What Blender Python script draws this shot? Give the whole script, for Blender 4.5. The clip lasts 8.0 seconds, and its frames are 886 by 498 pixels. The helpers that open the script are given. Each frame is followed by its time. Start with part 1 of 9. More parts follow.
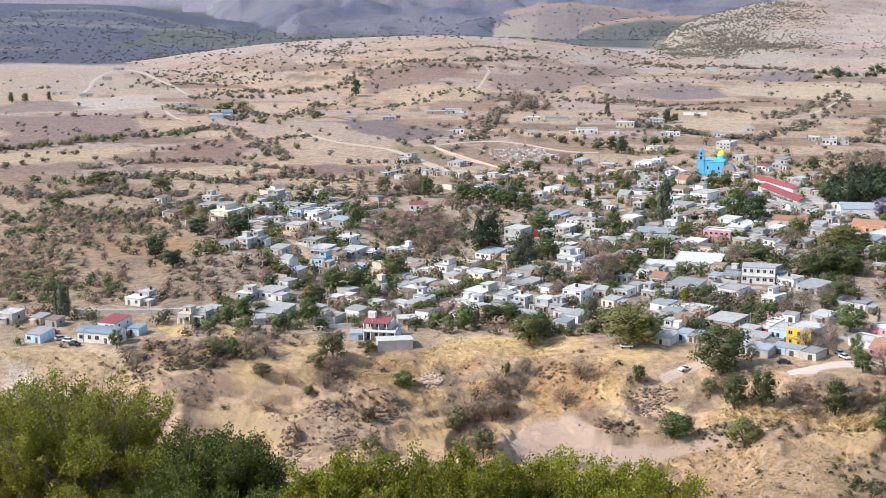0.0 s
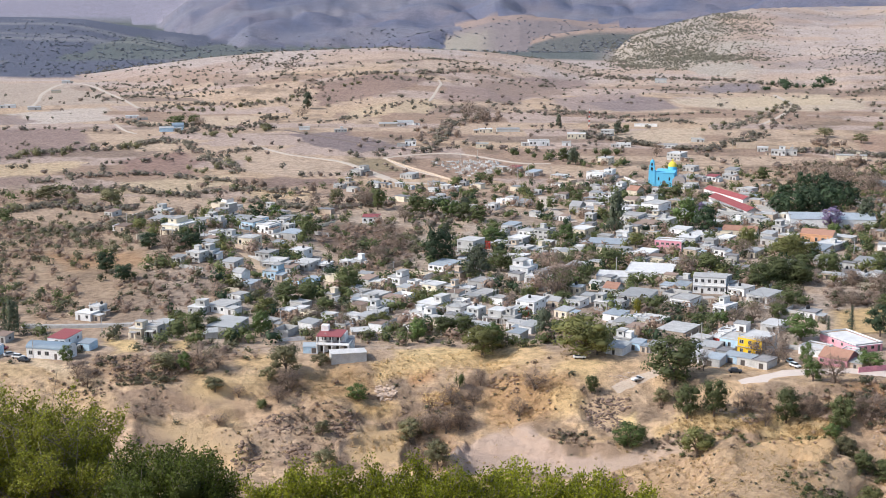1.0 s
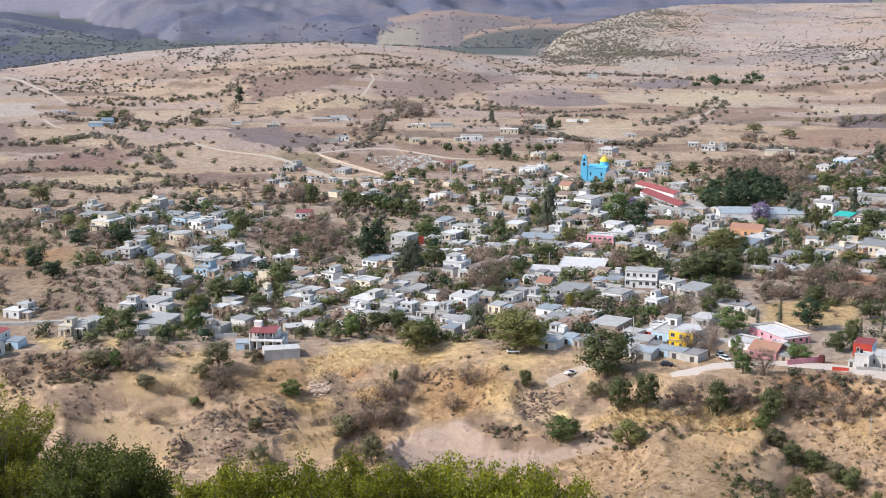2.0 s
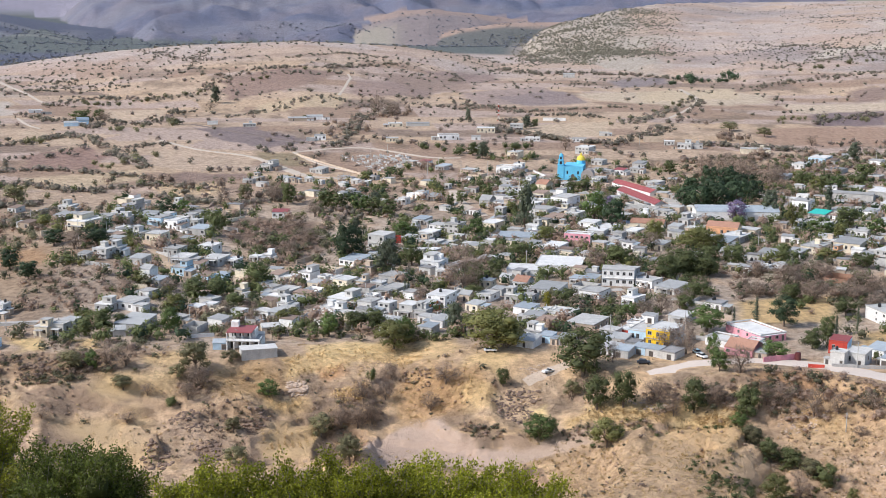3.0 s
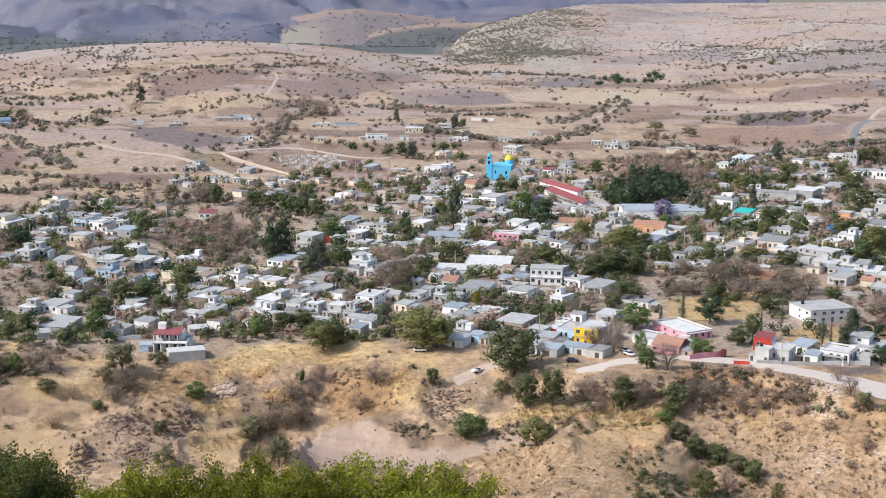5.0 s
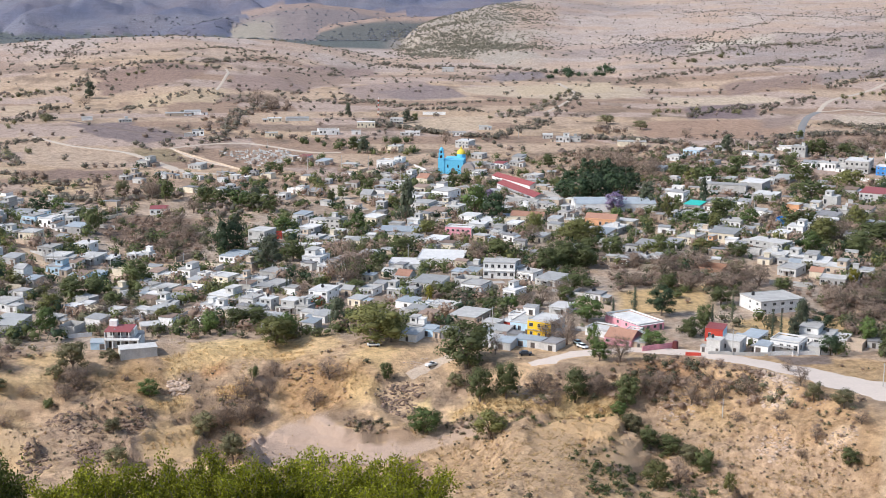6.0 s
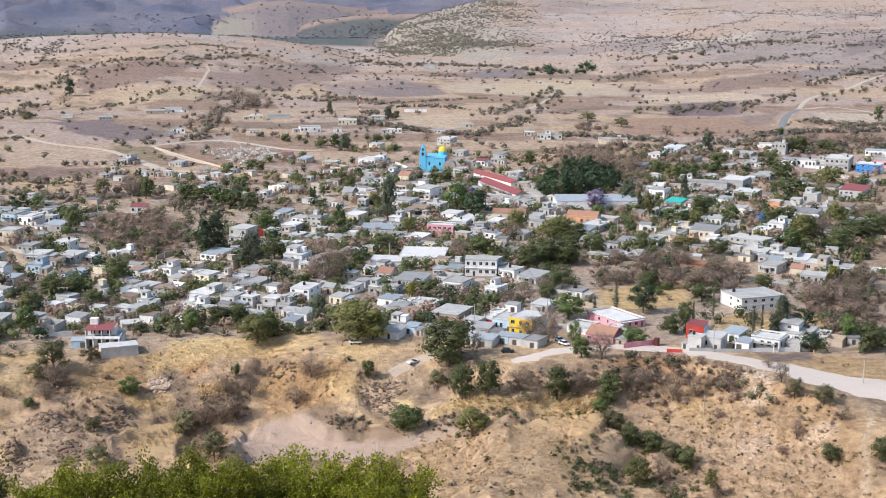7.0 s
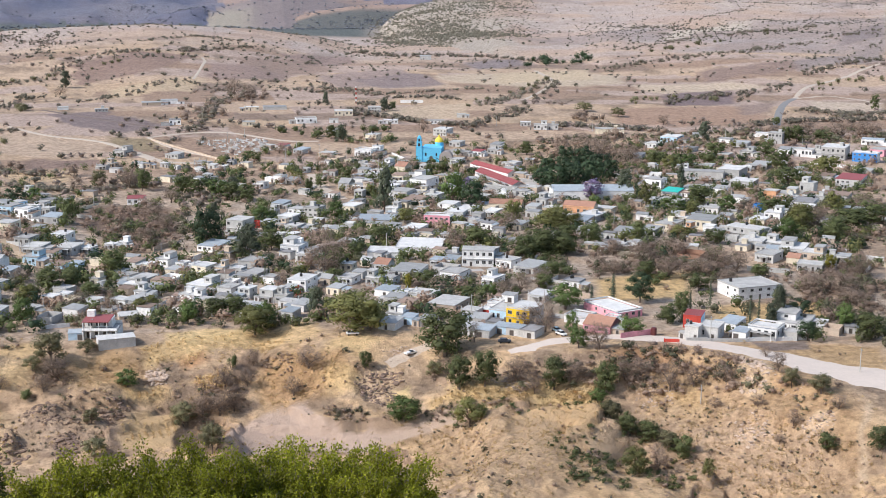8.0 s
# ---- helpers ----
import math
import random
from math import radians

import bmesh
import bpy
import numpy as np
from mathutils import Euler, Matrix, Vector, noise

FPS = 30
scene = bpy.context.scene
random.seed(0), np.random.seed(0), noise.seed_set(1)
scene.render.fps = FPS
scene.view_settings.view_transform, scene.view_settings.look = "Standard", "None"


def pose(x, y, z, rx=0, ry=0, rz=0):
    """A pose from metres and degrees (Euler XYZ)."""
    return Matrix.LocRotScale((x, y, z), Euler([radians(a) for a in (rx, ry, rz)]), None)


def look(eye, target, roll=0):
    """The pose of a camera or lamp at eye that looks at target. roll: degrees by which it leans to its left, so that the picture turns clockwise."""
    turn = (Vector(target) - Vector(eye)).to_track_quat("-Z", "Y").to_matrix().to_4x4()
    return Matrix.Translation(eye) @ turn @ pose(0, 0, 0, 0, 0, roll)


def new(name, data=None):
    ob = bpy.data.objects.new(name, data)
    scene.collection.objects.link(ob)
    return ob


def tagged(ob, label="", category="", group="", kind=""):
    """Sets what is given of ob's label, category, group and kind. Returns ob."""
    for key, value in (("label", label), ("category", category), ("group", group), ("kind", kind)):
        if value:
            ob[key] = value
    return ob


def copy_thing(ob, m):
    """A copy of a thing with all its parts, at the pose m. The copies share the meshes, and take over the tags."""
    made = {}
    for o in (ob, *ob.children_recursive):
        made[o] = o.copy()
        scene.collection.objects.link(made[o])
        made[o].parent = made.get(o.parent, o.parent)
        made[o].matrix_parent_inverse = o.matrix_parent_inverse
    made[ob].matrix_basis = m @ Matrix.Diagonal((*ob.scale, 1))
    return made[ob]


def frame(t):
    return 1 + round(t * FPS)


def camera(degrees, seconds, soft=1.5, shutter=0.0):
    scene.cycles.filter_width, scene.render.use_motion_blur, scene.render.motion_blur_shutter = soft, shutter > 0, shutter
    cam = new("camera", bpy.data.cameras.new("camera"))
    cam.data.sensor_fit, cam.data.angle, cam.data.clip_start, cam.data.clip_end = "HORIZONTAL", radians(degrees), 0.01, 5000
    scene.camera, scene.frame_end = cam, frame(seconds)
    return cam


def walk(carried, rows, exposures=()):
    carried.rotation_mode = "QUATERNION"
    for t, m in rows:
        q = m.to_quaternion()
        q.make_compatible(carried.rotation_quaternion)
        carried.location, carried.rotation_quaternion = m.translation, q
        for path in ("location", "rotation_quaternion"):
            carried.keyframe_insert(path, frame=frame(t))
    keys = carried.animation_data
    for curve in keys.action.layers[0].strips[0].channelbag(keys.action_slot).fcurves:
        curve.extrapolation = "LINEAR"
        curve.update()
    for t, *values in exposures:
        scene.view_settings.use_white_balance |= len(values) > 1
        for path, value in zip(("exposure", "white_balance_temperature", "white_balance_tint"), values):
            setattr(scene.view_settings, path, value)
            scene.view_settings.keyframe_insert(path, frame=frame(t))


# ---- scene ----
cam = camera(36.0, 8.0, soft=0.8)
EYE = (0.0, 0.0, 126.5)  # a hillside over the valley; the camera only turns
ROWS = [  # seconds, tilt, lean, turn
    (0, 78.500, 0.000, -0.000),
    (0.5, 78.731, 0.016, -1.299),
    (1, 79.009, 0.011, -2.018),
    (1.5, 78.729, -0.363, -3.664),
    (2, 78.818, -0.330, -4.799),
    (3.5, 78.691, -0.425, -6.305),
    (4, 78.578, -0.598, -7.084),
    (4.5, 78.676, -0.773, -7.728),
    (5, 78.803, -0.596, -8.769),
    (5.2, 78.816, -0.762, -9.422),
    (6.5, 78.475, -0.433, -11.209),
    (7, 78.480, -0.613, -11.569),
    (7.5, 78.363, -0.564, -11.772),
    (8, 78.091, -0.408, -11.746),
]
walk(cam, [(t, pose(*EYE, rx, ry, rz)) for t, rx, ry, rz in ROWS], exposures=((0.0, 0.11), (0.5, 0.12), (1.0, 0.0), (2.0, -0.06), (4.0, -0.06), (8.0, -0.05)))

# ---- daylight ----
SUN_TURN, SUN_RISE = -104.0, 42.0  # degrees clockwise from +y, and above the horizon
world = bpy.data.worlds.new("clear_sky")
scene.world = world
world.use_nodes = True
sky = world.node_tree.nodes.new("ShaderNodeTexSky")
sky.sky_type, sky.sun_disc = "NISHITA", False
sky.sun_elevation, sky.sun_rotation = radians(SUN_RISE), radians(SUN_TURN)
sky.air_density, sky.dust_density, sky.ozone_density = 1.0, 1.5, 1.0
backing = world.node_tree.nodes["Background"]
backing.inputs["Strength"].default_value = 0.2
world.node_tree.links.new(sky.outputs["Color"], backing.inputs["Color"])
sun = new("sun", bpy.data.lights.new("sun", "SUN"))
sun.data.energy, sun.data.angle, sun.data.color = 4.1, radians(0.5), (1.0, 0.972, 0.955)
sun.matrix_world = look((300 * math.sin(radians(SUN_TURN)) * math.cos(radians(SUN_RISE)), 300 * math.cos(radians(SUN_TURN)) * math.cos(radians(SUN_RISE)), 110 + 300 * math.sin(radians(SUN_RISE))), (0, 0, 110))

# ---- materials ----
def material(name, rgb, rough=0.9, vary=0.3, size=1.5, fine=0.12, metal=0.0, bump=0.0, per_object=0.0, per_island=0.0, attribute=""):
    """A weathered surface: the base colour varied at two scales, by the piece and, for bump, with fine relief. size: metres of the larger stains."""
    m = bpy.data.materials.new(name)
    m.use_nodes = True
    nodes, links = m.node_tree.nodes, m.node_tree.links
    shader = nodes["Principled BSDF"]
    shader.inputs["Roughness"].default_value, shader.inputs["Metallic"].default_value = rough, metal
    shader.inputs["Specular IOR Level"].default_value = 0.25 if rough > 0.7 else 0.5
    spot = nodes.new("ShaderNodeNewGeometry")
    value = None

    def times(a, b):
        n = nodes.new("ShaderNodeMath")
        n.operation = "MULTIPLY"
        links.new(a, n.inputs[0])
        links.new(b, n.inputs[1])
        return n.outputs[0]

    def ranged(out, low, high):
        n = nodes.new("ShaderNodeMapRange")
        n.inputs["To Min"].default_value, n.inputs["To Max"].default_value = low, high
        links.new(out, n.inputs["Value"])
        return n.outputs["Result"]

    big = nodes.new("ShaderNodeTexNoise")
    big.inputs["Scale"].default_value, big.inputs["Detail"].default_value, big.inputs["Roughness"].default_value = 1 / size, 5, 0.65
    links.new(spot.outputs["Position"], big.inputs["Vector"])
    value = ranged(big.outputs["Fac"], 1 - vary, 1 + vary)
    small = nodes.new("ShaderNodeTexNoise")
    small.inputs["Scale"].default_value, small.inputs["Detail"].default_value = 7 / size, 3
    if attribute:
        small.inputs["Detail"].default_value, small.inputs["Roughness"].default_value = 7, 0.78
    links.new(spot.outputs["Position"], small.inputs["Vector"])
    value = times(value, ranged(small.outputs["Fac"], 1 - fine * 2, 1 + fine * 2))
    if per_object:
        info = nodes.new("ShaderNodeObjectInfo")
        value = times(value, ranged(info.outputs["Random"], 1 - per_object, 1 + per_object))
    if per_island:
        value = times(value, ranged(spot.outputs["Random Per Island"], 1 - per_island, 1 + per_island))
    tint = nodes.new("ShaderNodeVectorMath")
    tint.operation = "SCALE"
    if attribute:
        layer = nodes.new("ShaderNodeAttribute")
        layer.attribute_name = attribute
        links.new(layer.outputs["Color"], tint.inputs[0])
    else:
        tint.inputs[0].default_value = rgb
    if attribute:
        calm = nodes.new("ShaderNodeMix")
        calm.inputs[2].default_value = 1.0
        links.new(layer.outputs["Alpha"], calm.inputs[0])
        links.new(value, calm.inputs[3])
        value = calm.outputs[0]
    links.new(value, tint.inputs["Scale"])
    colour = tint.outputs["Vector"]
    if attribute:
        # straw and bare earth in small patches
        mottle, blend, both = nodes.new("ShaderNodeTexNoise"), nodes.new("ShaderNodeMix"), nodes.new("ShaderNodeVectorMath")
        mottle.inputs["Scale"].default_value, mottle.inputs["Detail"].default_value, mottle.inputs["Roughness"].default_value = 0.30, 8, 0.74
        links.new(spot.outputs["Position"], mottle.inputs["Vector"])
        sharp = ranged(mottle.outputs["Fac"], 0, 1)
        sharp.node.inputs["From Min"].default_value, sharp.node.inputs["From Max"].default_value = 0.36, 0.58
        blend.data_type = "RGBA"
        blend.inputs[6].default_value, blend.inputs[7].default_value = (0.66, 0.63, 0.61, 1), (1.16, 1.16, 1.16, 1)
        links.new(sharp, blend.inputs[0])
        ease = nodes.new("ShaderNodeMix")
        ease.data_type = "RGBA"
        ease.inputs[6].default_value = (1, 1, 1, 1)
        links.new(layer.outputs["Alpha"], ease.inputs[0])
        links.new(blend.outputs[2], ease.inputs[7])
        both.operation = "MULTIPLY"
        links.new(colour, both.inputs[0])
        links.new(ease.outputs[2], both.inputs[1])
        colour = both.outputs["Vector"]
    links.new(colour, shader.inputs["Base Color"])
    if bump:
        relief = nodes.new("ShaderNodeBump")
        relief.inputs["Strength"].default_value, relief.inputs["Distance"].default_value = bump, size * 0.15
        links.new(small.outputs["Fac"], relief.inputs["Height"])
        links.new(relief.outputs["Normal"], shader.inputs["Normal"])
    return m


SOIL = material("dry_soil_and_grass", (0.4, 0.3, 0.2), 0.95, vary=0.30, size=16, fine=0.20, bump=0.7, attribute="soil")
DIRT = material("pale_packed_dirt", (0.50, 0.42, 0.34), 0.95, vary=0.15, size=6, fine=0.06)
STREET = material("ochre_dirt_street", (0.50, 0.37, 0.25), 0.95, vary=0.15, size=5, fine=0.06)
PAVED = material("dusty_concrete_paving", (0.42, 0.39, 0.36), 0.95, vary=0.15, size=6, fine=0.06)
ROADDUST = material("pale_rose_road_dust", (0.60, 0.51, 0.44), 0.95, vary=0.10, size=7, fine=0.05)
TRAIL = material("trodden_earth", (0.50, 0.40, 0.31), 0.95, vary=0.25, size=4, fine=0.12)
DARK_EARTH = material("dark_damp_earth", (0.19, 0.145, 0.125), 0.95, vary=0.2, size=8, fine=0.1)
ASPHALT = material("worn_grey_asphalt", (0.23, 0.222, 0.215), 0.9, vary=0.15, size=8, fine=0.06)

# ---- the lie of the land ----
def hashed(i, j, s):
    v = np.sin(i * 127.1 + j * 311.7 + s * 74.7) * 43758.5453
    return v - np.floor(v)


def lattice(x, y, s=0):
    """Smooth noise, 0 to 1, on a unit lattice."""
    i, j = np.floor(x), np.floor(y)
    u, v = x - i, y - j
    u, v = u * u * (3 - 2 * u), v * v * (3 - 2 * v)
    a, b = hashed(i, j, s), hashed(i + 1, j, s)
    c, d = hashed(i, j + 1, s), hashed(i + 1, j + 1, s)
    return (a * (1 - u) + b * u) * (1 - v) + (c * (1 - u) + d * u) * v


def fbm(x, y, octaves=4, s=0):
    """Fractal noise, about -1 to 1."""
    total, amp, norm = 0.0, 1.0, 0.0
    for k in range(octaves):
        total = total + amp * (lattice(x, y, s + k) * 2 - 1)
        norm += amp
        x, y, amp = x * 2.03 + 17.1, y * 2.03 - 9.7, amp * 0.5
    return total / norm * 1.5


def smooth(t):
    t = np.clip(t, 0, 1)
    return t * t * (3 - 2 * t)


def bell(v, middle, width):
    return np.exp(-((v - middle) / width) ** 2)


def inside(x, y, corners, soft):
    """How far points lie inside a polygon, 0 to 1, with a soft border in metres."""
    n, depth, within = len(corners), np.full(x.shape, 1e9), np.zeros(x.shape, bool)
    for k in range(n):
        (ax, ay), (bx, by) = corners[k], corners[(k + 1) % n]
        dx, dy = bx - ax, by - ay
        t = np.clip(((x - ax) * dx + (y - ay) * dy) / (dx * dx + dy * dy), 0, 1)
        depth = np.minimum(depth, np.hypot(x - ax - t * dx, y - ay - t * dy))
        cross = (ay > y) != (by > y)
        within ^= cross & (x < ax + (y - ay) * dx / np.where(dy == 0, 1e-9, dy))
    return np.clip(0.5 + np.where(within, depth, -depth) / (2 * soft), 0, 1)


EDGE_TURN = (-40, -18, -12, -4, 4, 9, 13, 18, 24, 30, 45)
EDGE_FAR = (415, 408, 398, 395, 412, 396, 384, 384, 374, 350, 330)


SCALE = 1.15


def ravine(x, y):
    """0 in the beds of the ravines that run down towards the lookout, up to about 1 on the ridges between them."""
    r, a = np.hypot(x, y), np.arctan2(x, y)
    bend = 0.55 * fbm(x / 45, y / 45, 2, 3)
    wide = np.abs(fbm(a * 360 / 30 + bend, r / 70, 3, 13))
    fine = np.abs(fbm(a * 360 / 11 + 2 * bend, r / 26, 3, 29))
    return np.minimum(wide * 1.2, 1.0) * 0.75 + np.minimum(fine, 0.8) * 0.32


# hills behind the plain: bearings, the angle at which the crest stands seen from the lookout, the crest's distance, the rise per metre towards it
HILLS = (
    ((-22, -13.5, -12, -10.5, -7.5, -4.7, 0, 3.9, 6.2, 8, 10), (-3.85, -3.66, -3.49, -3.26, -2.92, -2.70, -2.55, -2.75, -3.04, -3.4, -4.2), (1800, 1950, 1950), (0.045, 0.045, 0.045), 3),  # pale ridge
    ((-22, -14, -12.5, -9.8, -6.6, -4), (-1.10, -1.28, -1.36, -1.81, -2.20, -2.8), (3300, 3300, 3300), (0.030, 0.032, 0.032), 5),  # dark lower slopes
    ((-10.4, -9.8, -9.3, -8.4, -6, 2, 12, 22), (-2.6, -1.80, -1.24, -0.60, 0.2, 0.5, 0.3, 0.2), (3900, 3900, 3900), (0.14, 0.13, 0.12), 26),  # blue mountain
    ((-24, -12, -9, -7), (-0.4, -0.5, -0.5, -0.5), (4220, 4220, 4220), (0.35, 0.35, 0.35), 8),  # lilac cliffs far off
    ((0.6, 1.3, 2.4, 3.9, 5.2, 7.2, 8.4, 11), (-3.0, -2.3, -1.72, -1.32, -1.25, -1.42, -1.58, -1.9), (3100, 3100, 3100), (0.10, 0.10, 0.10), 7),  # rust hill
    ((4.4, 5.0, 6.5, 8.4, 11), (-3.0, -2.47, -2.03, -1.75, -1.7), (2750, 2750, 2750), (0.09, 0.09, 0.09), 6),  # its lower shoulder
    ((6.8, 8.3, 8.8, 9.3, 9.8, 10.8, 12.7, 14.5, 16, 18.4, 34), (-7.0, -4.2, -3.2, -2.55, -2.13, -1.74, -1.26, -0.96, -0.90, -0.85, -0.55), (2250, 2480, 3000), (0.098, 0.082, 0.043), 5),  # speckled hill and the wide slope beside it
)


def far_hills(x, y, r, a):
    """The heights of the hills behind the plain at places given in both ways."""
    heights = []
    for k, (turns, rise, far, front, rough) in enumerate(HILLS):
        far_, front_ = np.interp(a, (8.5, 12.5, 18.5), far), np.interp(a, (8.5, 12.5, 18.5), front)
        crest = 110 + far_ * np.tan(np.radians(np.interp(a, turns, rise)))
        crest = np.where((a < turns[0]) | (a > turns[-1]), -60, crest)
        fold = np.abs(fbm(np.radians(a) * r / 260 + 0.6 * fbm(x / 300, y / 300, 2, 23 + k), r / 620, 3, 31 + k))
        body = crest - np.where(r < far_, (far_ - r) * front_, (r - far_) * 0.10)
        near = np.clip(np.abs(far_ - r) / 300, 0, 1)
        heights.append(body + rough * near * (1.6 * fold - 0.7) + 0.35 * rough * fbm(x / 90, y / 90, 3, 51 + k) * near)
    return heights


# low banks in the gullies: the line of the edge with the high ground on its left hand, height, width of the drop, reach of the high ground
BANKS = (
    (((-49, 400), (-45, 406), (-52, 415), (-58, 417)), 3.9, 2.2, 14),
    (((-42, 416), (-34, 419), (-30, 424), (-22, 426), (-17, 424), (-11, 423)), 3.0, 1.9, 9),
    (((-11, 421), (-20, 410), (-21, 398)), 3.6, 2.2, 14),
    (((-1, 399), (4, 419), (3, 428)), 3.0, 2.2, 14),
    (((20, 412), (16, 410), (14, 391)), 3.0, 1.5, 20),
    (((37, 423), (43, 413), (53, 404), (68, 402)), 3.3, 1.9, 12),
    (((23, 428), (24, 441), (30, 452)), 4.0, 8.0, 16),
    (((64, 407), (60, 425), (65, 435)), 3.0, 6.0, 14),
    (((138, 368), (136, 374), (131, 379), (132, 389), (124, 394), (108, 386)), 4.0, 7.0, 24),
    (((119, 415), (145, 410), (163, 402), (174, 390), (181, 374), (188, 365), (193, 347)), 4.5, 6.0, 16),
    (((163, 360), (169, 362), (174, 355), (182, 353)), 3.9, 3.0, 9),
    (((-91, 427), (-77, 430), (-68, 429), (-54, 425), (-43, 428)), 2.2, 1.9, 9),
    (((-65, 435), (-54, 434), (-47, 434), (-38, 431)), 2.7, 1.7, 8),
)


# level ground among the gullies: the clay pan, stubble and terraces, the top of the knoll
LEVEL = (
    ((18, 403), (19, 412), (22, 418), (27, 422), (32, 424), (40, 423), (45, 417), (50, 412), (64, 402), (87, 396), (89, 391), (80, 394), (63, 390), (37, 393), (20, 392)),
    ((-17, 418), (-10, 422), (3, 428), (3, 402), (-16, 402)),
    ((-77, 430), (-69, 436), (-54, 436), (-49, 429), (-51, 426), (-64, 428)),
    ((-79, 416), (-63, 421), (-49, 410), (-47, 403), (-68, 410), (-79, 411)),
    ((104, 383), (123, 391), (127, 375), (127, 368), (136, 372), (131, 364), (115, 346), (103, 353), (98, 372)),
)


def level_ground(x, y):
    """1 on the level places, 0 elsewhere."""
    m = np.zeros(x.shape)
    for corners in LEVEL:
        cx, cy = np.array(corners, float).T
        k = (x > cx.min() - 9) & (x < cx.max() + 9) & (y > cy.min() - 9) & (y < cy.max() + 9)
        if k.any():
            m[k] = np.maximum(m[k], smooth(inside(x[k], y[k], corners, 3.0)))
    return m


def bank_z(x, y):
    """What the banks add to the ground's height, in metres."""
    total = np.zeros(x.shape)
    wob = 1.3 * fbm(x / 6, y / 6, 3, 63)
    for line, high, drop, back in BANKS:
        pts = np.array(line, float)
        inside_ = (x > pts[:, 0].min() - 50) & (x < pts[:, 0].max() + 50) & (y > pts[:, 1].min() - 50) & (y < pts[:, 1].max() + 50)
        if not inside_.any():
            continue
        px, py, best = x[inside_], y[inside_], None
        for k in range(len(pts) - 1):
            (ax, ay), (dx, dy) = pts[k], pts[k + 1] - pts[k]
            t = np.clip(((px - ax) * dx + (py - ay) * dy) / (dx * dx + dy * dy), 0, 1)
            off = np.hypot(px - ax - t * dx, py - ay - t * dy)
            side = np.where(dx * (py - ay) - dy * (px - ax) >= 0, off, -off)
            at = (k + t) / (len(pts) - 1)
            if best is None:
                best = [off, side, at]
            else:
                closer = off < best[0]
                best = [np.where(closer, new_, old) for new_, old in zip((off, side, at), best)]
        side = best[1] + wob[inside_]
        total[inside_] += high * np.sin(np.pi * np.clip(best[2], 0, 1)) ** 0.6 * smooth(side / drop + 0.5) * np.exp(-np.maximum(side, 0) / back)
    return total


def ground_z(x, y):
    """The ground's height: the camera's hillside, gullies, the village shelf, the plain and the mountains."""
    x, y = np.asarray(x, float) / SCALE, np.asarray(y, float) / SCALE
    r, a = np.hypot(x, y), np.degrees(np.arctan2(x, y))
    z = 1.6 * fbm(x / 260, y / 260, 3, 3) * smooth((r - 300) / 300)
    z = z + 9 * bell(a, -8.5, 3.6) * bell(r, 545, 90) + 3 * bell(a, -16, 5) * bell(r, 560, 120)
    # the plain and the hills behind it
    z = z + 5 * fbm(x / 420, y / 420, 3, 9) * smooth((r - 900) / 500)
    z = z - 20 * smooth((r - 2250) / 350) * smooth((10 - a) / 4) * smooth((a + 11) / 3)
    if np.any(r > 1150):
        z = np.maximum.reduce([z] + far_hills(x, y, r, a))
    # the shelf's edge, the gullies below it and the near knoll
    edge = np.interp(a, EDGE_TURN, EDGE_FAR) + 8 * fbm(x / 38, y / 38, 3, 5)
    below = smooth((edge - r) / 52)
    z = z - 15 * below
    even = np.maximum.reduce([bell(a, 16, 6) * bell(r, 312, 30), bell(a, 6.0, 5.0) * bell(r, 357, 20), 0.8 * bell(a, 1.5, 7) * bell(r, 388, 22), bell(a, -9, 3.5) * bell(r, 345, 16)])
    if np.any((r > 270) & (r < 425)):
        even = np.maximum(even, level_ground(np.atleast_1d(x * SCALE), np.atleast_1d(y * SCALE)).reshape(np.shape(x)))
    z = z + below * (7.4 * ravine(x, y) * (1 - 0.85 * even) - 4.4 + 2.0 * even)
    z = z + below * (1 - 0.8 * even) * (1.9 * np.abs(fbm(x / 15 + 0.3 * np.sin(y / 9), y / 15, 3, 35)) + 0.7 * np.abs(fbm(x / 5, y / 5, 2, 37)) - 0.9)
    z = z + 8.5 * bell(a, 15.5, 5.0) * bell(r, 302, 24)
    z = z + 7.8 * smooth((a - 12.3) / 2.6) * smooth((20.8 - a) / 2.6) * smooth((r - 288) / 58) * (1 - smooth((r - 345 - 3 * fbm(x / 12, y / 12, 2, 45)) / 11))
    # low banks and field steps, broken here and there
    level = z / 2.6 + 0.35 * fbm(x / 30, y / 30, 2, 49)
    part_ = level - np.floor(level)
    stepped = z + 2.6 * (smooth((part_ - 0.84) / 0.16) + 0.12 * part_ - part_)
    z = z + (stepped - z) * 0.75 * below * smooth((fbm(x / 34, y / 34, 2, 55) + 0.25) / 0.5)
    # the hillside that the camera stands on
    fall = 0.424 - 0.30 * smooth((np.abs(a - 5) - 60) / 60)
    hill = 108.4 - fall * r + 1.4 * fbm(x / 22, y / 22, 3, 31) * smooth((r - 12) / 60)
    k = 5.0
    h = np.clip(0.5 + 0.5 * (hill - z) / k, 0, 1)
    z = SCALE * (z * (1 - h) + hill * h + k * h * (1 - h))
    low = (r > 270) & (r < 425)
    if np.any(low):
        z = z + np.where(low, bank_z(np.atleast_1d(x * SCALE), np.atleast_1d(y * SCALE)).reshape(np.shape(x)), 0)
    return z

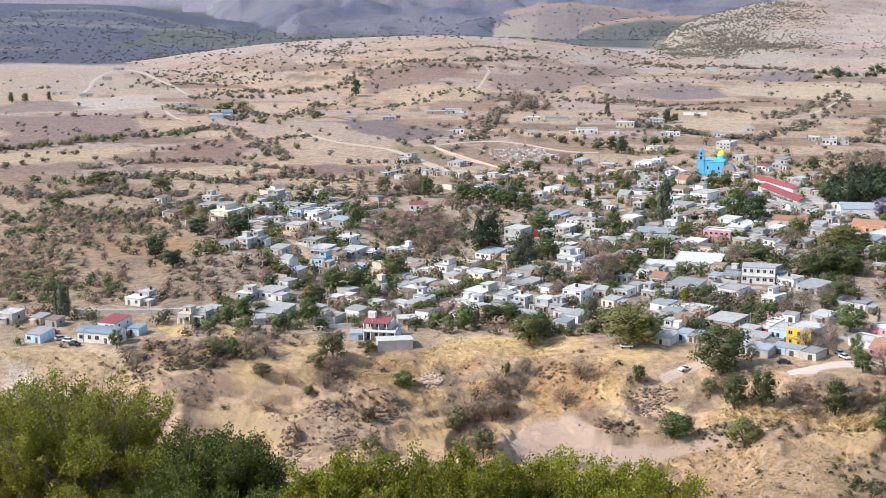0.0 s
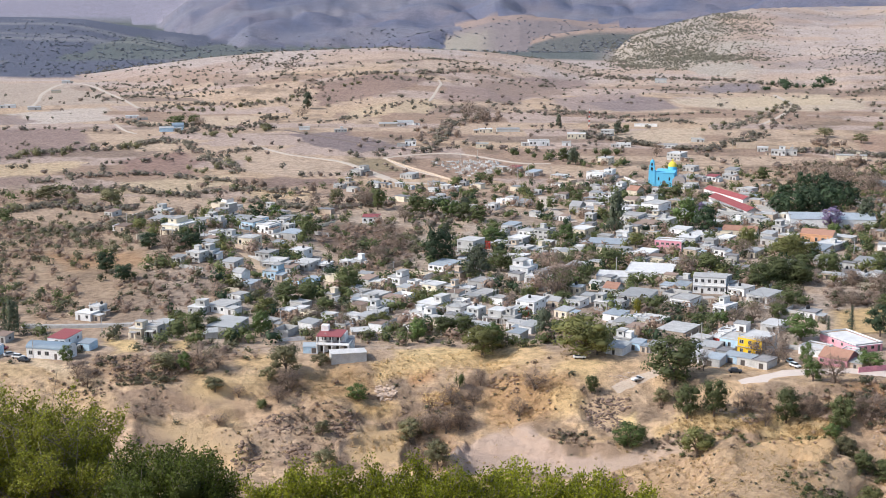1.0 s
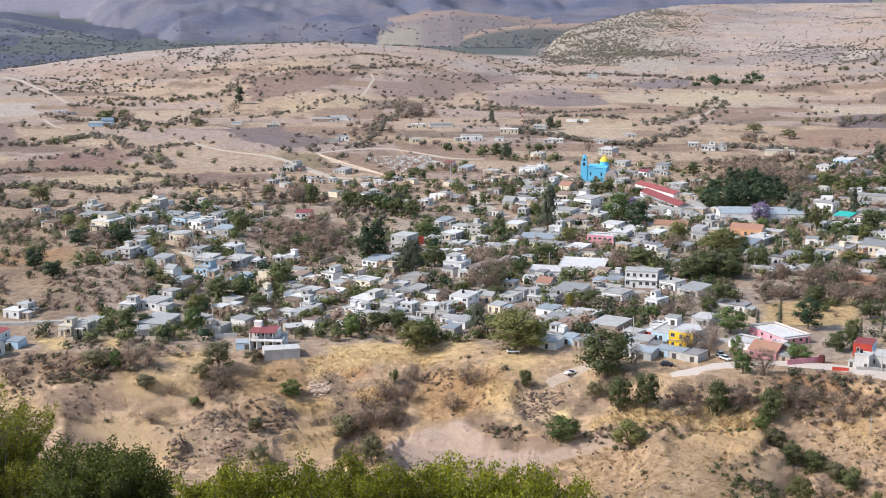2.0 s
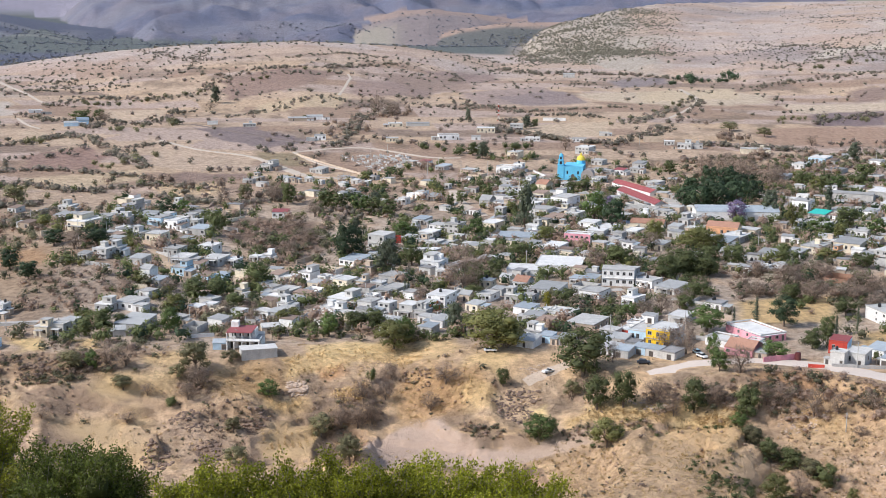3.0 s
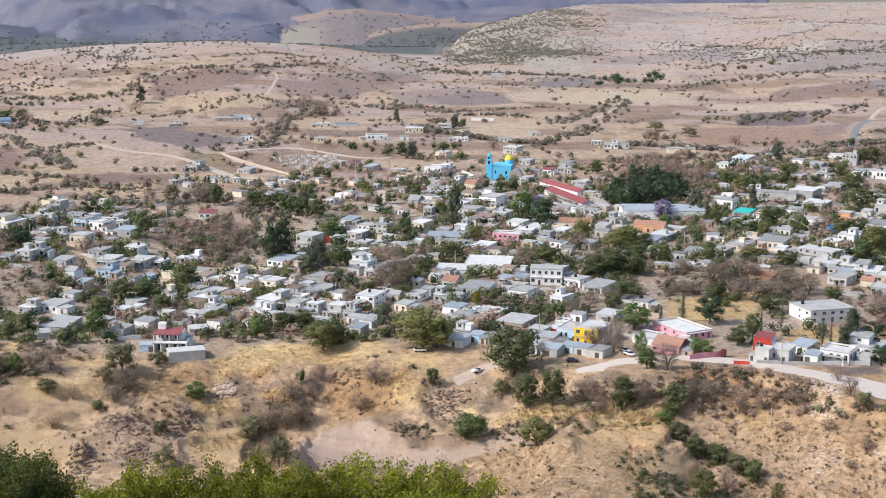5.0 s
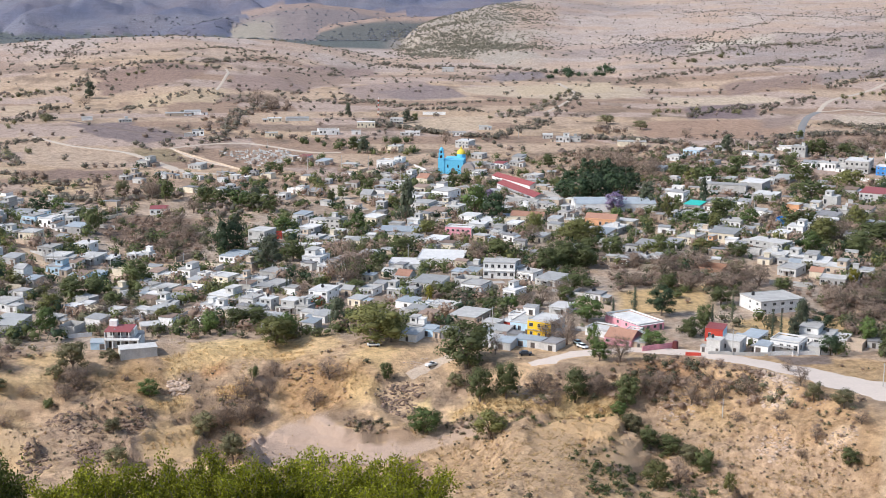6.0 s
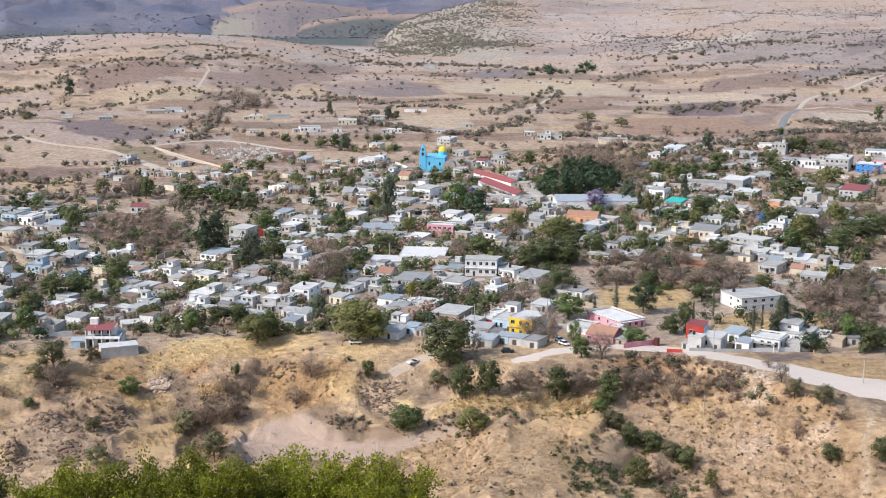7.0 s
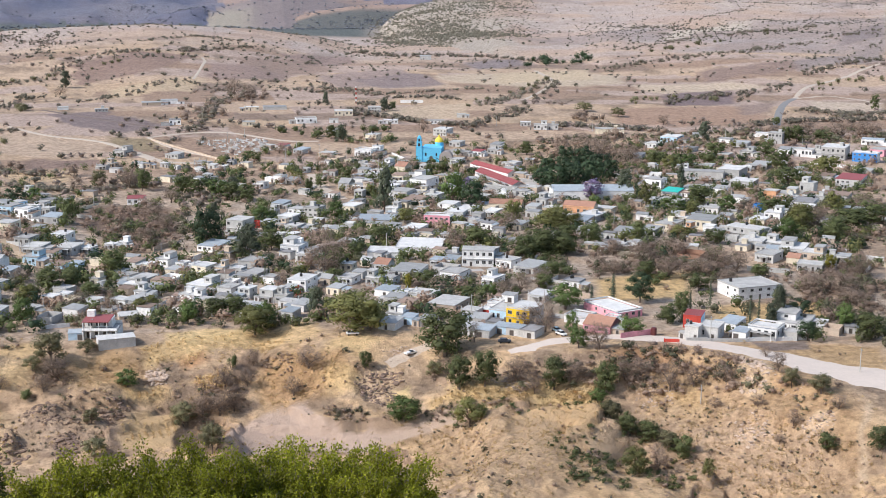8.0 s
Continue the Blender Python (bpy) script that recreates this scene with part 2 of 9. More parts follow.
# ---- ground ----
# ROSE and PALE are cooled for haze; the last two are haze blues
TAN, GOLD, PALE = (0.475, 0.350, 0.250), (0.52, 0.36, 0.21), (0.46, 0.395, 0.36)
BROWN, PLOUGH = (0.28, 0.185, 0.135), (0.20, 0.145, 0.12)
ROSE, SCRUB = (0.44, 0.335, 0.275), (0.22, 0.16, 0.115)
HAZY, HAZE_BLUE = (0.104, 0.112, 0.150), (0.090, 0.108, 0.172)


def soil_colour(x, y):
    """The ground's colours: grass, ploughed strips, bare banks, scrub, with haze painted into the far slopes."""
    x, y = x / SCALE, y / SCALE
    r, a = np.hypot(x, y), np.degrees(np.arctan2(x, y))

    def lay(c, rgb, m):
        return c + (np.array(rgb) - c) * np.clip(m, 0, 1)[:, None]

    c = np.tile(np.array(TAN), (len(x), 1))
    n1, n2, n3 = fbm(x / 70, y / 70, 4, 41), fbm(x / 22, y / 22, 4, 47), fbm(x / 7, y / 7, 3, 53)
    # strips of fields across the plain
    u = x / 120 + 0.8 * fbm(x / 300, y / 300, 2, 61) + y / 600
    v = y / 46 + 0.9 * fbm(x / 260, y / 260, 2, 67) + x / 330
    pick = hashed(np.floor(u + 0.5 * (np.floor(v) % 2)), np.floor(v), 71)
    plain = smooth((r - 640) / 150)
    c = lay(c, ROSE, plain * (pick < 0.30))
    c = lay(c, BROWN, plain * 0.7 * ((pick > 0.30) & (pick < 0.44)))
    c = lay(c, GOLD, plain * 0.25 * ((pick > 0.6) & (pick < 0.74)))
    c = lay(c, PLOUGH, plain * 0.7 * (pick > 0.92))
    c = lay(c, SCRUB, plain * 0.75 * smooth((n2 + 0.6 * n1 - 0.35) / 0.5))
    # the pale ridge and the hills behind
    ridge = smooth((r - 1480) / 250)
    c = lay(c, ROSE, ridge * 0.6)
    c = lay(c, PALE, ridge * smooth((n1 + 0.2) / 0.6) * 0.6)
    far = np.flatnonzero(r > 1600)
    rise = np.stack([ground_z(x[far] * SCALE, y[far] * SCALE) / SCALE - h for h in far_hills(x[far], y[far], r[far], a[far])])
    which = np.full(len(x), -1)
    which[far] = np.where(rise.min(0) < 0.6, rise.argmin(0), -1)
    n4 = fbm(x / 420, y / 160, 4, 91)
    # distance haze is laid into the far slopes as blue, grey and lilac
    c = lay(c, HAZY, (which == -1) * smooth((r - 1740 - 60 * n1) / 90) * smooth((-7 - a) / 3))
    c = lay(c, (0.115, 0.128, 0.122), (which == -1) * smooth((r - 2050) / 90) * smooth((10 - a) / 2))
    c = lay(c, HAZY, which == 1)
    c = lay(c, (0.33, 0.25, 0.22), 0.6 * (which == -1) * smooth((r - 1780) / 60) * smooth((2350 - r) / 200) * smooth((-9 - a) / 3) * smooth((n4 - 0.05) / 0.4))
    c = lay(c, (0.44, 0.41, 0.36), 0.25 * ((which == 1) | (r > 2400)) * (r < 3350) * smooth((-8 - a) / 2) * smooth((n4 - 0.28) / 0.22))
    c = lay(c, HAZE_BLUE, (which == 2) * (0.85 + 0.12 * n1))
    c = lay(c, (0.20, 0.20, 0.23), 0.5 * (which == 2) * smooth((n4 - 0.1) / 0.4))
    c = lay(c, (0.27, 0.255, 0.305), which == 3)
    c = lay(c, (0.225, 0.188, 0.185), (which == 4) * (0.15 + 0.85 * smooth((a - 0.9) / 1.6)))
    c = lay(c, (0.29, 0.265, 0.215), 0.8 * (which == 4) * smooth((a - 1.1) / 1.4) * smooth((4.6 - a) / 1.5) * smooth((2960 - r + 60 * n1) / 100))
    c = lay(c, (0.33, 0.24, 0.195), 0.7 * (which == 4) * smooth((a - 1.1) / 1.4) * smooth((r - 2990 + 40 * n1) / 60))
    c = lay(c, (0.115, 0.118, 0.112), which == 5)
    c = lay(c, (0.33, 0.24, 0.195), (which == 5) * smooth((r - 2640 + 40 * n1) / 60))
    c = lay(c, (0.375, 0.33, 0.275), 0.85 * (which == 6) * smooth((15.5 - a + 1.5 * n1) / 2))
    c = lay(c, (0.15, 0.155, 0.13), 0.6 * (which == 6) * smooth((9.4 - a + 0.4 * n1) / 0.8))
    c = lay(c, (0.27, 0.235, 0.23), 0.55 * (which == 6) * smooth((a - 14.5) / 2) * smooth((n4 - 0.15) / 0.35))
    # the village shelf
    shelf = smooth((r - 400) / 20) * smooth((720 - r) / 120)
    c = lay(c, (0.46, 0.375, 0.30), shelf * 0.85 * smooth((n2 + 0.5) / 0.5) * smooth((a + 13) / 3))
    c = lay(c, SCRUB, shelf * smooth((n1 + 0.5 * n2 - 0.1) / 0.4) * 0.55)
    c = lay(c, (0.36, 0.255, 0.165), 0.8 * smooth((-9 - a) / 3) * bell(r, 560, 120))
    c = lay(c, SCRUB, 0.6 * smooth((-9 - a) / 3) * bell(r, 560, 120) * smooth((n2 - 0.1) / 0.3))
    # gullies and grass slopes in front of it
    front = smooth((410 - r) / 20)
    c = lay(c, (0.55, 0.39, 0.252), front)
    c = lay(c, (0.60, 0.412, 0.235), front * 0.8 * smooth((n1 + 0.3) / 0.5))
    c = lay(c, (0.46, 0.345, 0.25), front * 0.6 * smooth((n2 - 0.15) / 0.4))
    c = lay(c, (0.42, 0.295, 0.185), front * 0.5 * smooth((n3 * 0.6 + n2 - 0.1) / 0.35))
    bed = ravine(x, y)
    steep, k = np.zeros(len(x)), np.flatnonzero(r < 432)
    px, py = x[k], y[k]
    steep[k] = np.hypot(ground_z((px + 0.5) * SCALE, py * SCALE) - ground_z((px - 0.5) * SCALE, py * SCALE), ground_z(px * SCALE, (py + 0.5) * SCALE) - ground_z(px * SCALE, (py - 0.5) * SCALE)) / SCALE
    c = lay(c, (0.335, 0.235, 0.165), front * 0.85 * smooth((steep + 0.12 * n3 - 0.50) / 0.12))
    c = lay(c, SCRUB, front * 0.55 * smooth((0.2 - bed + 0.12 * n3) / 0.12))
    c = lay(c, SCRUB, front * 0.4 * smooth((n3 + 0.4 * n2 - 0.4) / 0.3))
    return c


def ground_sheet():
    turns = np.concatenate([np.arange(-180, -21, 4.0), np.arange(-21, 33.5, 0.078), np.arange(34, 180, 4.0)])
    near = np.concatenate([[0.0], np.geomspace(1.5, 225, 42)])
    far = np.linspace(232.0 ** -0.5, 4930.0 ** -0.5, 430) ** -2.0
    reach = np.unique(np.concatenate([near, far, np.arange(350, 495, 1.3)]))
    A, R = np.meshgrid(np.radians(turns), reach)
    x, y = (R * np.sin(A)).ravel(), (R * np.cos(A)).ravel()
    z = ground_z(x, y)
    rows, cols = len(reach), len(turns)
    i, j = np.meshgrid(np.arange(rows - 1), np.arange(cols), indexing="ij")
    k = (j + 1) % cols
    quads = np.stack([i * cols + j, i * cols + k, (i + 1) * cols + k, (i + 1) * cols + j], -1).reshape(-1, 4)
    me = bpy.data.meshes.new("ground")
    me.vertices.add(len(x))
    me.vertices.foreach_set("co", np.stack([x, y, z], -1).ravel())
    me.loops.add(quads.size)
    me.loops.foreach_set("vertex_index", quads[:, ::-1].ravel().astype(np.int32))
    me.polygons.add(len(quads))
    me.polygons.foreach_set("loop_start", np.arange(0, quads.size, 4, dtype=np.int32))
    me.polygons.foreach_set("use_smooth", np.ones(len(quads), bool))
    me.update()
    me.validate()
    layer = me.color_attributes.new("soil", "FLOAT_COLOR", "POINT")
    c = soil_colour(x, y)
    wob = 1.6 * fbm(x / 9, y / 9, 3, 83) + 0.006 * np.hypot(x, y) * fbm(x / 40, y / 40, 2, 89)
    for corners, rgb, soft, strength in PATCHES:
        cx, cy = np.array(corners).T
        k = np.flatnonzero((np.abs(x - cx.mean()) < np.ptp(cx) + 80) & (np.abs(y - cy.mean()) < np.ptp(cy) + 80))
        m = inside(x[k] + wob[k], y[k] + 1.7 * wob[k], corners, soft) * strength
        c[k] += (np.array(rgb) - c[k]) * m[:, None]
    rough = 1 - 0.85 * level_ground(x, y)
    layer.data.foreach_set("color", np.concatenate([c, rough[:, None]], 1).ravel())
    me.update()
    me.validate()
    me.materials.append(SOIL)
    return tagged(new("ground", me), "dry tan valley ground with ploughed strips, scrub and eroded gullies", "ground", kind="structure")


PATCHES = []


def patch(rgb, soft, strength, *corners):
    """A stretch of ground of another colour: a ploughed field, bare clay, a grass bank, a ledge's shade."""
    PATCHES.append((corners, rgb, soft, strength))

patch((0.289, 0.206, 0.178), 4, 0.95, (-398, 1226), (-277, 1228), (-236, 1072), (-286, 1017), (-322, 986))
patch((0.298, 0.193, 0.154), 3, 0.95, (-205, 997), (-169, 1056), (-143, 1000), (-137, 930), (-187, 924))
patch((0.485, 0.364, 0.266), 3, 0.95, (-123, 1123), (-78, 1023), (-34, 985), (-36, 918), (-86, 917), (-118, 1001))
patch((0.219, 0.171, 0.164), 2, 0.95, (-90, 1184), (-51, 1183), (7, 1072), (-28, 1045), (-66, 1101))
patch((0.281, 0.219, 0.135), 3, 0.95, (-36, 1023), (-6, 1003), (14, 956), (-6, 945), (-34, 985))
patch((0.518, 0.380, 0.242), 3, 0.95, (-95, 863), (-52, 863), (-49, 816), (-82, 804))
patch((0.518, 0.397, 0.266), 3, 0.95, (-179, 883), (-110, 931), (-98, 889), (-135, 843), (-177, 841))
patch((0.193, 0.132, 0.096), 5, 0.95, (-44, 725), (5, 720), (13, 656), (-6, 614), (-34, 651))
patch((0.36, 0.22, 0.12), 4, 0.8, (-170, 647), (-117, 610), (-105, 577), (-146, 592))
patch((0.40, 0.31, 0.24), 3, 0.7, (-113, 586), (-74, 573), (-72, 540), (-104, 549))
patch((0.43, 0.345, 0.275), 8, 0.95, (-598, 1853), (-446, 1855), (-292, 1521), (-474, 1461))
patch((0.254, 0.211, 0.206), 6, 0.95, (401, 1753), (477, 1793), (467, 1701), (379, 1624))
patch((0.57, 0.395, 0.19), 3, 0.9, (171, 518), (214, 523), (199, 482), (160, 479))
patch((0.57, 0.395, 0.19), 3, 0.9, (202, 466), (248, 470), (230, 431), (188, 438))
patch((0.37, 0.245, 0.175), 4, 0.95, (383, 1135), (505, 1162), (512, 1071), (445, 1011), (354, 1020))
patch((0.211, 0.158, 0.155), 4, 0.95, (492, 1286), (573, 1306), (521, 1173), (451, 1164))
patch((0.333, 0.254, 0.222), 5, 0.95, (172, 1552), (292, 1637), (272, 1454), (179, 1401))
patch((0.507, 0.408, 0.302), 6, 0.95, (299, 1532), (483, 1609), (531, 1538), (487, 1391), (372, 1379))
patch((0.272, 0.193, 0.159), 6, 0.95, (620, 1512), (798, 1568), (749, 1470), (591, 1409))
patch((0.289, 0.237, 0.217), 6, 0.95, (763, 1557), (949, 1677), (848, 1496), (720, 1456))
patch((0.507, 0.441, 0.363), 10, 0.95, (788, 2023), (940, 2090), (895, 1988), (732, 1923))
patch((0.272, 0.219, 0.193), 8, 0.95, (1257, 2394), (1379, 2451), (1336, 2374), (1237, 2334))
patch((0.42, 0.33, 0.25), 3, 0.6, (248, 461), (276, 474), (250, 428), (234, 431))
patch((0.40, 0.30, 0.22), 4, 0.7, (293, 533), (314, 542), (281, 483), (259, 472))
patch((0.281, 0.193, 0.154), 3, 0.95, (-95, 1599), (-17, 1689), (45, 1667), (10, 1528), (-74, 1438))
patch((0.518, 0.397, 0.266), 3, 0.95, (-48, 1390), (47, 1482), (43, 1379), (-45, 1300))
patch((0.316, 0.228, 0.193), 3, 0.95, (50, 1595), (147, 1650), (141, 1513), (58, 1451))
patch((0.507, 0.386, 0.278), 3, 0.95, (-198, 1388), (-127, 1367), (-127, 1256), (-186, 1265))
patch((0.518, 0.441, 0.375), 4, 0.95, (-389, 1416), (-309, 1482), (-271, 1325), (-347, 1279))
patch((0.496, 0.375, 0.266), 3, 0.95, (-235, 1171), (-170, 1122), (-171, 1073), (-212, 1073))
patch((0.529, 0.397, 0.254), 3, 0.95, (-316, 966), (-273, 988), (-224, 989), (-227, 931), (-297, 906))
patch((0.298, 0.211, 0.173), 3, 0.95, (-295, 900), (-232, 918), (-226, 880), (-280, 852))
patch((0.263, 0.206, 0.193), 4, 0.95, (209, 1506), (293, 1558), (309, 1448), (230, 1401))
patch((0.529, 0.419, 0.290), 4, 0.95, (387, 1574), (530, 1640), (474, 1463), (367, 1440))
patch((0.289, 0.211, 0.183), 4, 0.95, (160, 1800), (257, 1860), (248, 1739), (155, 1661))
patch((0.529, 0.408, 0.290), 3, 0.95, (174, 1175), (272, 1201), (246, 1082), (187, 1081))
patch((0.298, 0.228, 0.202), 3, 0.95, (-450, 1388), (-398, 1405), (-331, 1279), (-408, 1257))
patch((0.263, 0.184, 0.149), 3, 0.95, (-85, 911), (-36, 912), (-24, 880), (-81, 868))
patch((0.316, 0.228, 0.183), 3, 0.95, (99, 1702), (195, 1758), (206, 1610), (116, 1571))
patch((0.529, 0.424, 0.314), 4, 0.95, (489, 1379), (613, 1398), (619, 1313), (494, 1292))
patch((0.298, 0.219, 0.183), 4, 0.95, (513, 1156), (563, 1181), (519, 1097), (490, 1090))
patch((0.518, 0.419, 0.327), 4, 0.95, (594, 1175), (653, 1148), (611, 1072), (565, 1105))
patch((0.246, 0.202, 0.193), 6, 0.95, (993, 1866), (1083, 1917), (984, 1740), (900, 1706))
patch((0.561, 0.399, 0.219), 3, 0.8, (-153, 454), (-133, 455), (-112, 440), (-117, 436), (-137, 440), (-149, 441))
patch((0.642, 0.520, 0.409), 2, 0.9, (-148, 440), (-137, 438), (-129, 433), (-132, 424), (-142, 419))
patch((0.544, 0.383, 0.227), 3, 0.9, (-137, 438), (-117, 436), (-100, 434), (-87, 417), (-106, 418), (-127, 424))
patch((0.650, 0.500, 0.325), 2, 0.9, (-130, 465), (-116, 453), (-107, 441), (-98, 432), (-104, 433), (-115, 441), (-124, 448))
patch((0.680, 0.491, 0.241), 2, 0.9, (-106, 481), (-93, 479), (-89, 464), (-99, 461))
patch((0.653, 0.463, 0.234), 2, 0.9, (-83, 476), (-74, 477), (-71, 463), (-79, 462))
patch((0.405, 0.273, 0.167), 3, 0.85, (-105, 460), (-88, 461), (-67, 457), (-63, 438), (-85, 434), (-100, 438))
patch((0.618, 0.437, 0.238), 3, 0.9, (-69, 440), (-50, 441), (-42, 431), (-58, 428), (-71, 429))
patch((0.565, 0.400, 0.228), 3, 0.9, (-82, 418), (-56, 424), (-40, 410), (-42, 397), (-63, 397), (-77, 408))
patch((0.614, 0.428, 0.224), 2, 0.9, (-55, 453), (-44, 462), (-41, 446), (-50, 441))
patch((0.503, 0.327, 0.168), 3, 0.9, (-35, 445), (-16, 449), (-8, 445), (-10, 435), (-27, 428), (-34, 434))
patch((0.662, 0.465, 0.235), 2, 0.9, (-9, 452), (3, 458), (25, 466), (43, 463), (38, 451), (23, 449), (3, 445), (-7, 444))
patch((0.720, 0.523, 0.265), 2, 0.9, (-2, 462), (13, 468), (25, 466), (23, 454), (3, 451))
patch((0.570, 0.329, 0.167), 2, 0.85, (3, 447), (10, 448), (11, 442), (5, 440))
patch((0.599, 0.403, 0.193), 2, 0.9, (-16, 433), (-3, 436), (-1, 431), (-14, 426))
patch((0.514, 0.354, 0.224), 2, 0.9, (-58, 430), (-42, 429), (-26, 425), (-15, 424), (-1, 428), (-3, 426), (-17, 419), (-31, 414), (-56, 424))
patch((0.474, 0.315, 0.182), 2, 0.85, (-30, 427), (-17, 426), (-15, 419), (-29, 415))
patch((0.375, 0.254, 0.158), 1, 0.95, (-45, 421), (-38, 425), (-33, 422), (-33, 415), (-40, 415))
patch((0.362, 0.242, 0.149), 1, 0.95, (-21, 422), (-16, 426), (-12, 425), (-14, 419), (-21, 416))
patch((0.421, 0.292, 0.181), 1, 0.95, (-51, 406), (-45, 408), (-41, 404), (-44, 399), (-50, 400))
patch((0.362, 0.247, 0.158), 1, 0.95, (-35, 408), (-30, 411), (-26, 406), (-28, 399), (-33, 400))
patch((0.569, 0.393, 0.215), 1.5, 0.95, (-17, 418), (-10, 422), (3, 428), (3, 402), (-16, 402))
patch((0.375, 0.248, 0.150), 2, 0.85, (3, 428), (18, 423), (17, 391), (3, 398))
patch((0.52, 0.385, 0.30), 0.8, 1.0, (18, 403), (19, 412), (22, 418), (27, 422), (32, 424), (40, 423), (45, 417), (50, 412), (64, 402), (87, 396), (89, 391), (80, 394), (63, 392), (37, 397), (20, 394))
# dark strip painted for the shade under the clay pan's ledge
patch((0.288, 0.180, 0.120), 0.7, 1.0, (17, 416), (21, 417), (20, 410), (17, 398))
patch((0.467, 0.294, 0.151), 3, 0.9, (28, 436), (31, 446), (39, 445), (56, 438), (60, 428), (48, 420), (29, 428))
patch((0.598, 0.411, 0.203), 2, 0.85, (48, 430), (57, 430), (62, 426), (60, 419), (50, 421))
patch((0.654, 0.464, 0.240), 2, 0.9, (50, 440), (53, 446), (67, 450), (72, 445), (63, 436))
patch((0.665, 0.470, 0.252), 2, 0.9, (36, 470), (52, 470), (52, 456), (40, 447))
patch((0.524, 0.374, 0.242), 1.5, 0.95, (59, 423), (64, 428), (72, 430), (76, 427), (72, 415), (68, 410))
patch((0.719, 0.540, 0.271), 1, 0.9, (70, 418), (76, 419), (77, 413), (72, 410))
patch((0.691, 0.493, 0.249), 2, 0.9, (82, 410), (91, 408), (108, 404), (118, 402), (115, 399), (97, 400), (82, 405))
patch((0.673, 0.479, 0.311), 1.2, 0.95, (100, 408), (105, 413), (109, 410), (115, 406), (112, 401), (106, 404))
patch((0.51, 0.38, 0.29), 1, 0.95, (62, 399), (73, 401), (89, 398), (90, 393), (80, 394), (68, 393), (58, 395))
patch((0.427, 0.291, 0.171), 2, 0.9, (61, 391), (80, 393), (91, 380), (86, 373), (73, 385))
patch((0.531, 0.348, 0.190), 3, 0.9, (81, 389), (102, 379), (132, 388), (118, 343), (71, 354), (74, 380))
patch((0.619, 0.422, 0.217), 2, 0.9, (100, 380), (115, 396), (133, 390), (132, 386), (104, 374))
patch((0.488, 0.320, 0.177), 5, 0.9, (145, 409), (182, 403), (198, 376), (201, 350), (184, 319), (147, 341), (143, 381))
patch((0.539, 0.369, 0.221), 3, 0.85, (162, 404), (185, 396), (181, 375), (167, 372), (157, 382))
patch((0.586, 0.443, 0.294), 1.5, 0.6, (179, 395), (185, 389), (185, 378), (179, 371), (173, 374), (174, 386))
patch((0.682, 0.481, 0.308), 1, 0.95, (165, 363), (171, 363), (173, 355), (172, 350), (166, 352))
patch((0.675, 0.484, 0.311), 1, 0.95, (179, 348), (185, 350), (190, 347), (186, 341), (180, 343))
patch((0.644, 0.450, 0.279), 2, 0.9, (118, 363), (129, 373), (139, 373), (136, 366), (124, 353), (118, 353))
patch((0.563, 0.378, 0.203), 2, 0.9, (96, 379), (115, 396), (128, 391), (134, 384), (121, 364), (104, 358), (92, 371))
patch((0.473, 0.318, 0.170), 1.5, 0.95, (182, 409), (237, 406), (221, 376), (202, 391))
patch((0.216, 0.169, 0.146), 1, 0.95, (192, 413), (213, 414), (209, 402), (194, 400))
patch((0.404, 0.248, 0.144), 2, 0.9, (143, 413), (164, 413), (161, 400), (152, 396), (141, 400))
patch((0.509, 0.346, 0.179), 3, 0.8, (145, 392), (166, 388), (160, 370), (145, 376))
patch((0.511, 0.347, 0.216), 2, 0.9, (139, 396), (146, 396), (147, 386), (139, 387))
patch((0.583, 0.435, 0.292), 0.8, 0.9, (203, 353), (203, 349), (195, 337), (191, 333), (189, 326), (185, 318), (183, 320), (187, 327), (190, 334), (194, 339))
patch((0.597, 0.399, 0.238), 2, 0.9, (146, 360), (156, 358), (158, 349), (145, 340), (141, 350))
patch((0.549, 0.370, 0.203), 5, 0.8, (80, 385), (95, 364), (110, 354), (114, 328), (72, 345))
patch((0.44, 0.312, 0.200), 5, 0.7, (79, 395), (101, 384), (120, 364), (107, 339), (86, 326), (73, 348))
patch((0.47, 0.345, 0.245), 5, 0.6, (143, 385), (169, 370), (183, 344), (182, 323), (148, 341), (136, 368))
patch((0.37, 0.270, 0.195), 4, 0.6, (-59, 411), (-29, 424), (-12, 422), (-19, 401), (-44, 401))
patch((0.60, 0.435, 0.225), 2, 0.85, (88, 414), (107, 406), (132, 396), (131, 388), (105, 398), (88, 402))
ground_sheet()

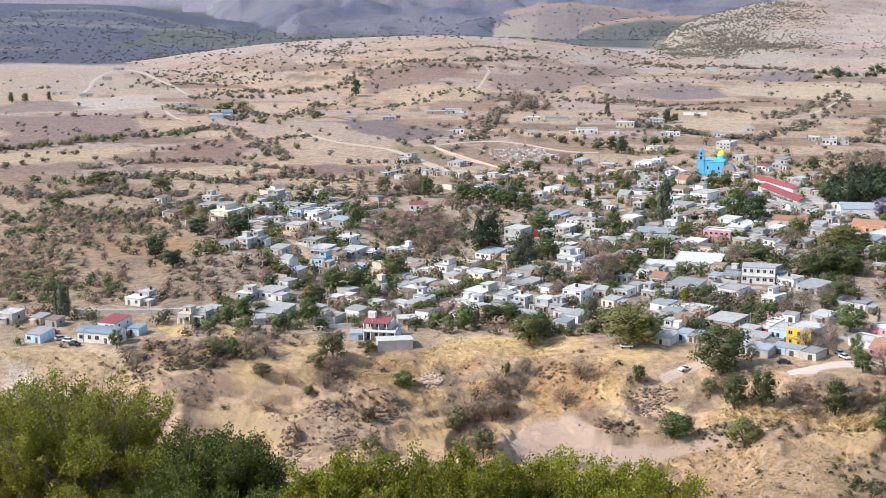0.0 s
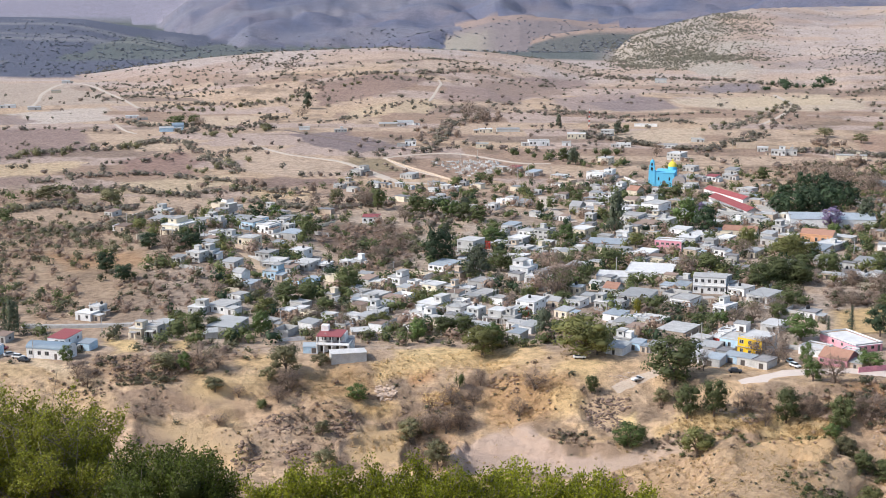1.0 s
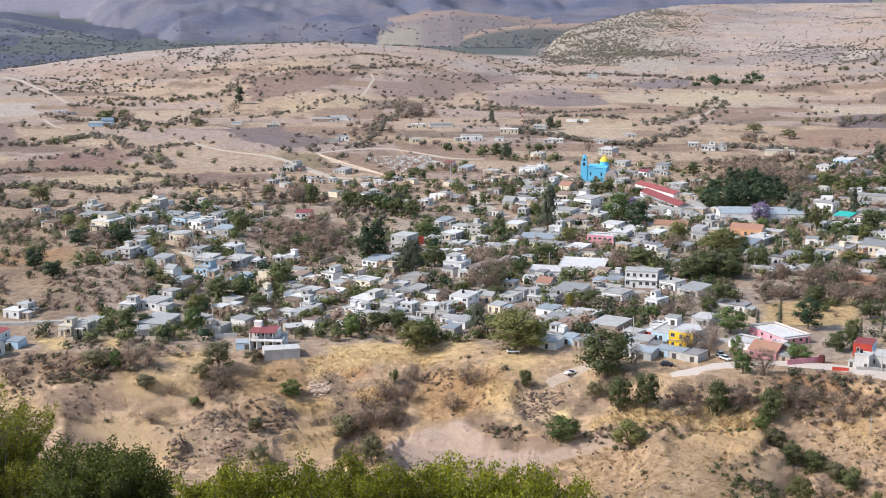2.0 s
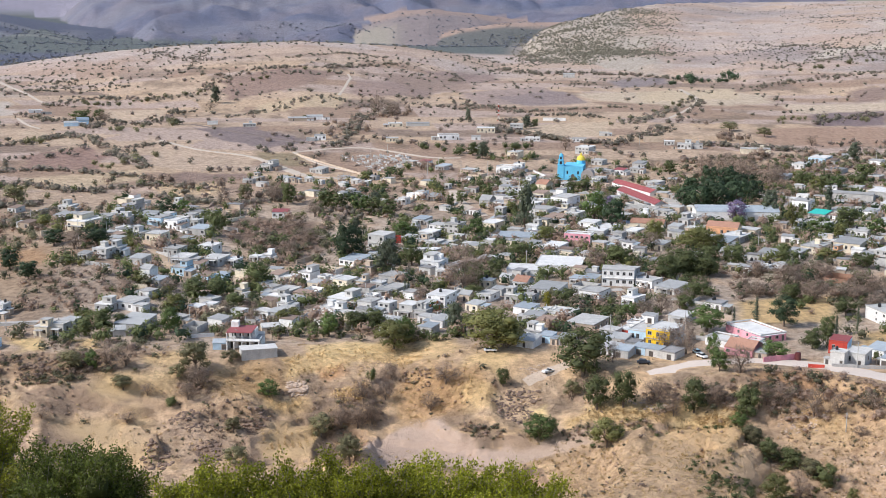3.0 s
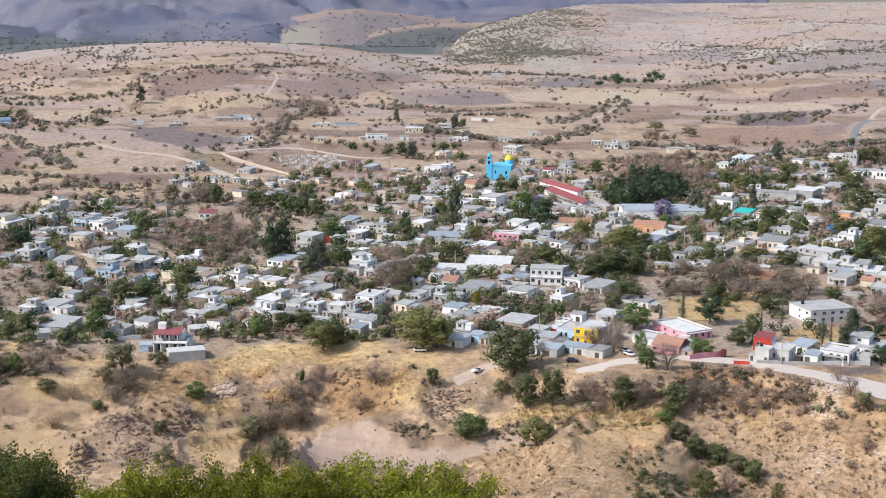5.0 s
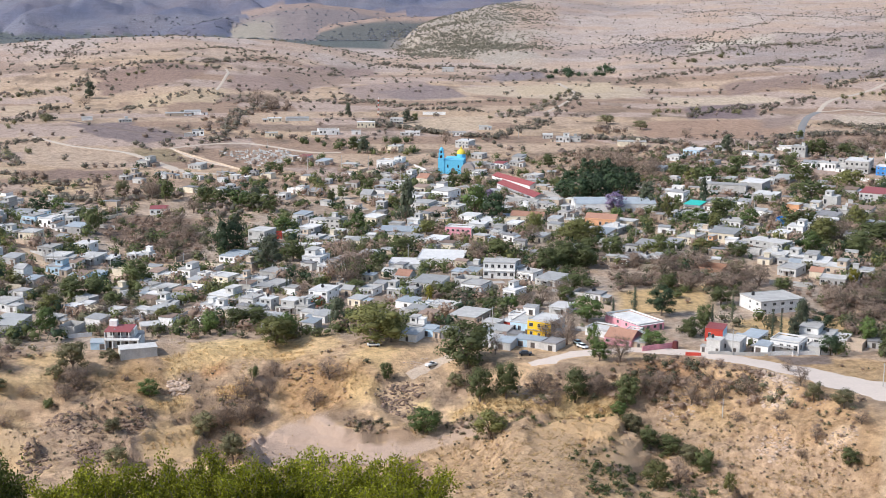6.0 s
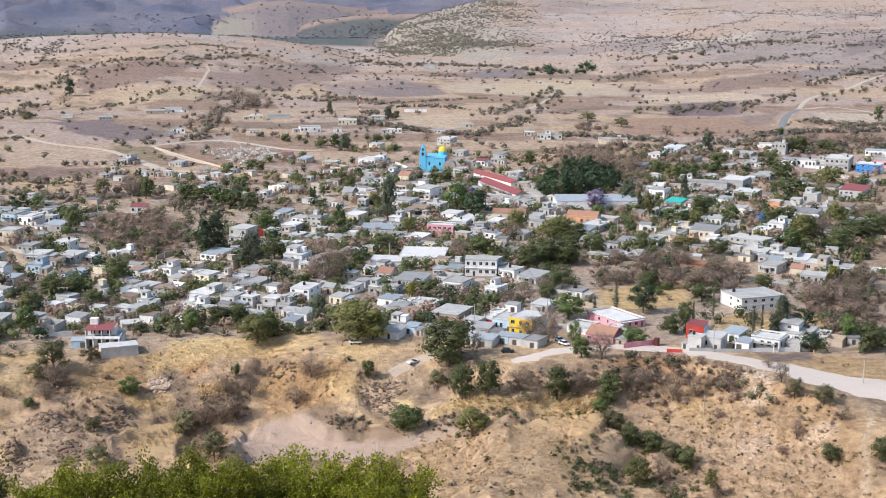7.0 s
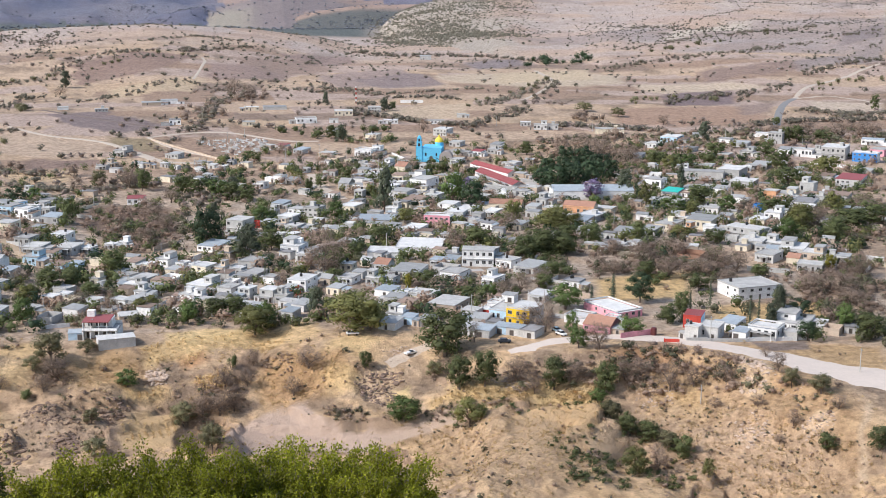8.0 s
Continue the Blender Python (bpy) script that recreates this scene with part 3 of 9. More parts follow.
# ---- builders ----
class Shape:
    """Collects faces with materials for one mesh."""

    def __init__(self):
        self.v, self.f, self.m = [], [], []

    def face(self, pts, mat=0):
        n = len(self.v)
        self.v += [tuple(p) for p in pts]
        self.f.append(tuple(range(n, n + len(pts))))
        self.m.append(mat)

    def box(self, x0, y0, z0, x1, y1, z1, mat=0, top=None):
        top = mat if top is None else top
        a, b, c, d = (x0, y0), (x1, y0), (x1, y1), (x0, y1)
        for p, q in ((a, b), (b, c), (c, d), (d, a)):
            self.face([(*p, z0), (*q, z0), (*q, z1), (*p, z1)], mat)
        self.face([(*p, z1) for p in (a, b, c, d)], top)
        self.face([(*p, z0) for p in (d, c, b, a)], mat)

    def slab(self, corners, thick, mat=0, under=None):
        """A plate given by its four upper corners."""
        low = [(x, y, z - thick) for x, y, z in corners]
        self.face(corners, mat)
        self.face(low[::-1], mat if under is None else under)
        for k in range(len(corners)):
            n = (k + 1) % len(corners)
            self.face([low[k], low[n], corners[n], corners[k]], mat)

    def tube(self, p, q, r0, r1, sides=8, mat=0, cap=True):
        p, q = Vector(p), Vector(q)
        axis = (q - p).normalized()
        u = axis.orthogonal().normalized()
        w = axis.cross(u)
        ring = [(math.cos(2 * math.pi * k / sides), math.sin(2 * math.pi * k / sides)) for k in range(sides)]
        a = [p + (u * c + w * s) * r0 for c, s in ring]
        b = [q + (u * c + w * s) * r1 for c, s in ring]
        for k in range(sides):
            n = (k + 1) % sides
            self.face([a[k], a[n], b[n], b[k]], mat)
        if cap:
            self.face(b, mat)
            self.face(a[::-1], mat)

    def mesh(self, name, materials, smooth_faces=False):
        me = bpy.data.meshes.new(name)
        me.from_pydata(self.v, [], self.f)
        for m in materials:
            me.materials.append(m)
        me.polygons.foreach_set("material_index", self.m)
        if smooth_faces:
            me.polygons.foreach_set("use_smooth", [True] * len(self.f))
        me.update()
        return me


def part(name, shape, materials, parent, label="", smooth_faces=False):
    me = shape if isinstance(shape, bpy.types.Mesh) else shape.mesh(name, materials, smooth_faces)
    ob = new(name, me)
    ob.parent = parent
    return tagged(ob, label)


def thing(name, x, y, z, turn, label, category, group=""):
    ob = new(name)
    ob.matrix_basis = pose(x, y, z, 0, 0, turn)
    ob.empty_display_size = 0.5
    return tagged(ob, label, category, group)


WALLS = {
    "white": (0.76, 0.75, 0.73), "cream": (0.66, 0.58, 0.45), "grey": (0.46, 0.45, 0.43), "brick": (0.38, 0.22, 0.15),
    "yellow": (0.78, 0.50, 0.03), "pink": (0.72, 0.33, 0.38), "ochre": (0.66, 0.36, 0.20), "sky": (0.48, 0.64, 0.76),
    "red": (0.50, 0.07, 0.05), "tan": (0.50, 0.40, 0.31), "blue": (0.06, 0.24, 0.58),
}
WALL_MATERIALS = {k: material(k + "_wall", c, 0.9, vary=0.42, size=2.6, fine=0.14, per_object=0.18) for k, c in WALLS.items()}
CONCRETE = material("weathered_roof_concrete", (0.42, 0.41, 0.39), 0.92, vary=0.45, size=3.0, fine=0.16, per_object=0.25)
WHITEWASH = material("pale_sealed_roof", (0.60, 0.59, 0.57), 0.9, vary=0.32, size=3.0, fine=0.12, per_object=0.12)
DARK_ROOF = material("dark_felted_roof", (0.24, 0.235, 0.235), 0.92, vary=0.3, size=2.5, fine=0.1, per_object=0.2)
SHEET = material("dull_galvanised_sheet", (0.37, 0.37, 0.36), 0.75, vary=0.32, size=2.5, fine=0.12, metal=0.15, per_object=0.22)
BLUE_SHEET = material("blue_grey_sheet", (0.34, 0.38, 0.41), 0.7, vary=0.3, size=2.5, fine=0.1, metal=0.15, per_object=0.2)
VAULT_SHEET = material("dark_blue_grey_sheet", (0.19, 0.25, 0.30), 0.6, vary=0.2, size=2.5)
RED_SHEET = material("red_painted_sheet", (0.28, 0.07, 0.068), 0.6, vary=0.2, size=2.0, fine=0.06, per_object=0.1)
TILE = material("terracotta_tiles", (0.37, 0.205, 0.145), 0.85, vary=0.25, size=1.6, fine=0.12, per_object=0.12)
TURQUOISE = material("turquoise_sheet", (0.03, 0.50, 0.42), 0.5, vary=0.12, size=2.0)
RUSTY = material("rusty_sheet", (0.26, 0.19, 0.15), 0.8, vary=0.35, size=1.2, fine=0.12, per_object=0.3)
FRAME = material("painted_window_frame", (0.42, 0.40, 0.38), 0.6, vary=0.1)
PANE = material("dark_window_pane", (0.035, 0.038, 0.042), 0.15, vary=0.1)
DOOR = material("dark_metal_door", (0.10, 0.085, 0.075), 0.6, vary=0.2, per_object=0.5)
TANK = material("black_plastic_tank", (0.02, 0.02, 0.021), 0.5, vary=0.2, size=0.5)

def opening_mesh(name, inner):
    s = Shape()
    s.box(-0.5, -0.035, 0, -0.43, 0.05, 1, 0)
    s.box(0.43, -0.035, 0, 0.5, 0.05, 1, 0)
    s.box(-0.43, -0.035, 0.93, 0.43, 0.05, 1, 0)
    if name == "window":
        s.box(-0.55, -0.09, -0.07, 0.55, 0.05, 0, 0)
        s.box(-0.025, -0.02, 0, 0.025, 0.03, 0.93, 0)
    s.box(-0.43, -0.005, 0, 0.43, 0.03, 0.93, 1)
    return s.mesh(name, [FRAME, inner])


WINDOW_MESH, DOOR_MESH = opening_mesh("window", PANE), opening_mesh("door", DOOR)


def tank_mesh():
    s = Shape()
    s.tube((0, 0, 0), (0, 0, 0.95), 0.55, 0.55, 12)
    s.tube((0, 0, 0.95), (0, 0, 1.2), 0.55, 0.25, 12)
    s.tube((0, 0, 1.2), (0, 0, 1.3), 0.25, 0.25, 12)
    return s.mesh("water_tank", [TANK], True)


TANK_MESH = tank_mesh()
COLOUR_WORD = {"sky": "pale blue", "tan": "bare tan block", "grey": "grey block", "brick": "brown brick"}
ROOF_WORD = {
    "slab": "a flat concrete roof", "pale_slab": "a broad pale flat roof", "dark_slab": "a flat dark roof", "parapet": "a flat roof behind a parapet", "sheet": "a grey sheet-metal roof",
    "blue_sheet": "a blue-grey sheet-metal roof", "tile": "a terracotta tile roof", "vault": "a rounded blue-grey metal roof", "red_sheet": "a red sheet-metal roof",
    "open": "walls open to the sky", "gable": "a pitched grey metal roof", "turquoise": "a turquoise sheet roof", "long_gable": "a long pitched blue-grey roof",
    "red_gable": "a long pitched red roof",
}
HOUSES = []


def ribbed(s, a, b, c, d, ribs, mat):
    """A corrugated sheet; a-b is the eaves, d-c the upper edge."""
    a, b, c, d = map(Vector, (a, b, c, d))
    n, up = ribs * 2, Vector((0, 0, 0.07))
    low = [a.lerp(b, k / n) + up * (k % 2) for k in range(n + 1)]
    high = [d.lerp(c, k / n) + up * (k % 2) for k in range(n + 1)]
    drop = Vector((0, 0, 0.08))
    for k in range(n):
        s.face([low[k], low[k + 1], high[k + 1], high[k]], mat)
        s.face([low[k + 1] - drop, low[k] - drop, high[k] - drop, high[k + 1] - drop], mat)
        s.face([low[k] - drop, low[k + 1] - drop, low[k + 1], low[k]], mat)
    s.face([low[0] - drop, low[0], high[0], high[0] - drop], mat)
    s.face([low[n], low[n] - drop, high[n] - drop, high[n]], mat)


def roof_shape(kind, w, d, h, rnd):
    """The roof over a box w wide and d deep whose walls end at h; the front stands at y = 0."""
    s, o = Shape(), 0.18
    x0, x1 = -w / 2 - o, w / 2 + o
    if kind in ("slab", "dark_slab", "pale_slab"):
        s.box(x0, -o, h, x1, d + o, h + 0.2)
        if rnd.random() < 0.5:
            for p in ((x0, -o, x1, -o + 0.16), (x0, d + o - 0.16, x1, d + o), (x0, -o + 0.16, x0 + 0.16, d + o - 0.16), (x1 - 0.16, -o + 0.16, x1, d + o - 0.16)):
                s.box(p[0], p[1], h + 0.2, p[2], p[3], h + 0.2 + 0.22)
    elif kind == "parapet":
        s.box(-w / 2 + 0.2, 0.2, h - 0.5, w / 2 - 0.2, d - 0.2, h - 0.35)
        for p in ((-w / 2 - 0.05, -0.05, w / 2 + 0.05, 0.2), (-w / 2 - 0.05, d - 0.2, w / 2 + 0.05, d + 0.05), (-w / 2 - 0.05, 0.2, -w / 2 + 0.2, d - 0.2), (w / 2 - 0.2, 0.2, w / 2 + 0.05, d - 0.2)):
            s.box(p[0], p[1], h - 0.02, p[2], p[3], h + 0.5)
    elif kind in ("sheet", "blue_sheet", "turquoise", "red_sheet"):
        rise = min(0.06 * d, 0.7) + 0.1
        ribbed(s, (x0, -o, h + 0.12), (x1, -o, h + 0.12), (x1, d + o, h + 0.12 + rise), (x0, d + o, h + 0.12 + rise), int(w / 1.1) + 2, 0)
    elif kind in ("tile", "gable", "long_gable", "red_gable"):
        rise, y = min(0.26 * d, 2.4), d / 2
        ribbed(s, (x0, -o, h), (x1, -o, h), (x1, y, h + rise), (x0, y, h + rise), int(w / 0.9) + 2, 0)
        ribbed(s, (x1, d + o, h), (x0, d + o, h), (x0, y, h + rise), (x1, y, h + rise), int(w / 0.9) + 2, 0)
        s.tube((x0, y, h + rise), (x1, y, h + rise), 0.12, 0.12, 6)
    elif kind == "vault":
        n, pts = 10, []
        for k in range(n + 1):
            t = math.pi * k / n
            pts.append((d / 2 - math.cos(t) * (d / 2 + o), h + math.sin(t) * d * 0.28))
        for (ya, za), (yb, zb) in zip(pts, pts[1:]):
            s.slab([(x0, ya, za + 0.06), (x1, ya, za + 0.06), (x1, yb, zb + 0.06), (x0, yb, zb + 0.06)], 0.08)
    return s


ROOF_MATERIALS = {"dark_slab": DARK_ROOF, "pale_slab": WHITEWASH, "parapet": WHITEWASH, "sheet": SHEET, "blue_sheet": BLUE_SHEET, "tile": TILE, "vault": VAULT_SHEET, "red_sheet": RED_SHEET,
                  "gable": SHEET, "turquoise": TURQUOISE, "long_gable": BLUE_SHEET, "red_gable": RED_SHEET}


def fitted(mesh, name, parent, x, y, z, w, h, turn, label=""):
    ob = part(name, mesh, None, parent, label)
    ob.matrix_basis = pose(x, y, z, 0, 0, turn) @ Matrix.Diagonal((w, 1, h, 1))
    return ob


def house(x, y, w, d, h, turn, wall="white", roof="slab", storeys=1, plain=False, front="", name="house", label=""):
    """A block-built house: walls, roof, windows and doors. x, y: the middle of its front's foot; turn 0 faces -y."""
    rnd = random.Random(int(x * 31 + y * 17))
    if wall == "white" and not label and not plain and roof != "vault" and rnd.random() < 0.36:
        wall = rnd.choice(("grey", "grey", "cream", "grey", "tan" if storeys < 2 else "grey"))
    c, s = math.cos(radians(turn)), math.sin(radians(turn))
    feet = [(x + c * px - s * py, y + s * px + c * py) for px in (-w / 2, w / 2) for py in (0, d)]
    levels = [float(ground_z(*p)) for p in feet]
    z = float(ground_z(x, y))
    low = min(min(levels) - z, 0) - 0.4
    h = max(h, max(levels) - z + 2.2)
    words = COLOUR_WORD.get(wall, wall) + (" two-storey" if storeys == 2 else "") + " house with " + ROOF_WORD[roof]
    if storeys == 0:
        words = COLOUR_WORD.get(wall, wall) + " outbuilding with " + ROOF_WORD[roof]
    if storeys == 0 and name == "house":
        name = "shed" if w < 9 else "outbuilding"
    ob = thing(name, x, y, z, turn, label or words, "house" if storeys else "shed", "village houses")
    HOUSES.append((x, y, w, d, turn))
    wm = WALL_MATERIALS[wall]
    b = Shape()
    if roof == "open":
        t = 0.2
        for p in ((-w / 2, 0, w / 2, t), (-w / 2, d - t, w / 2, d), (-w / 2, t, -w / 2 + t, d - t), (w / 2 - t, t, w / 2, d - t)):
            b.box(p[0], p[1], low, p[2], p[3], h)
    else:
        b.box(-w / 2, 0, low, w / 2, d, h - (0.36 if roof == "parapet" else 0))
        if roof in ("tile", "gable", "long_gable", "red_gable"):
            rise = min(0.26 * d, 2.4)
            for px in (-w / 2, w / 2):
                b.slab([(px - 0.01, 0, h), (px - 0.01, d, h), (px - 0.01, d / 2, h + rise - 0.1)], 0.0)
        if roof == "vault":
            for px in (-w / 2, w / 2):
                b.face([(px, d / 2 - math.cos(math.pi * k / 10) * d / 2, h + math.sin(math.pi * k / 10) * d * 0.27) for k in range(11)])
        if roof in ("sheet", "blue_sheet", "turquoise", "red_sheet"):
            rise = min(0.06 * d, 0.7)
            for px in (-w / 2, w / 2):
                b.face([(px, 0, h), (px, d, h), (px, d, h + rise)])
            b.face([(-w / 2, d, h), (w / 2, d, h), (w / 2, d, h + rise), (-w / 2, d, h + rise)])
        if storeys == 2:
            b.box(-w / 2 - 0.06, -0.5 if rnd.random() < 0.6 else -0.08, h / 2 - 0.1, w / 2 + 0.06, 0, h / 2 + 0.1)
    part("body", b, [wm], ob)
    if front:
        q = Shape()
        q.box(-w / 2 - 0.05, -0.12, low, w / 2 + 0.05, -0.003, h + 0.5)
        part("facade", q, [WALL_MATERIALS[front]], ob, COLOUR_WORD.get(front, front) + " painted front wall")
    if roof != "open":
        rm = ROOF_MATERIALS.get(roof) or (WHITEWASH if rnd.random() < 0.35 else CONCRETE)
        if roof == "sheet" and rnd.random() < 0.2:
            rm = RUSTY
        part("roof", roof_shape(roof, w, d, h, rnd), [rm], ob)
    if roof in ("slab", "dark_slab") and not plain and rnd.random() < 0.14:
        q, bx, by = Shape(), rnd.uniform(-w / 4, w / 4), rnd.uniform(d * 0.35, d * 0.6)
        q.box(bx - 1.2, by, h + 0.19, bx + 1.2, by + 2.4, h + 2.2)
        q.box(bx - 1.4, by - 0.2, h + 2.2, bx + 1.4, by + 2.6, h + 2.35)
        part("stair_head", q, [wm], ob)
    if roof == "slab" and storeys == 1 and not plain and rnd.random() < 0.3:
        q, wu, du, side = Shape(), w * rnd.uniform(0.4, 0.6), d * rnd.uniform(0.5, 0.8), rnd.choice((-1, 1))
        ux, uy = side * (w - wu) / 2 * 0.9, d - du - 0.2
        q.box(ux - wu / 2, uy, h + 0.19, ux + wu / 2, uy + du, h + 2.5)
        part("upper_room", q, [wm], ob)
        q = Shape()
        q.box(ux - wu / 2 - 0.2, uy - 0.3, h + 2.5, ux + wu / 2 + 0.2, uy + du + 0.2, h + 2.66)
        part("upper_roof", q, [CONCRETE], ob)
        fitted(WINDOW_MESH, "window", ob, ux, uy, h + 1.1, min(1.4, wu * 0.5), 1.0, 0)
    elif roof == "slab" and rnd.random() < 0.45:  # starter columns left for another storey
        for px in (-w / 2 + 0.3, w / 2 - 0.3):
            for py in (0.3, d - 0.3):
                q = Shape()
                q.box(px - 0.13, py - 0.13, h + 0.19, px + 0.13, py + 0.13, h + rnd.uniform(0.7, 1.4))
                part("starter_column", q, [CONCRETE], ob)
    if roof not in ("open", "vault", "long_gable", "red_gable") and not plain and rnd.random() < 0.6:
        side, wa, da, ha = rnd.choice((-1, 1)), w * rnd.uniform(0.3, 0.55), d * rnd.uniform(0.4, 0.75), min(h / max(storeys, 1), 3.0) * rnd.uniform(0.68, 0.9)
        ax, ay = side * (w / 2 + wa / 2), rnd.uniform(-0.2, 0.3) * d
        q = Shape()
        q.box(ax - wa / 2 + 0.003, ay, low, ax + wa / 2 - 0.003, ay + da, ha)
        part("annex", q, [WALL_MATERIALS[rnd.choice(("grey", "white", wall, "tan"))]], ob)
        q = Shape()
        if rnd.random() < 0.5:
            q.box(ax - wa / 2 - 0.2, ay - 0.25, ha, ax + wa / 2 + 0.2, ay + da + 0.2, ha + 0.16)
            part("annex_roof", q, [CONCRETE], ob)
        else:
            ribbed(q, (ax - wa / 2 - 0.2, ay - 0.3, ha + 0.1), (ax + wa / 2 + 0.2, ay - 0.3, ha + 0.1), (ax + wa / 2 + 0.2, ay + da + 0.2, ha + 0.5), (ax - wa / 2 - 0.2, ay + da + 0.2, ha + 0.5), int(wa) + 2, 0)
            part("annex_roof", q, [rnd.choice((SHEET, RUSTY, BLUE_SHEET))], ob)
        fitted(DOOR_MESH, "door", ob, ax, ay, 0.05, min(1.2, wa * 0.6), min(1.9, ha - 0.3), 0)
    if storeys and not plain and rnd.random() < 0.35:
        pw, hp = w * rnd.uniform(0.4, 0.9), min(h / storeys, 3.0) * 0.86
        q = Shape()
        q.box(-pw / 2, -2.2, hp, pw / 2, -0.06, hp + 0.14)
        part("porch_roof", q, [CONCRETE], ob)
        for px in (-pw / 2 + 0.15, pw / 2 - 0.15):
            q = Shape()
            q.box(px - 0.11, -2.1, low, px + 0.11, -1.88, hp)
            part("porch_post", q, [wm], ob)
    if storeys:
        lift = h / storeys
        for level in range(storeys):
            n = max(2, min(5, int(w / 2.4)))
            door = rnd.randrange(n) if level == 0 else -1
            for k in range(n):
                px = -w / 2 + w * (k + 0.5) / n + rnd.uniform(-0.2, 0.2)
                if k == door:
                    fitted(DOOR_MESH, "door", ob, px, -0.13 if front else 0, 0.05, 1.1, min(2.1, lift - 0.4), 0)
                elif plain or rnd.random() < 0.85:
                    fitted(WINDOW_MESH, "window", ob, px, -0.13 if front else 0, level * lift + lift * 0.38, rnd.uniform(1.1, 1.7), lift * 0.40, 0)
            for side in (-1, 1):
                for k in range(max(1, int(d / 4.5))):
                    if rnd.random() < 0.75:
                        py = d * (k + 0.5) / max(1, int(d / 4.5))
                        fitted(WINDOW_MESH, "window", ob, side * w / 2, py, level * lift + lift * 0.38, rnd.uniform(0.9, 1.5), lift * 0.38, 90 * side)
    elif roof != "open" and rnd.random() < 0.6:
        fitted(DOOR_MESH, "door", ob, rnd.uniform(-w / 4, w / 4), 0, 0.05, rnd.uniform(1.0, 2.2), min(2.0, h - 0.3), 0)
    if storeys and roof in ("slab", "dark_slab") and rnd.random() < 0.42:
        px, py = rnd.uniform(-w / 3, w / 3), rnd.uniform(d * 0.5, d * 0.85)
        tank = new("water_tank", TANK_MESH)
        tank.matrix_basis = pose(x, y, z, 0, 0, turn) @ pose(px, py, h + 0.19) @ Matrix.Scale(rnd.uniform(0.9, 1.15), 4)
        tagged(tank, "black plastic water tank on a flat concrete roof", "water tank", "roof tanks")
    return ob


# ---- trees ----
def leaf_cloud(centres, radii, count, leaf, rng, flat=0.42):
    """Vertices and faces of many small bent leaf sprays spread over lobes."""
    pick = rng.integers(0, len(centres), count)
    d = rng.normal(size=(count, 3))
    d /= np.linalg.norm(d, axis=1)[:, None]
    depth = rng.uniform(0.35, 1.3, count) ** 0.6
    pos = np.asarray(centres)[pick] + d * (np.asarray(radii)[pick] * depth[:, None])
    out = pos - np.mean(centres, axis=0)
    out /= np.linalg.norm(out, axis=1)[:, None] + 1e-6
    normal = d * 0.6 + out * 0.7 + rng.normal(size=(count, 3)) * flat
    normal[:, 2] += 0.3
    normal /= np.linalg.norm(normal, axis=1)[:, None]
    t = np.cross(normal, rng.normal(size=(count, 3)))
    t /= np.linalg.norm(t, axis=1)[:, None]
    b = np.cross(normal, t)
    size = (leaf * rng.uniform(0.6, 1.4, count))[:, None]
    p0, p2 = pos - t * size, pos + t * size
    p1, p3 = pos + b * size * 0.6 + normal * size * 0.35, pos - b * size * 0.6 - normal * size * 0.2
    v = np.stack([p0, p1, p2, p3], 1).reshape(-1, 3)
    f = np.arange(count * 4).reshape(-1, 4)[:, ::-1]
    soft = d * 0.55 + out * 0.65 + normal * 0.45
    return v, f, soft / np.linalg.norm(soft, axis=1)[:, None]


def quad_mesh(name, v, f, materials, cores=None, normals=None):
    """A mesh of leaf faces and, where given, of the (vertices, triangles) of the clumps under them."""
    v, loops, sizes = np.asarray(v, np.float32), f.ravel(), np.full(len(f), f.shape[1])
    if cores is not None:
        loops = np.concatenate([loops, cores[1].ravel() + len(v)])
        sizes = np.concatenate([sizes, np.full(len(cores[1]), 3)])
        v = np.concatenate([v, np.asarray(cores[0], np.float32)])
    me = bpy.data.meshes.new(name)
    me.vertices.add(len(v))
    me.vertices.foreach_set("co", v.ravel())
    me.loops.add(len(loops))
    me.loops.foreach_set("vertex_index", loops.astype(np.int32))
    me.polygons.add(len(sizes))
    me.polygons.foreach_set("loop_start", np.concatenate([[0], np.cumsum(sizes)[:-1]]).astype(np.int32))
    me.polygons.foreach_set("use_smooth", np.ones(len(sizes), bool) if normals is not None else sizes == 3)
    me.update()
    me.validate()
    if normals is not None:
        # the leaves are shaded as the round mass that they make up
        n = np.repeat(normals, 4, axis=0)
        if cores is not None:
            n = np.concatenate([n, cores[2]])
        me.normals_split_custom_set_from_vertices(n.tolist())
    for m in materials:
        me.materials.append(m)
    if cores is not None and len(materials) > 1:
        me.polygons.foreach_set("material_index", (sizes == 3).astype(np.int32))
    return me


def ico(level):
    bm = bmesh.new()
    bmesh.ops.create_icosphere(bm, subdivisions=level, radius=1.0)
    bm.verts.ensure_lookup_table()
    v, f = np.array([q.co[:] for q in bm.verts]), np.array([[q.index for q in t.verts] for t in bm.faces])
    bm.free()
    return v, f


ICO = {1: ico(1), 2: ico(2)}


def clumps(centres, radii, rng, level=2, rough=0.16, size=0.88):
    """Uneven leafy masses round the given centres."""
    v0, f0 = ICO[level]
    centres, radii = np.asarray(centres, float), np.asarray(radii, float)
    n = len(centres)
    v = v0[None] * (1 + rng.normal(size=(n, len(v0), 1)) * rough) * radii[:, None, :] * size + centres[:, None, :]
    f = f0[None] + np.arange(n)[:, None, None] * len(v0)
    return v.reshape(-1, 3), f.reshape(-1, 3), np.repeat(v0[None], n, axis=0).reshape(-1, 3)


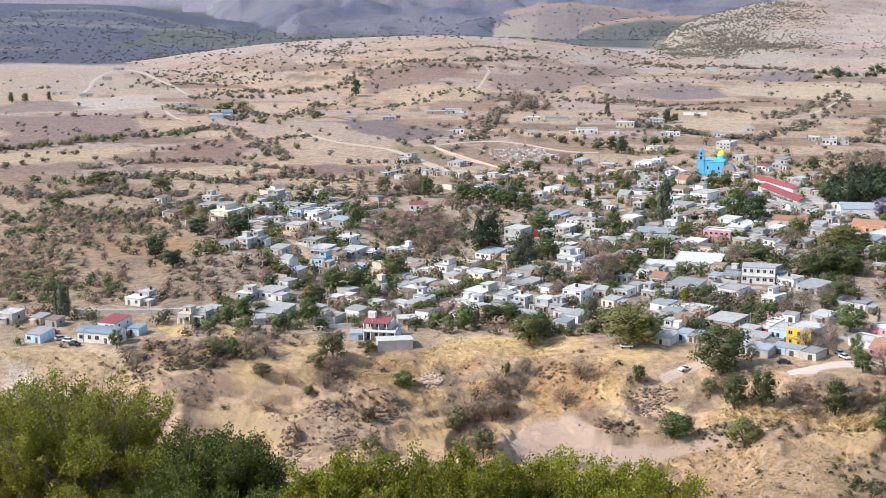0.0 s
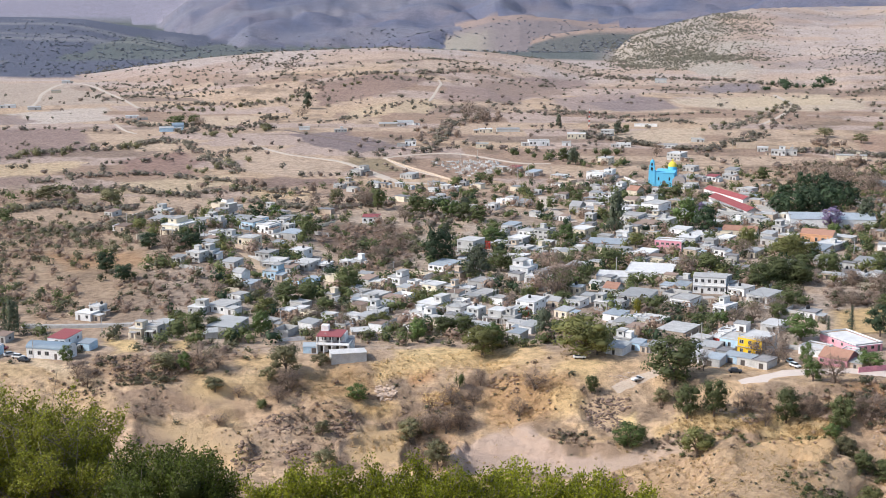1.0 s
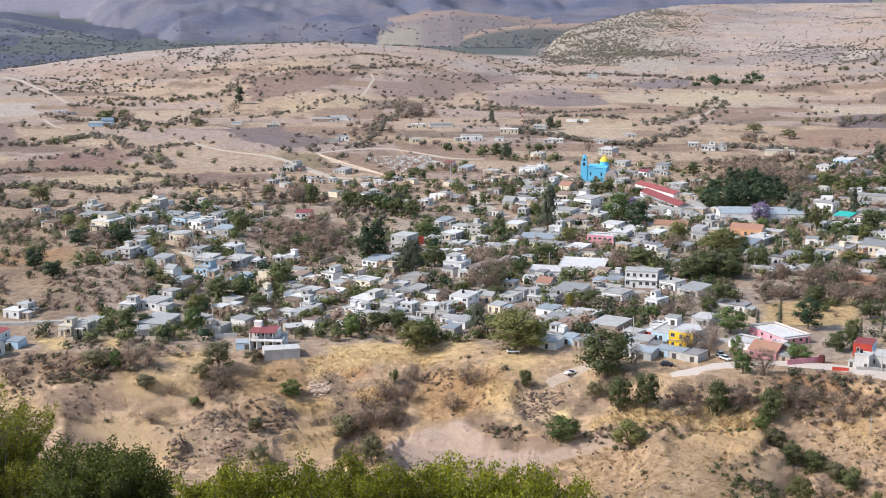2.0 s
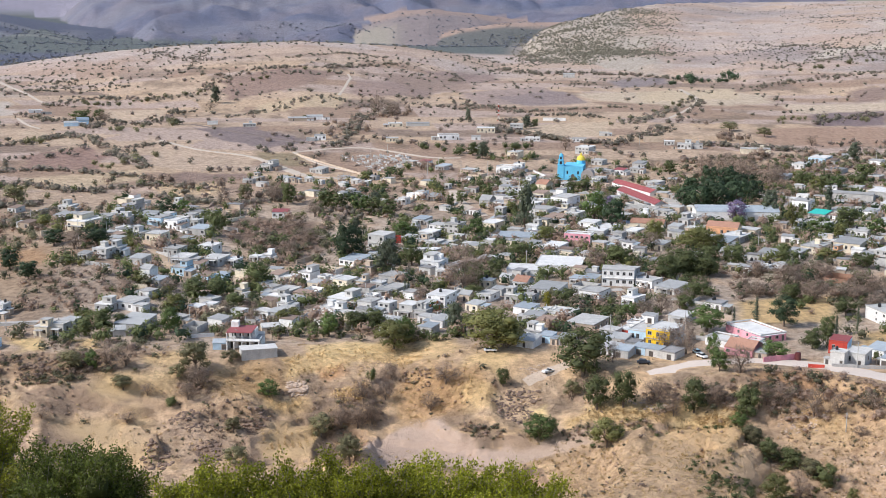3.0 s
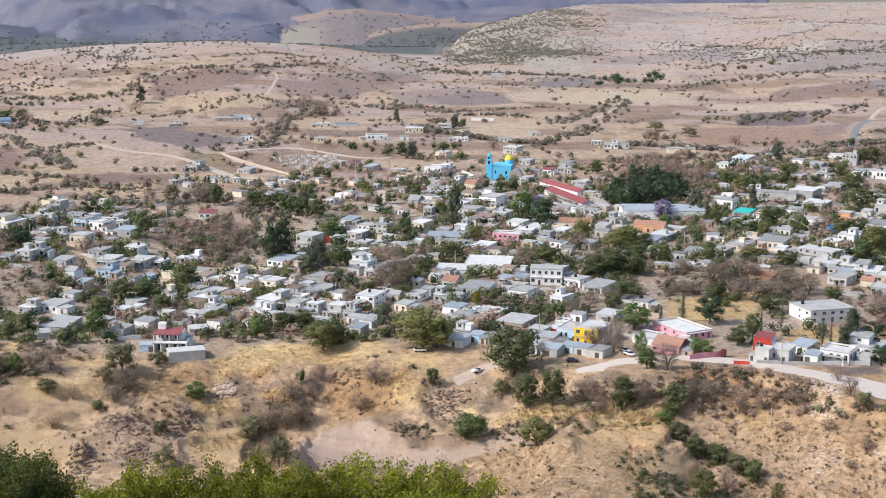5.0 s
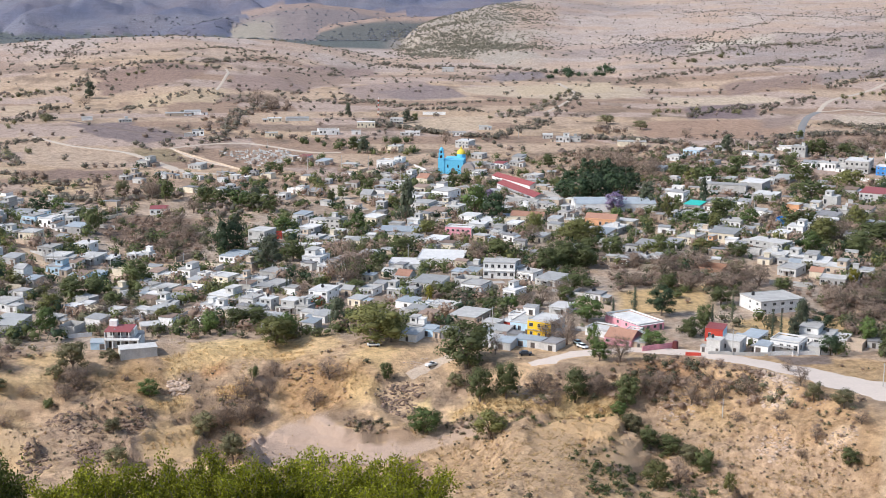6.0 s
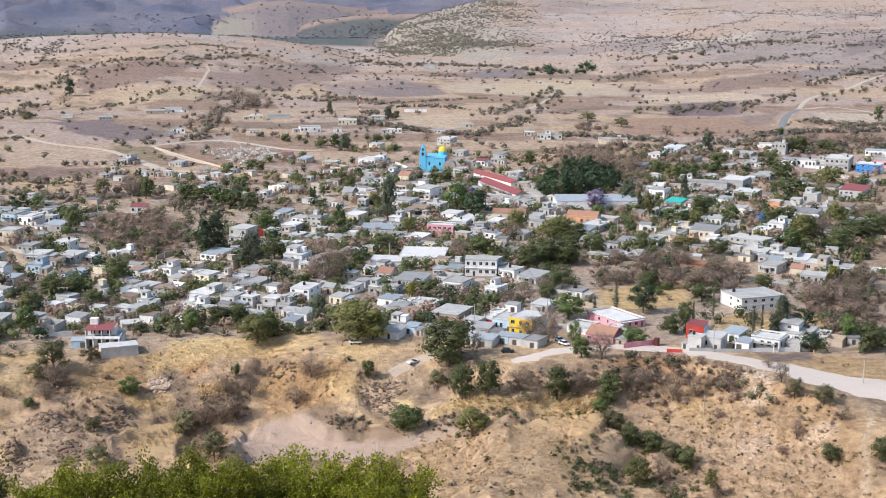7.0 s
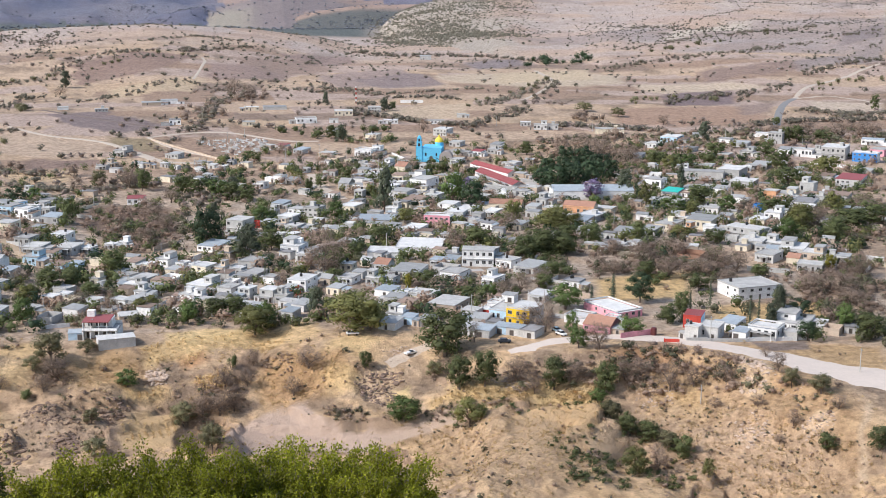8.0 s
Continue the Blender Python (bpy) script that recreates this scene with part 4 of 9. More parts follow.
def leaves(name, rgb, piece=0.2, **k):
    """Leaves that let some light through."""
    m = material(name, rgb, 0.7, vary=0.28, size=1.6, per_object=0.25, per_island=piece, **k)
    nodes, links = m.node_tree.nodes, m.node_tree.links
    shader, out = nodes["Principled BSDF"], nodes["Material Output"]
    glow, mix = nodes.new("ShaderNodeBsdfTranslucent"), nodes.new("ShaderNodeMixShader")
    links.new(shader.inputs["Base Color"].links[0].from_socket, glow.inputs["Color"])
    mix.inputs["Fac"].default_value = 0.45
    links.new(shader.outputs["BSDF"], mix.inputs[1])
    links.new(glow.outputs["BSDF"], mix.inputs[2])
    links.new(mix.outputs["Shader"], out.inputs["Surface"])
    return m


BARK = material("grey_brown_bark", (0.17, 0.13, 0.10), 0.95, vary=0.3, size=0.5)
LEAVES = {
    "green": leaves("deep_green_leaves", (0.135, 0.155, 0.060)), "bright": leaves("fresh_green_leaves", (0.135, 0.190, 0.058)),
    "olive": leaves("olive_leaves", (0.200, 0.200, 0.070)), "yellow": leaves("yellow_green_leaves", (0.30, 0.27, 0.04)),
    "bare": leaves("dry_grey_twigs", (0.32, 0.24, 0.185), 0.1), "dark": leaves("dark_needles", (0.120, 0.138, 0.088)),
    "violet": leaves("violet_blossom", (0.27, 0.21, 0.32)), "field": leaves("dusty_scrub_leaves", (0.215, 0.20, 0.105)),
    "lush": leaves("lush_dark_green_leaves", (0.058, 0.092, 0.044)), "wine": leaves("wine_red_blossom", (0.14, 0.025, 0.05)), "dry": leaves("dry_straw_leaves", (0.34, 0.25, 0.10)),
}
TREE_WORDS = {
    "green": "deep green broadleaf tree among houses", "bright": "fresh green broadleaf tree between houses", "olive": "olive-green spreading tree on dry ground", "yellow": "yellow-green narrow tree beside a house",
    "bare": "leafless grey-brown tree with dense twigs", "dark": "tall dark evergreen tree", "violet": "jacaranda tree with violet blossom", "field": "low dusty green field tree",
    "lush": "lush dark green shade tree in the village", "wine": "wine-red flowering shrub beside a house", "cypress": "narrow dark green pointed cypress", "shrub": "round green shrub on a dry slope", "dry": "straw-coloured dry maize clump",
}
TREES, STOCK = [], {}


def grow(kind, variant, fine):
    """One tree of unit height and width, its foot at the origin."""
    rng = np.random.default_rng(sum(map(ord, kind)) * 7 + variant)
    ob = new("cypress" if kind == "cypress" else "shrub" if kind in ("shrub", "wine", "dry") else "tree")
    s = Shape()
    if kind == "cypress":
        zs = np.linspace(0.08, 0.96, 12)
        centres = [(rng.normal(0, 0.03), rng.normal(0, 0.03), z) for z in zs]
        radii = [(0.46 * (1 - abs(z - 0.35) * 1.15) + 0.05,) * 2 + (0.07,) for z in zs]
        count, leaf = 900, 0.026
        s.tube((0, 0, -0.03), (0, 0, 0.6), 0.05, 0.02, 6)
    elif kind in ("shrub", "wine", "dry"):
        centres = [(rng.uniform(-0.26, 0.26), rng.uniform(-0.26, 0.26), rng.uniform(0.25, 0.62)) for _ in range(7)]
        radii = [(rng.uniform(0.16, 0.28),) * 2 + (rng.uniform(0.2, 0.34),) for _ in centres]
        count, leaf = 2200, 0.0225
        for k in range(5):
            a = k * 1.3 + rng.uniform(0, 1)
            s.tube((0, 0, -0.05), (0.25 * math.cos(a), 0.25 * math.sin(a), 0.5), 0.025, 0.008, 5)
    else:
        base = {"field": 0.30, "bare": 0.16, "dark": 0.12, "olive": 0.22}.get(kind, 0.2)
        n = 15 if kind != "dark" else 18
        centres, radii = [], []
        for k in range(n):
            z = base + (0.92 - base) * ((k + 0.5) / n) ** 0.85
            t = (z - base) / (1 - base)
            if kind == "dark":
                spread = 0.36 * (1 - t) ** 0.6 + 0.05
            elif kind == "field":
                spread = 0.40 * math.sin(math.pi * (0.25 + 0.6 * t))
            else:
                spread = 0.36 * math.sin(math.pi * (0.16 + 0.78 * t)) ** 0.7
            a = k * 2.4 + rng.uniform(-0.5, 0.5)
            q = spread * rng.uniform(0.45, 1.05)
            centres.append((q * math.cos(a), q * math.sin(a), z + rng.uniform(-0.04, 0.04)))
            rr = rng.uniform(0.13, 0.23)
            radii.append((rr, rr, rr * rng.uniform(0.55, 0.85)))
        count, leaf = (2400, 0.0235) if kind != "bare" else (2800, 0.014)
        s.tube((0, 0, -0.05), (0.015, 0.01, base + 0.12), 0.035, 0.024, 7)
        for k in range(6):
            q = Vector(centres[(k * 2 + 1) % n])
            mid = Vector((q.x * 0.45, q.y * 0.45, base + 0.1 + 0.4 * (q.z - base)))
            s.tube((0.01, 0.01, base), mid, 0.02, 0.013, 5, cap=False)
            s.tube(mid, q, 0.013, 0.005, 5, cap=False)
        if kind == "bare":
            for k in range(70):
                q = Vector(centres[k % n])
                e = q + Vector(rng.normal(size=3)) * 0.13 + Vector((0, 0, 0.05))
                s.tube(q * 0.8 + Vector((0, 0, base * 0.2)), e, 0.006, 0.002, 3, cap=False)
    part("trunk", s, [BARK], ob)
    count, leaf = (count, leaf) if fine else (count // 3, leaf * 1.6)
    v, f, soft = leaf_cloud(centres, radii, count, leaf, rng)
    key = {"cypress": "dark", "shrub": "green"}.get(kind, kind)
    cores = None if kind == "bare" else clumps(centres, radii, rng, 1, 0.2, 0.5)
    part("crown", quad_mesh("crown", v, f, [LEAVES[key]], cores, soft), None, ob)
    tagged(ob, TREE_WORDS[kind], "shrub" if kind in ("shrub", "wine", "dry") else "tree", kind + " trees")
    return ob


def tree(x, y, h, w, kind="green"):
    """A tree h high and w wide with its foot on the ground at x, y."""
    rnd = random.Random(int(x * 13 + y * 29))
    variant, fine = rnd.randrange(4), math.hypot(x, y) < 680
    m = pose(x, y, float(ground_z(x, y)) - 0.03 * h, 0, 0, rnd.uniform(0, 360)) @ Matrix.Diagonal((w, w, h, 1))
    TREES.append((x, y, w))
    key = (kind, variant, fine)
    if key not in STOCK:
        STOCK[key] = grow(kind, variant, fine)
        STOCK[key].matrix_basis = m
        STOCK[key].scale = (w, w, h)
        return
    ob = copy_thing(STOCK[key], Matrix())
    ob.matrix_basis = m


# ---- roads, scattered growth, small structures ----
ROADS = []


def road(name, surface, *line):
    """A track that follows the ground, a hand's breadth proud of it; line: x, y and width."""
    ROADS.append(line)
    pts = [Vector(p[:2]) for p in line]
    v, f, across = [], [], 5
    rows = []
    for k in range(len(pts) - 1):
        n = max(2, int((pts[k + 1] - pts[k]).length / 4))
        for i in range(n + (k == len(pts) - 2)):
            t = i / n
            p0, p3 = pts[max(k - 1, 0)], pts[min(k + 2, len(pts) - 1)]
            p1, p2 = pts[k], pts[k + 1]
            q = 0.5 * ((2 * p1) + (p2 - p0) * t + (2 * p0 - 5 * p1 + 4 * p2 - p3) * t * t + (3 * p1 - p0 - 3 * p2 + p3) * t ** 3)
            rows.append((q, line[k][2] + (line[k + 1][2] - line[k][2]) * t))
    for k, (q, w) in enumerate(rows):
        along = (rows[min(k + 1, len(rows) - 1)][0] - rows[max(k - 1, 0)][0]).normalized()
        side = Vector((along.y, -along.x))
        w *= 1 + 0.16 * math.sin(k * 1.7) * math.sin(k * 0.53)
        for j in range(across):
            e = q + side * w * (j / (across - 1) - 0.5)
            v.append((e.x, e.y, (0.16 if q.length < 900 else 0.3) - (0.45 if j in (0, across - 1) else 0)))
    v = np.array(v)
    v[:, 2] += ground_z(v[:, 0], v[:, 1])
    v = v.tolist()
    for k in range(len(rows) - 1):
        for j in range(across - 1):
            a = k * across + j
            f.append((a, a + 1, a + across + 1, a + across))
    me = bpy.data.meshes.new(name)
    me.from_pydata(v, [], f)
    me.materials.append(surface)
    me.polygons.foreach_set("use_smooth", [True] * len(f))
    words = {"dirt_track": "pale packed dirt track through dry fields", "country_road": "grey country road across the plain", "village_street": "dusty pale village street between houses",
             "valley_road": "broad pale dusty road above the gully", "footpath": "trodden earth footpath along a dry slope", "plaza": "paved grey square in front of the church"}
    return tagged(new(name, me), words[name], "road", kind="structure")


def clear_of_houses(x, y, margin):
    ok = np.ones(len(x), bool)
    for hx, hy, w, d, turn in HOUSES:
        near = np.flatnonzero(np.hypot(x - hx, y - hy) < w + d + margin)
        if len(near):
            c, s = math.cos(radians(turn)), math.sin(radians(turn))
            px, py = (x[near] - hx) * c + (y[near] - hy) * s, -(x[near] - hx) * s + (y[near] - hy) * c
            ok[near[(np.abs(px) < w / 2 + margin) & (py > -margin * 1.6) & (py < d + margin)]] = False
    return ok


def clear_of_roads(x, y):
    ok = np.ones(len(x), bool)
    for line in ROADS:
        for (ax, ay, aw), (bx, by, bw) in zip(line, line[1:]):
            dx, dy = bx - ax, by - ay
            t = np.clip(((x - ax) * dx + (y - ay) * dy) / (dx * dx + dy * dy), 0, 1)
            ok &= np.hypot(x - ax - t * dx, y - ay - t * dy) > max(aw, bw) * 0.5 + 0.3
    return ok


def spots(n, near, far, left, right, seed, chance):
    """n random places between two distances and two bearings from the lookout (in scaled metres), kept by chance(x, y, r, a)."""
    rng = np.random.default_rng(seed)
    a = rng.uniform(left, right, n)
    r = 1 / rng.uniform(1 / far, 1 / near, n)
    x, y = r * np.sin(np.radians(a)) * SCALE, r * np.cos(np.radians(a)) * SCALE
    keep = rng.uniform(size=n) < chance(x / SCALE, y / SCALE, r, a)
    return x[keep], y[keep], rng


def thicket(name, label, leaf_material, x, y, size, rng, sprays=14, squat=0.6, leaf=0.42, solid=True, dense=False, slim=0.7):
    """Many shrubs in one mesh; size: their heights in metres."""
    ok = clear_of_roads(x, y)
    x, y, size = x[ok], y[ok], size[ok]
    z = ground_z(x, y)
    n = len(x)
    who = np.repeat(np.arange(n), sprays)
    d = rng.normal(size=(n * sprays, 3))
    d /= np.linalg.norm(d, axis=1)[:, None]
    wide = (size / squat * rng.uniform(0.7, 1.3, n) * 0.5)[who]
    deep = rng.uniform(0.3, 1.1, n * sprays) ** 0.6
    pos = np.stack([x[who] + d[:, 0] * wide * deep, y[who] + d[:, 1] * wide * deep, z[who] + size[who] * (0.5 + 0.5 * d[:, 2] * deep)], -1)
    normal = d + rng.normal(size=d.shape) * 0.4
    normal[:, 2] += 0.35
    normal /= np.linalg.norm(normal, axis=1)[:, None]
    t = np.cross(normal, rng.normal(size=d.shape))
    t /= np.linalg.norm(t, axis=1)[:, None]
    b = np.cross(normal, t)
    s = (leaf * size[who] * rng.uniform(0.6, 1.3, n * sprays))[:, None]
    v = np.stack([pos - t * s, pos + b * s * slim + normal * s * 0.3, pos + t * s, pos - b * s * slim], 1).reshape(-1, 3)
    half = wide[::sprays]
    soft = d * 0.8 + normal * 0.45
    soft /= np.linalg.norm(soft, axis=1)[:, None]
    cores = clumps(np.stack([x, y, z + size * 0.45], -1), np.stack([half, half, size * 0.5], -1), rng, 1, 0.25, 0.45 if dense else 0.58) if solid else None
    me = quad_mesh(name, v, np.arange(len(v)).reshape(-1, 4)[:, ::-1], [leaf_material], cores, soft)
    return tagged(new(name, me), label, "shrubs", kind="stuff")


def wall(x1, y1, x2, y2, h, colour="white", label=""):
    """A free-standing block wall that steps along the ground."""
    n = max(1, int(math.hypot(x2 - x1, y2 - y1) / 6))
    b, turn, length = Shape(), math.degrees(math.atan2(y2 - y1, x2 - x1)), math.hypot(x2 - x1, y2 - y1)
    z = float(ground_z(x1, y1))
    ob = thing("garden_wall", x1, y1, z, turn, label or COLOUR_WORD.get(colour, colour) + " block wall along a dusty yard", "wall", "yard walls")
    for k in range(n):
        t = (k + 0.5) / n
        g = float(ground_z(x1 + (x2 - x1) * t, y1 + (y2 - y1) * t)) - z
        b.box(length * k / n, -0.1, g - 0.8, length * (k + 1) / n, 0.1, g + h, 0)
        b.box(length * k / n - 0.12, -0.16, g - 0.8, length * k / n + 0.12, 0.16, g + h + 0.15, 0)
    part("masonry", b, [WALL_MATERIALS[colour]], ob)
    return ob


POLE = material("grey_concrete_pole", (0.45, 0.43, 0.40), 0.9, vary=0.1)
STEEL = material("dull_steel", (0.30, 0.30, 0.31), 0.5, vary=0.1, metal=0.6)


def pole(x, y, h):
    """A utility pole with a cross-arm, insulators and a lamp."""
    ob = thing("utility_pole", x, y, float(ground_z(x, y)), random.Random(int(x)).uniform(0, 180), "grey concrete utility pole with a steel cross-arm", "pole", "utility poles")
    s = Shape()
    s.tube((0, 0, -0.5), (0, 0, h), 0.19, 0.12, 8)
    part("shaft", s, [POLE], ob)
    s = Shape()
    s.box(-0.9, -0.06, h - 0.6, 0.9, 0.06, h - 0.48)
    part("cross_arm", s, [STEEL], ob)
    for px in (-0.8, 0.0, 0.8):
        s = Shape()
        s.tube((px, 0, h - 0.48 if px else h), (px, 0, h - 0.3 if px else h + 0.2), 0.06, 0.05, 6)
        part("insulator", s, [DOOR], ob)


GLASS = material("tinted_car_glass", (0.03, 0.034, 0.04), 0.1, vary=0.05)
RUBBER = material("black_tyre", (0.02, 0.02, 0.02), 0.9, vary=0.1)
PAINT = {k: material(k + "_car_paint", c, 0.3, vary=0.04) for k, c in {"white": (0.75, 0.75, 0.74), "pale_blue": (0.42, 0.58, 0.66), "dark": (0.03, 0.035, 0.045), "maroon": (0.16, 0.035, 0.035), "silver": (0.42, 0.43, 0.44)}.items()}


def car(x, y, turn, colour, pickup=False):
    c, s_ = math.cos(radians(turn)), math.sin(radians(turn))
    z = float(ground_z(x, y)) + 0.22
    name = "pickup_truck" if pickup else "car"
    ob = thing(name, x, y, z, turn, colour.replace("_", " ") + (" pickup truck" if pickup else " car") + " parked on packed dirt", name.replace("_", " "), "parked vehicles")
    profile = [(-2.2, 0.3), (-2.25, 0.75), (-2.0, 0.9), (2.0, 0.86), (2.2, 0.7), (2.22, 0.3)]
    s = Shape()
    for a, b in zip(profile, profile[1:] + profile[:1]):
        s.face([(a[0], -0.85, a[1]), (b[0], -0.85, b[1]), (b[0], 0.85, b[1]), (a[0], 0.85, a[1])])
    s.face([(p[0], -0.85, p[1]) for p in profile[::-1]])
    s.face([(p[0], 0.85, p[1]) for p in profile])
    part("body", s, [PAINT[colour]], ob)
    back = -0.2 if pickup else -1.7
    s = Shape()
    low, top = [(back, -0.8), (1.15, -0.8), (1.15, 0.8), (back, 0.8)], [(back + 0.4, -0.65), (0.55, -0.65), (0.55, 0.65), (back + 0.4, 0.65)]
    for k in range(4):
        n = (k + 1) % 4
        s.face([(*low[k], 0.87), (*low[n], 0.87), (*top[n], 1.42), (*top[k], 1.42)])
    part("window_band", s, [GLASS], ob)
    s = Shape()
    s.slab([(*p, 1.47) for p in top], 0.06)
    part("roof", s, [PAINT[colour]], ob)
    for px in (-1.4, 1.4):
        for py in (-0.8, 0.8):
            s = Shape()
            s.tube((px, py - 0.1, 0.1), (px, py + 0.1, 0.1), 0.33, 0.33, 12)
            part("wheel", s, [RUBBER], ob)


# sun and shade are put into the sunlit and shady leaf colours
NEAR_LEAVES = {"sunlit": leaves("yellow_green_near_leaves", (0.235, 0.248, 0.014), 0.55), "fine": leaves("feathery_olive_leaves", (0.28, 0.285, 0.03), 0.45), "shady": leaves("shade_dark_near_leaves", (0.10, 0.125, 0.018), 0.5)}
TWIG = material("pale_grey_twigs", (0.19, 0.16, 0.13), 0.95, vary=0.25, size=0.4)


def near_bush(x, y, w, top, kind, shoots, per_shoot, leaf, twiggy, seed, label):
    """A large shrub close to the lookout: stems, twigs and shoots set with separate leaves; top: the height of its crown over the sea of the scene."""
    rng = np.random.default_rng(seed)
    z = float(ground_z(x, y))
    h = top - z
    ob = thing("bush", x, y, z, 0, label, "bush", "bushes below the lookout")
    s = Shape()
    u = rng.normal(size=(shoots, 3))
    u[:, 2] = np.abs(u[:, 2]) * 1.1 - 0.25
    u /= (np.abs(u) ** 2.6).sum(1)[:, None] ** (1 / 2.6)
    lobe = u[:70]
    near = np.argmin(((u[:, None] - lobe[None]) ** 2).sum(-1), 1)
    off = np.linalg.norm(u - lobe[near], axis=1)
    u = u + (lobe[near] - u) * 0.35
    lump = (1.06 - 0.9 * np.minimum(off, 0.32) + rng.normal(size=70)[near] * 0.06) * (1 + 0.15 * np.sin(u[:, 0] * 5 + seed) * np.cos(u[:, 1] * 6 + seed))
    depth = rng.uniform(0.62, 0.98, shoots) * lump * 0.94
    base = np.stack([u[:, 0] * w / 2, u[:, 1] * w / 2, h * 0.42 + u[:, 2] * h * 0.55], -1) * np.stack([depth, depth, np.ones(shoots)], -1)
    base[:, 2] = h * 0.38 + (base[:, 2] - h * 0.38) * depth
    up = {"fine": 0.15, "shady": 0.25}.get(kind, 0.65)
    way = u * 0.7 + rng.normal(size=(shoots, 3)) * 0.35 + np.array([0, 0, up])
    way /= np.linalg.norm(way, axis=1)[:, None]
    span = rng.uniform(0.5, 1.0, shoots) * (0.035 if kind != "sunlit" else 0.06) * w
    for k in range(9):
        a = 2 * math.pi * k / 9 + rng.uniform(-0.3, 0.3)
        q = Vector((math.cos(a) * w * 0.25, math.sin(a) * w * 0.25, h * rng.uniform(0.45, 0.7)))
        s.tube((math.cos(a) * 0.15, math.sin(a) * 0.15, -0.3), q, 0.010 * w, 0.005 * w, 6, cap=False)
    part("trunk", s, [BARK], ob)
    s = Shape()
    for k in range(shoots):
        p, q = Vector(base[k]), Vector(base[k] + way[k] * span[k])
        s.tube(p, q, 0.012, 0.005, 3, cap=False)
    for k in range(twiggy):
        p = Vector(base[rng.integers(shoots)]) * rng.uniform(0.75, 1.0)
        q = p + Vector(rng.normal(size=3)) * 0.075 * w
        s.tube(p, p.lerp(q, 0.5) + Vector((0, 0, 0.05)), 0.022, 0.014, 4, cap=False)
        s.tube(p.lerp(q, 0.5) + Vector((0, 0, 0.05)), q, 0.014, 0.006, 4, cap=False)
    part("branchwork", s, [TWIG], ob)["kind"] = "stuff"
    who = np.repeat(np.arange(shoots), per_shoot)
    if kind == "fine":
        # the lower half is mostly bare wood
        who = who[rng.uniform(size=len(who)) < np.clip((u[who, 2] + 0.3) / 0.5, 0.3, 1)]
    t = rng.uniform(0.05, 1.0, len(who))
    pos = base[who] + way[who] * (span[who] * t)[:, None] + rng.normal(size=(len(who), 3)) * leaf * 0.8
    d = way[who] * 0.5 + rng.normal(size=(len(who), 3)) * 0.8
    d /= np.linalg.norm(d, axis=1)[:, None]
    side = np.cross(d, rng.normal(size=d.shape))
    side /= np.linalg.norm(side, axis=1)[:, None]
    size = (leaf * rng.uniform(0.6, 1.3, len(who)))[:, None]
    n = np.cross(d, side)
    v = np.stack([pos, pos + d * size * 0.5 + side * size * 0.28 + n * size * 0.08, pos + d * size, pos + d * size * 0.5 - side * size * 0.28 + n * size * 0.08], 1).reshape(-1, 3)
    lobes = base[rng.integers(0, shoots, 140)] * 0.8
    cores = clumps(lobes, np.full((140, 3), (0.042 if kind == "fine" else 0.05) * w) * rng.uniform(0.7, 1.2, (140, 1)), rng, 1, 0.25, 1.0)
    crown = part("foliage", quad_mesh("foliage", v, np.arange(len(v)).reshape(-1, 4), [NEAR_LEAVES[kind]], cores), None, ob)
    crown["kind"] = "stuff"
    return ob


def brush(n, low, high, kind, leafless, *corners):
    """n bushes on a stretch of rough ground, some leafless."""
    cx, cy = np.array(corners).T
    rng = np.random.default_rng(int(abs(cx[0]) + cy[0]))
    x, y = rng.uniform(cx.min(), cx.max(), n * 6), rng.uniform(cy.min(), cy.max(), n * 6)
    ok = (inside(x, y, corners, 4.0) > rng.uniform(0.05, 0.9, len(x))) & clear_of_houses(x, y, 1.5)
    x, y = x[ok][:n], y[ok][:n]
    bare_ = rng.uniform(size=len(x)) < leafless
    tone = {"mix": SCRUB_GREEN, "gray": SCRUB_GREEN, "green": LEAVES["green"]}[kind]
    near = math.hypot(cx.mean(), cy.mean()) < 700
    for k, mat_, words in ((bare_, SCRUB_GREY, "dense grey-brown leafless brush on rough ground"), (~bare_, tone, "dense dusty green brush on rough ground")):
        if k.any():
            thicket("brush", words, mat_, x[k], y[k], rng.uniform(low, high, k.sum()), rng, (110 if mat_ is SCRUB_GREY else 56) if near else 22, 0.62, (0.088 if mat_ is SCRUB_GREY else 0.125) if near else 0.18, True, near, 0.4 if mat_ is SCRUB_GREY else 0.7)


def hedge(n, low, high, *line):
    """Bushes along the edge of a field or a dry bed."""
    pts = np.array(line, float)
    rng = np.random.default_rng(int(abs(pts[0, 0]) * 3 + pts[0, 1]))
    n = int(n * 2.4)
    t = rng.uniform(0, len(pts) - 1.001, n)
    i = t.astype(int)
    p = pts[i] + (pts[i + 1] - pts[i]) * (t - i)[:, None] + rng.normal(size=(n, 2)) * (np.hypot(*pts.mean(0)) * 0.004)
    ok = clear_of_houses(p[:, 0], p[:, 1], 2)
    x, y = p[ok].T
    half = rng.uniform(size=len(x)) < 0.65
    thicket("hedge", "haze-paled green bushes along a field edge", PLAIN_GREEN, x[half], y[half], rng.uniform(low, high, half.sum()), rng, 20, 0.65, 0.2)
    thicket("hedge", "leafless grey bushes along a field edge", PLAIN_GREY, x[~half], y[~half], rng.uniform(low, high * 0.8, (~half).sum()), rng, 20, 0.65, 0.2)


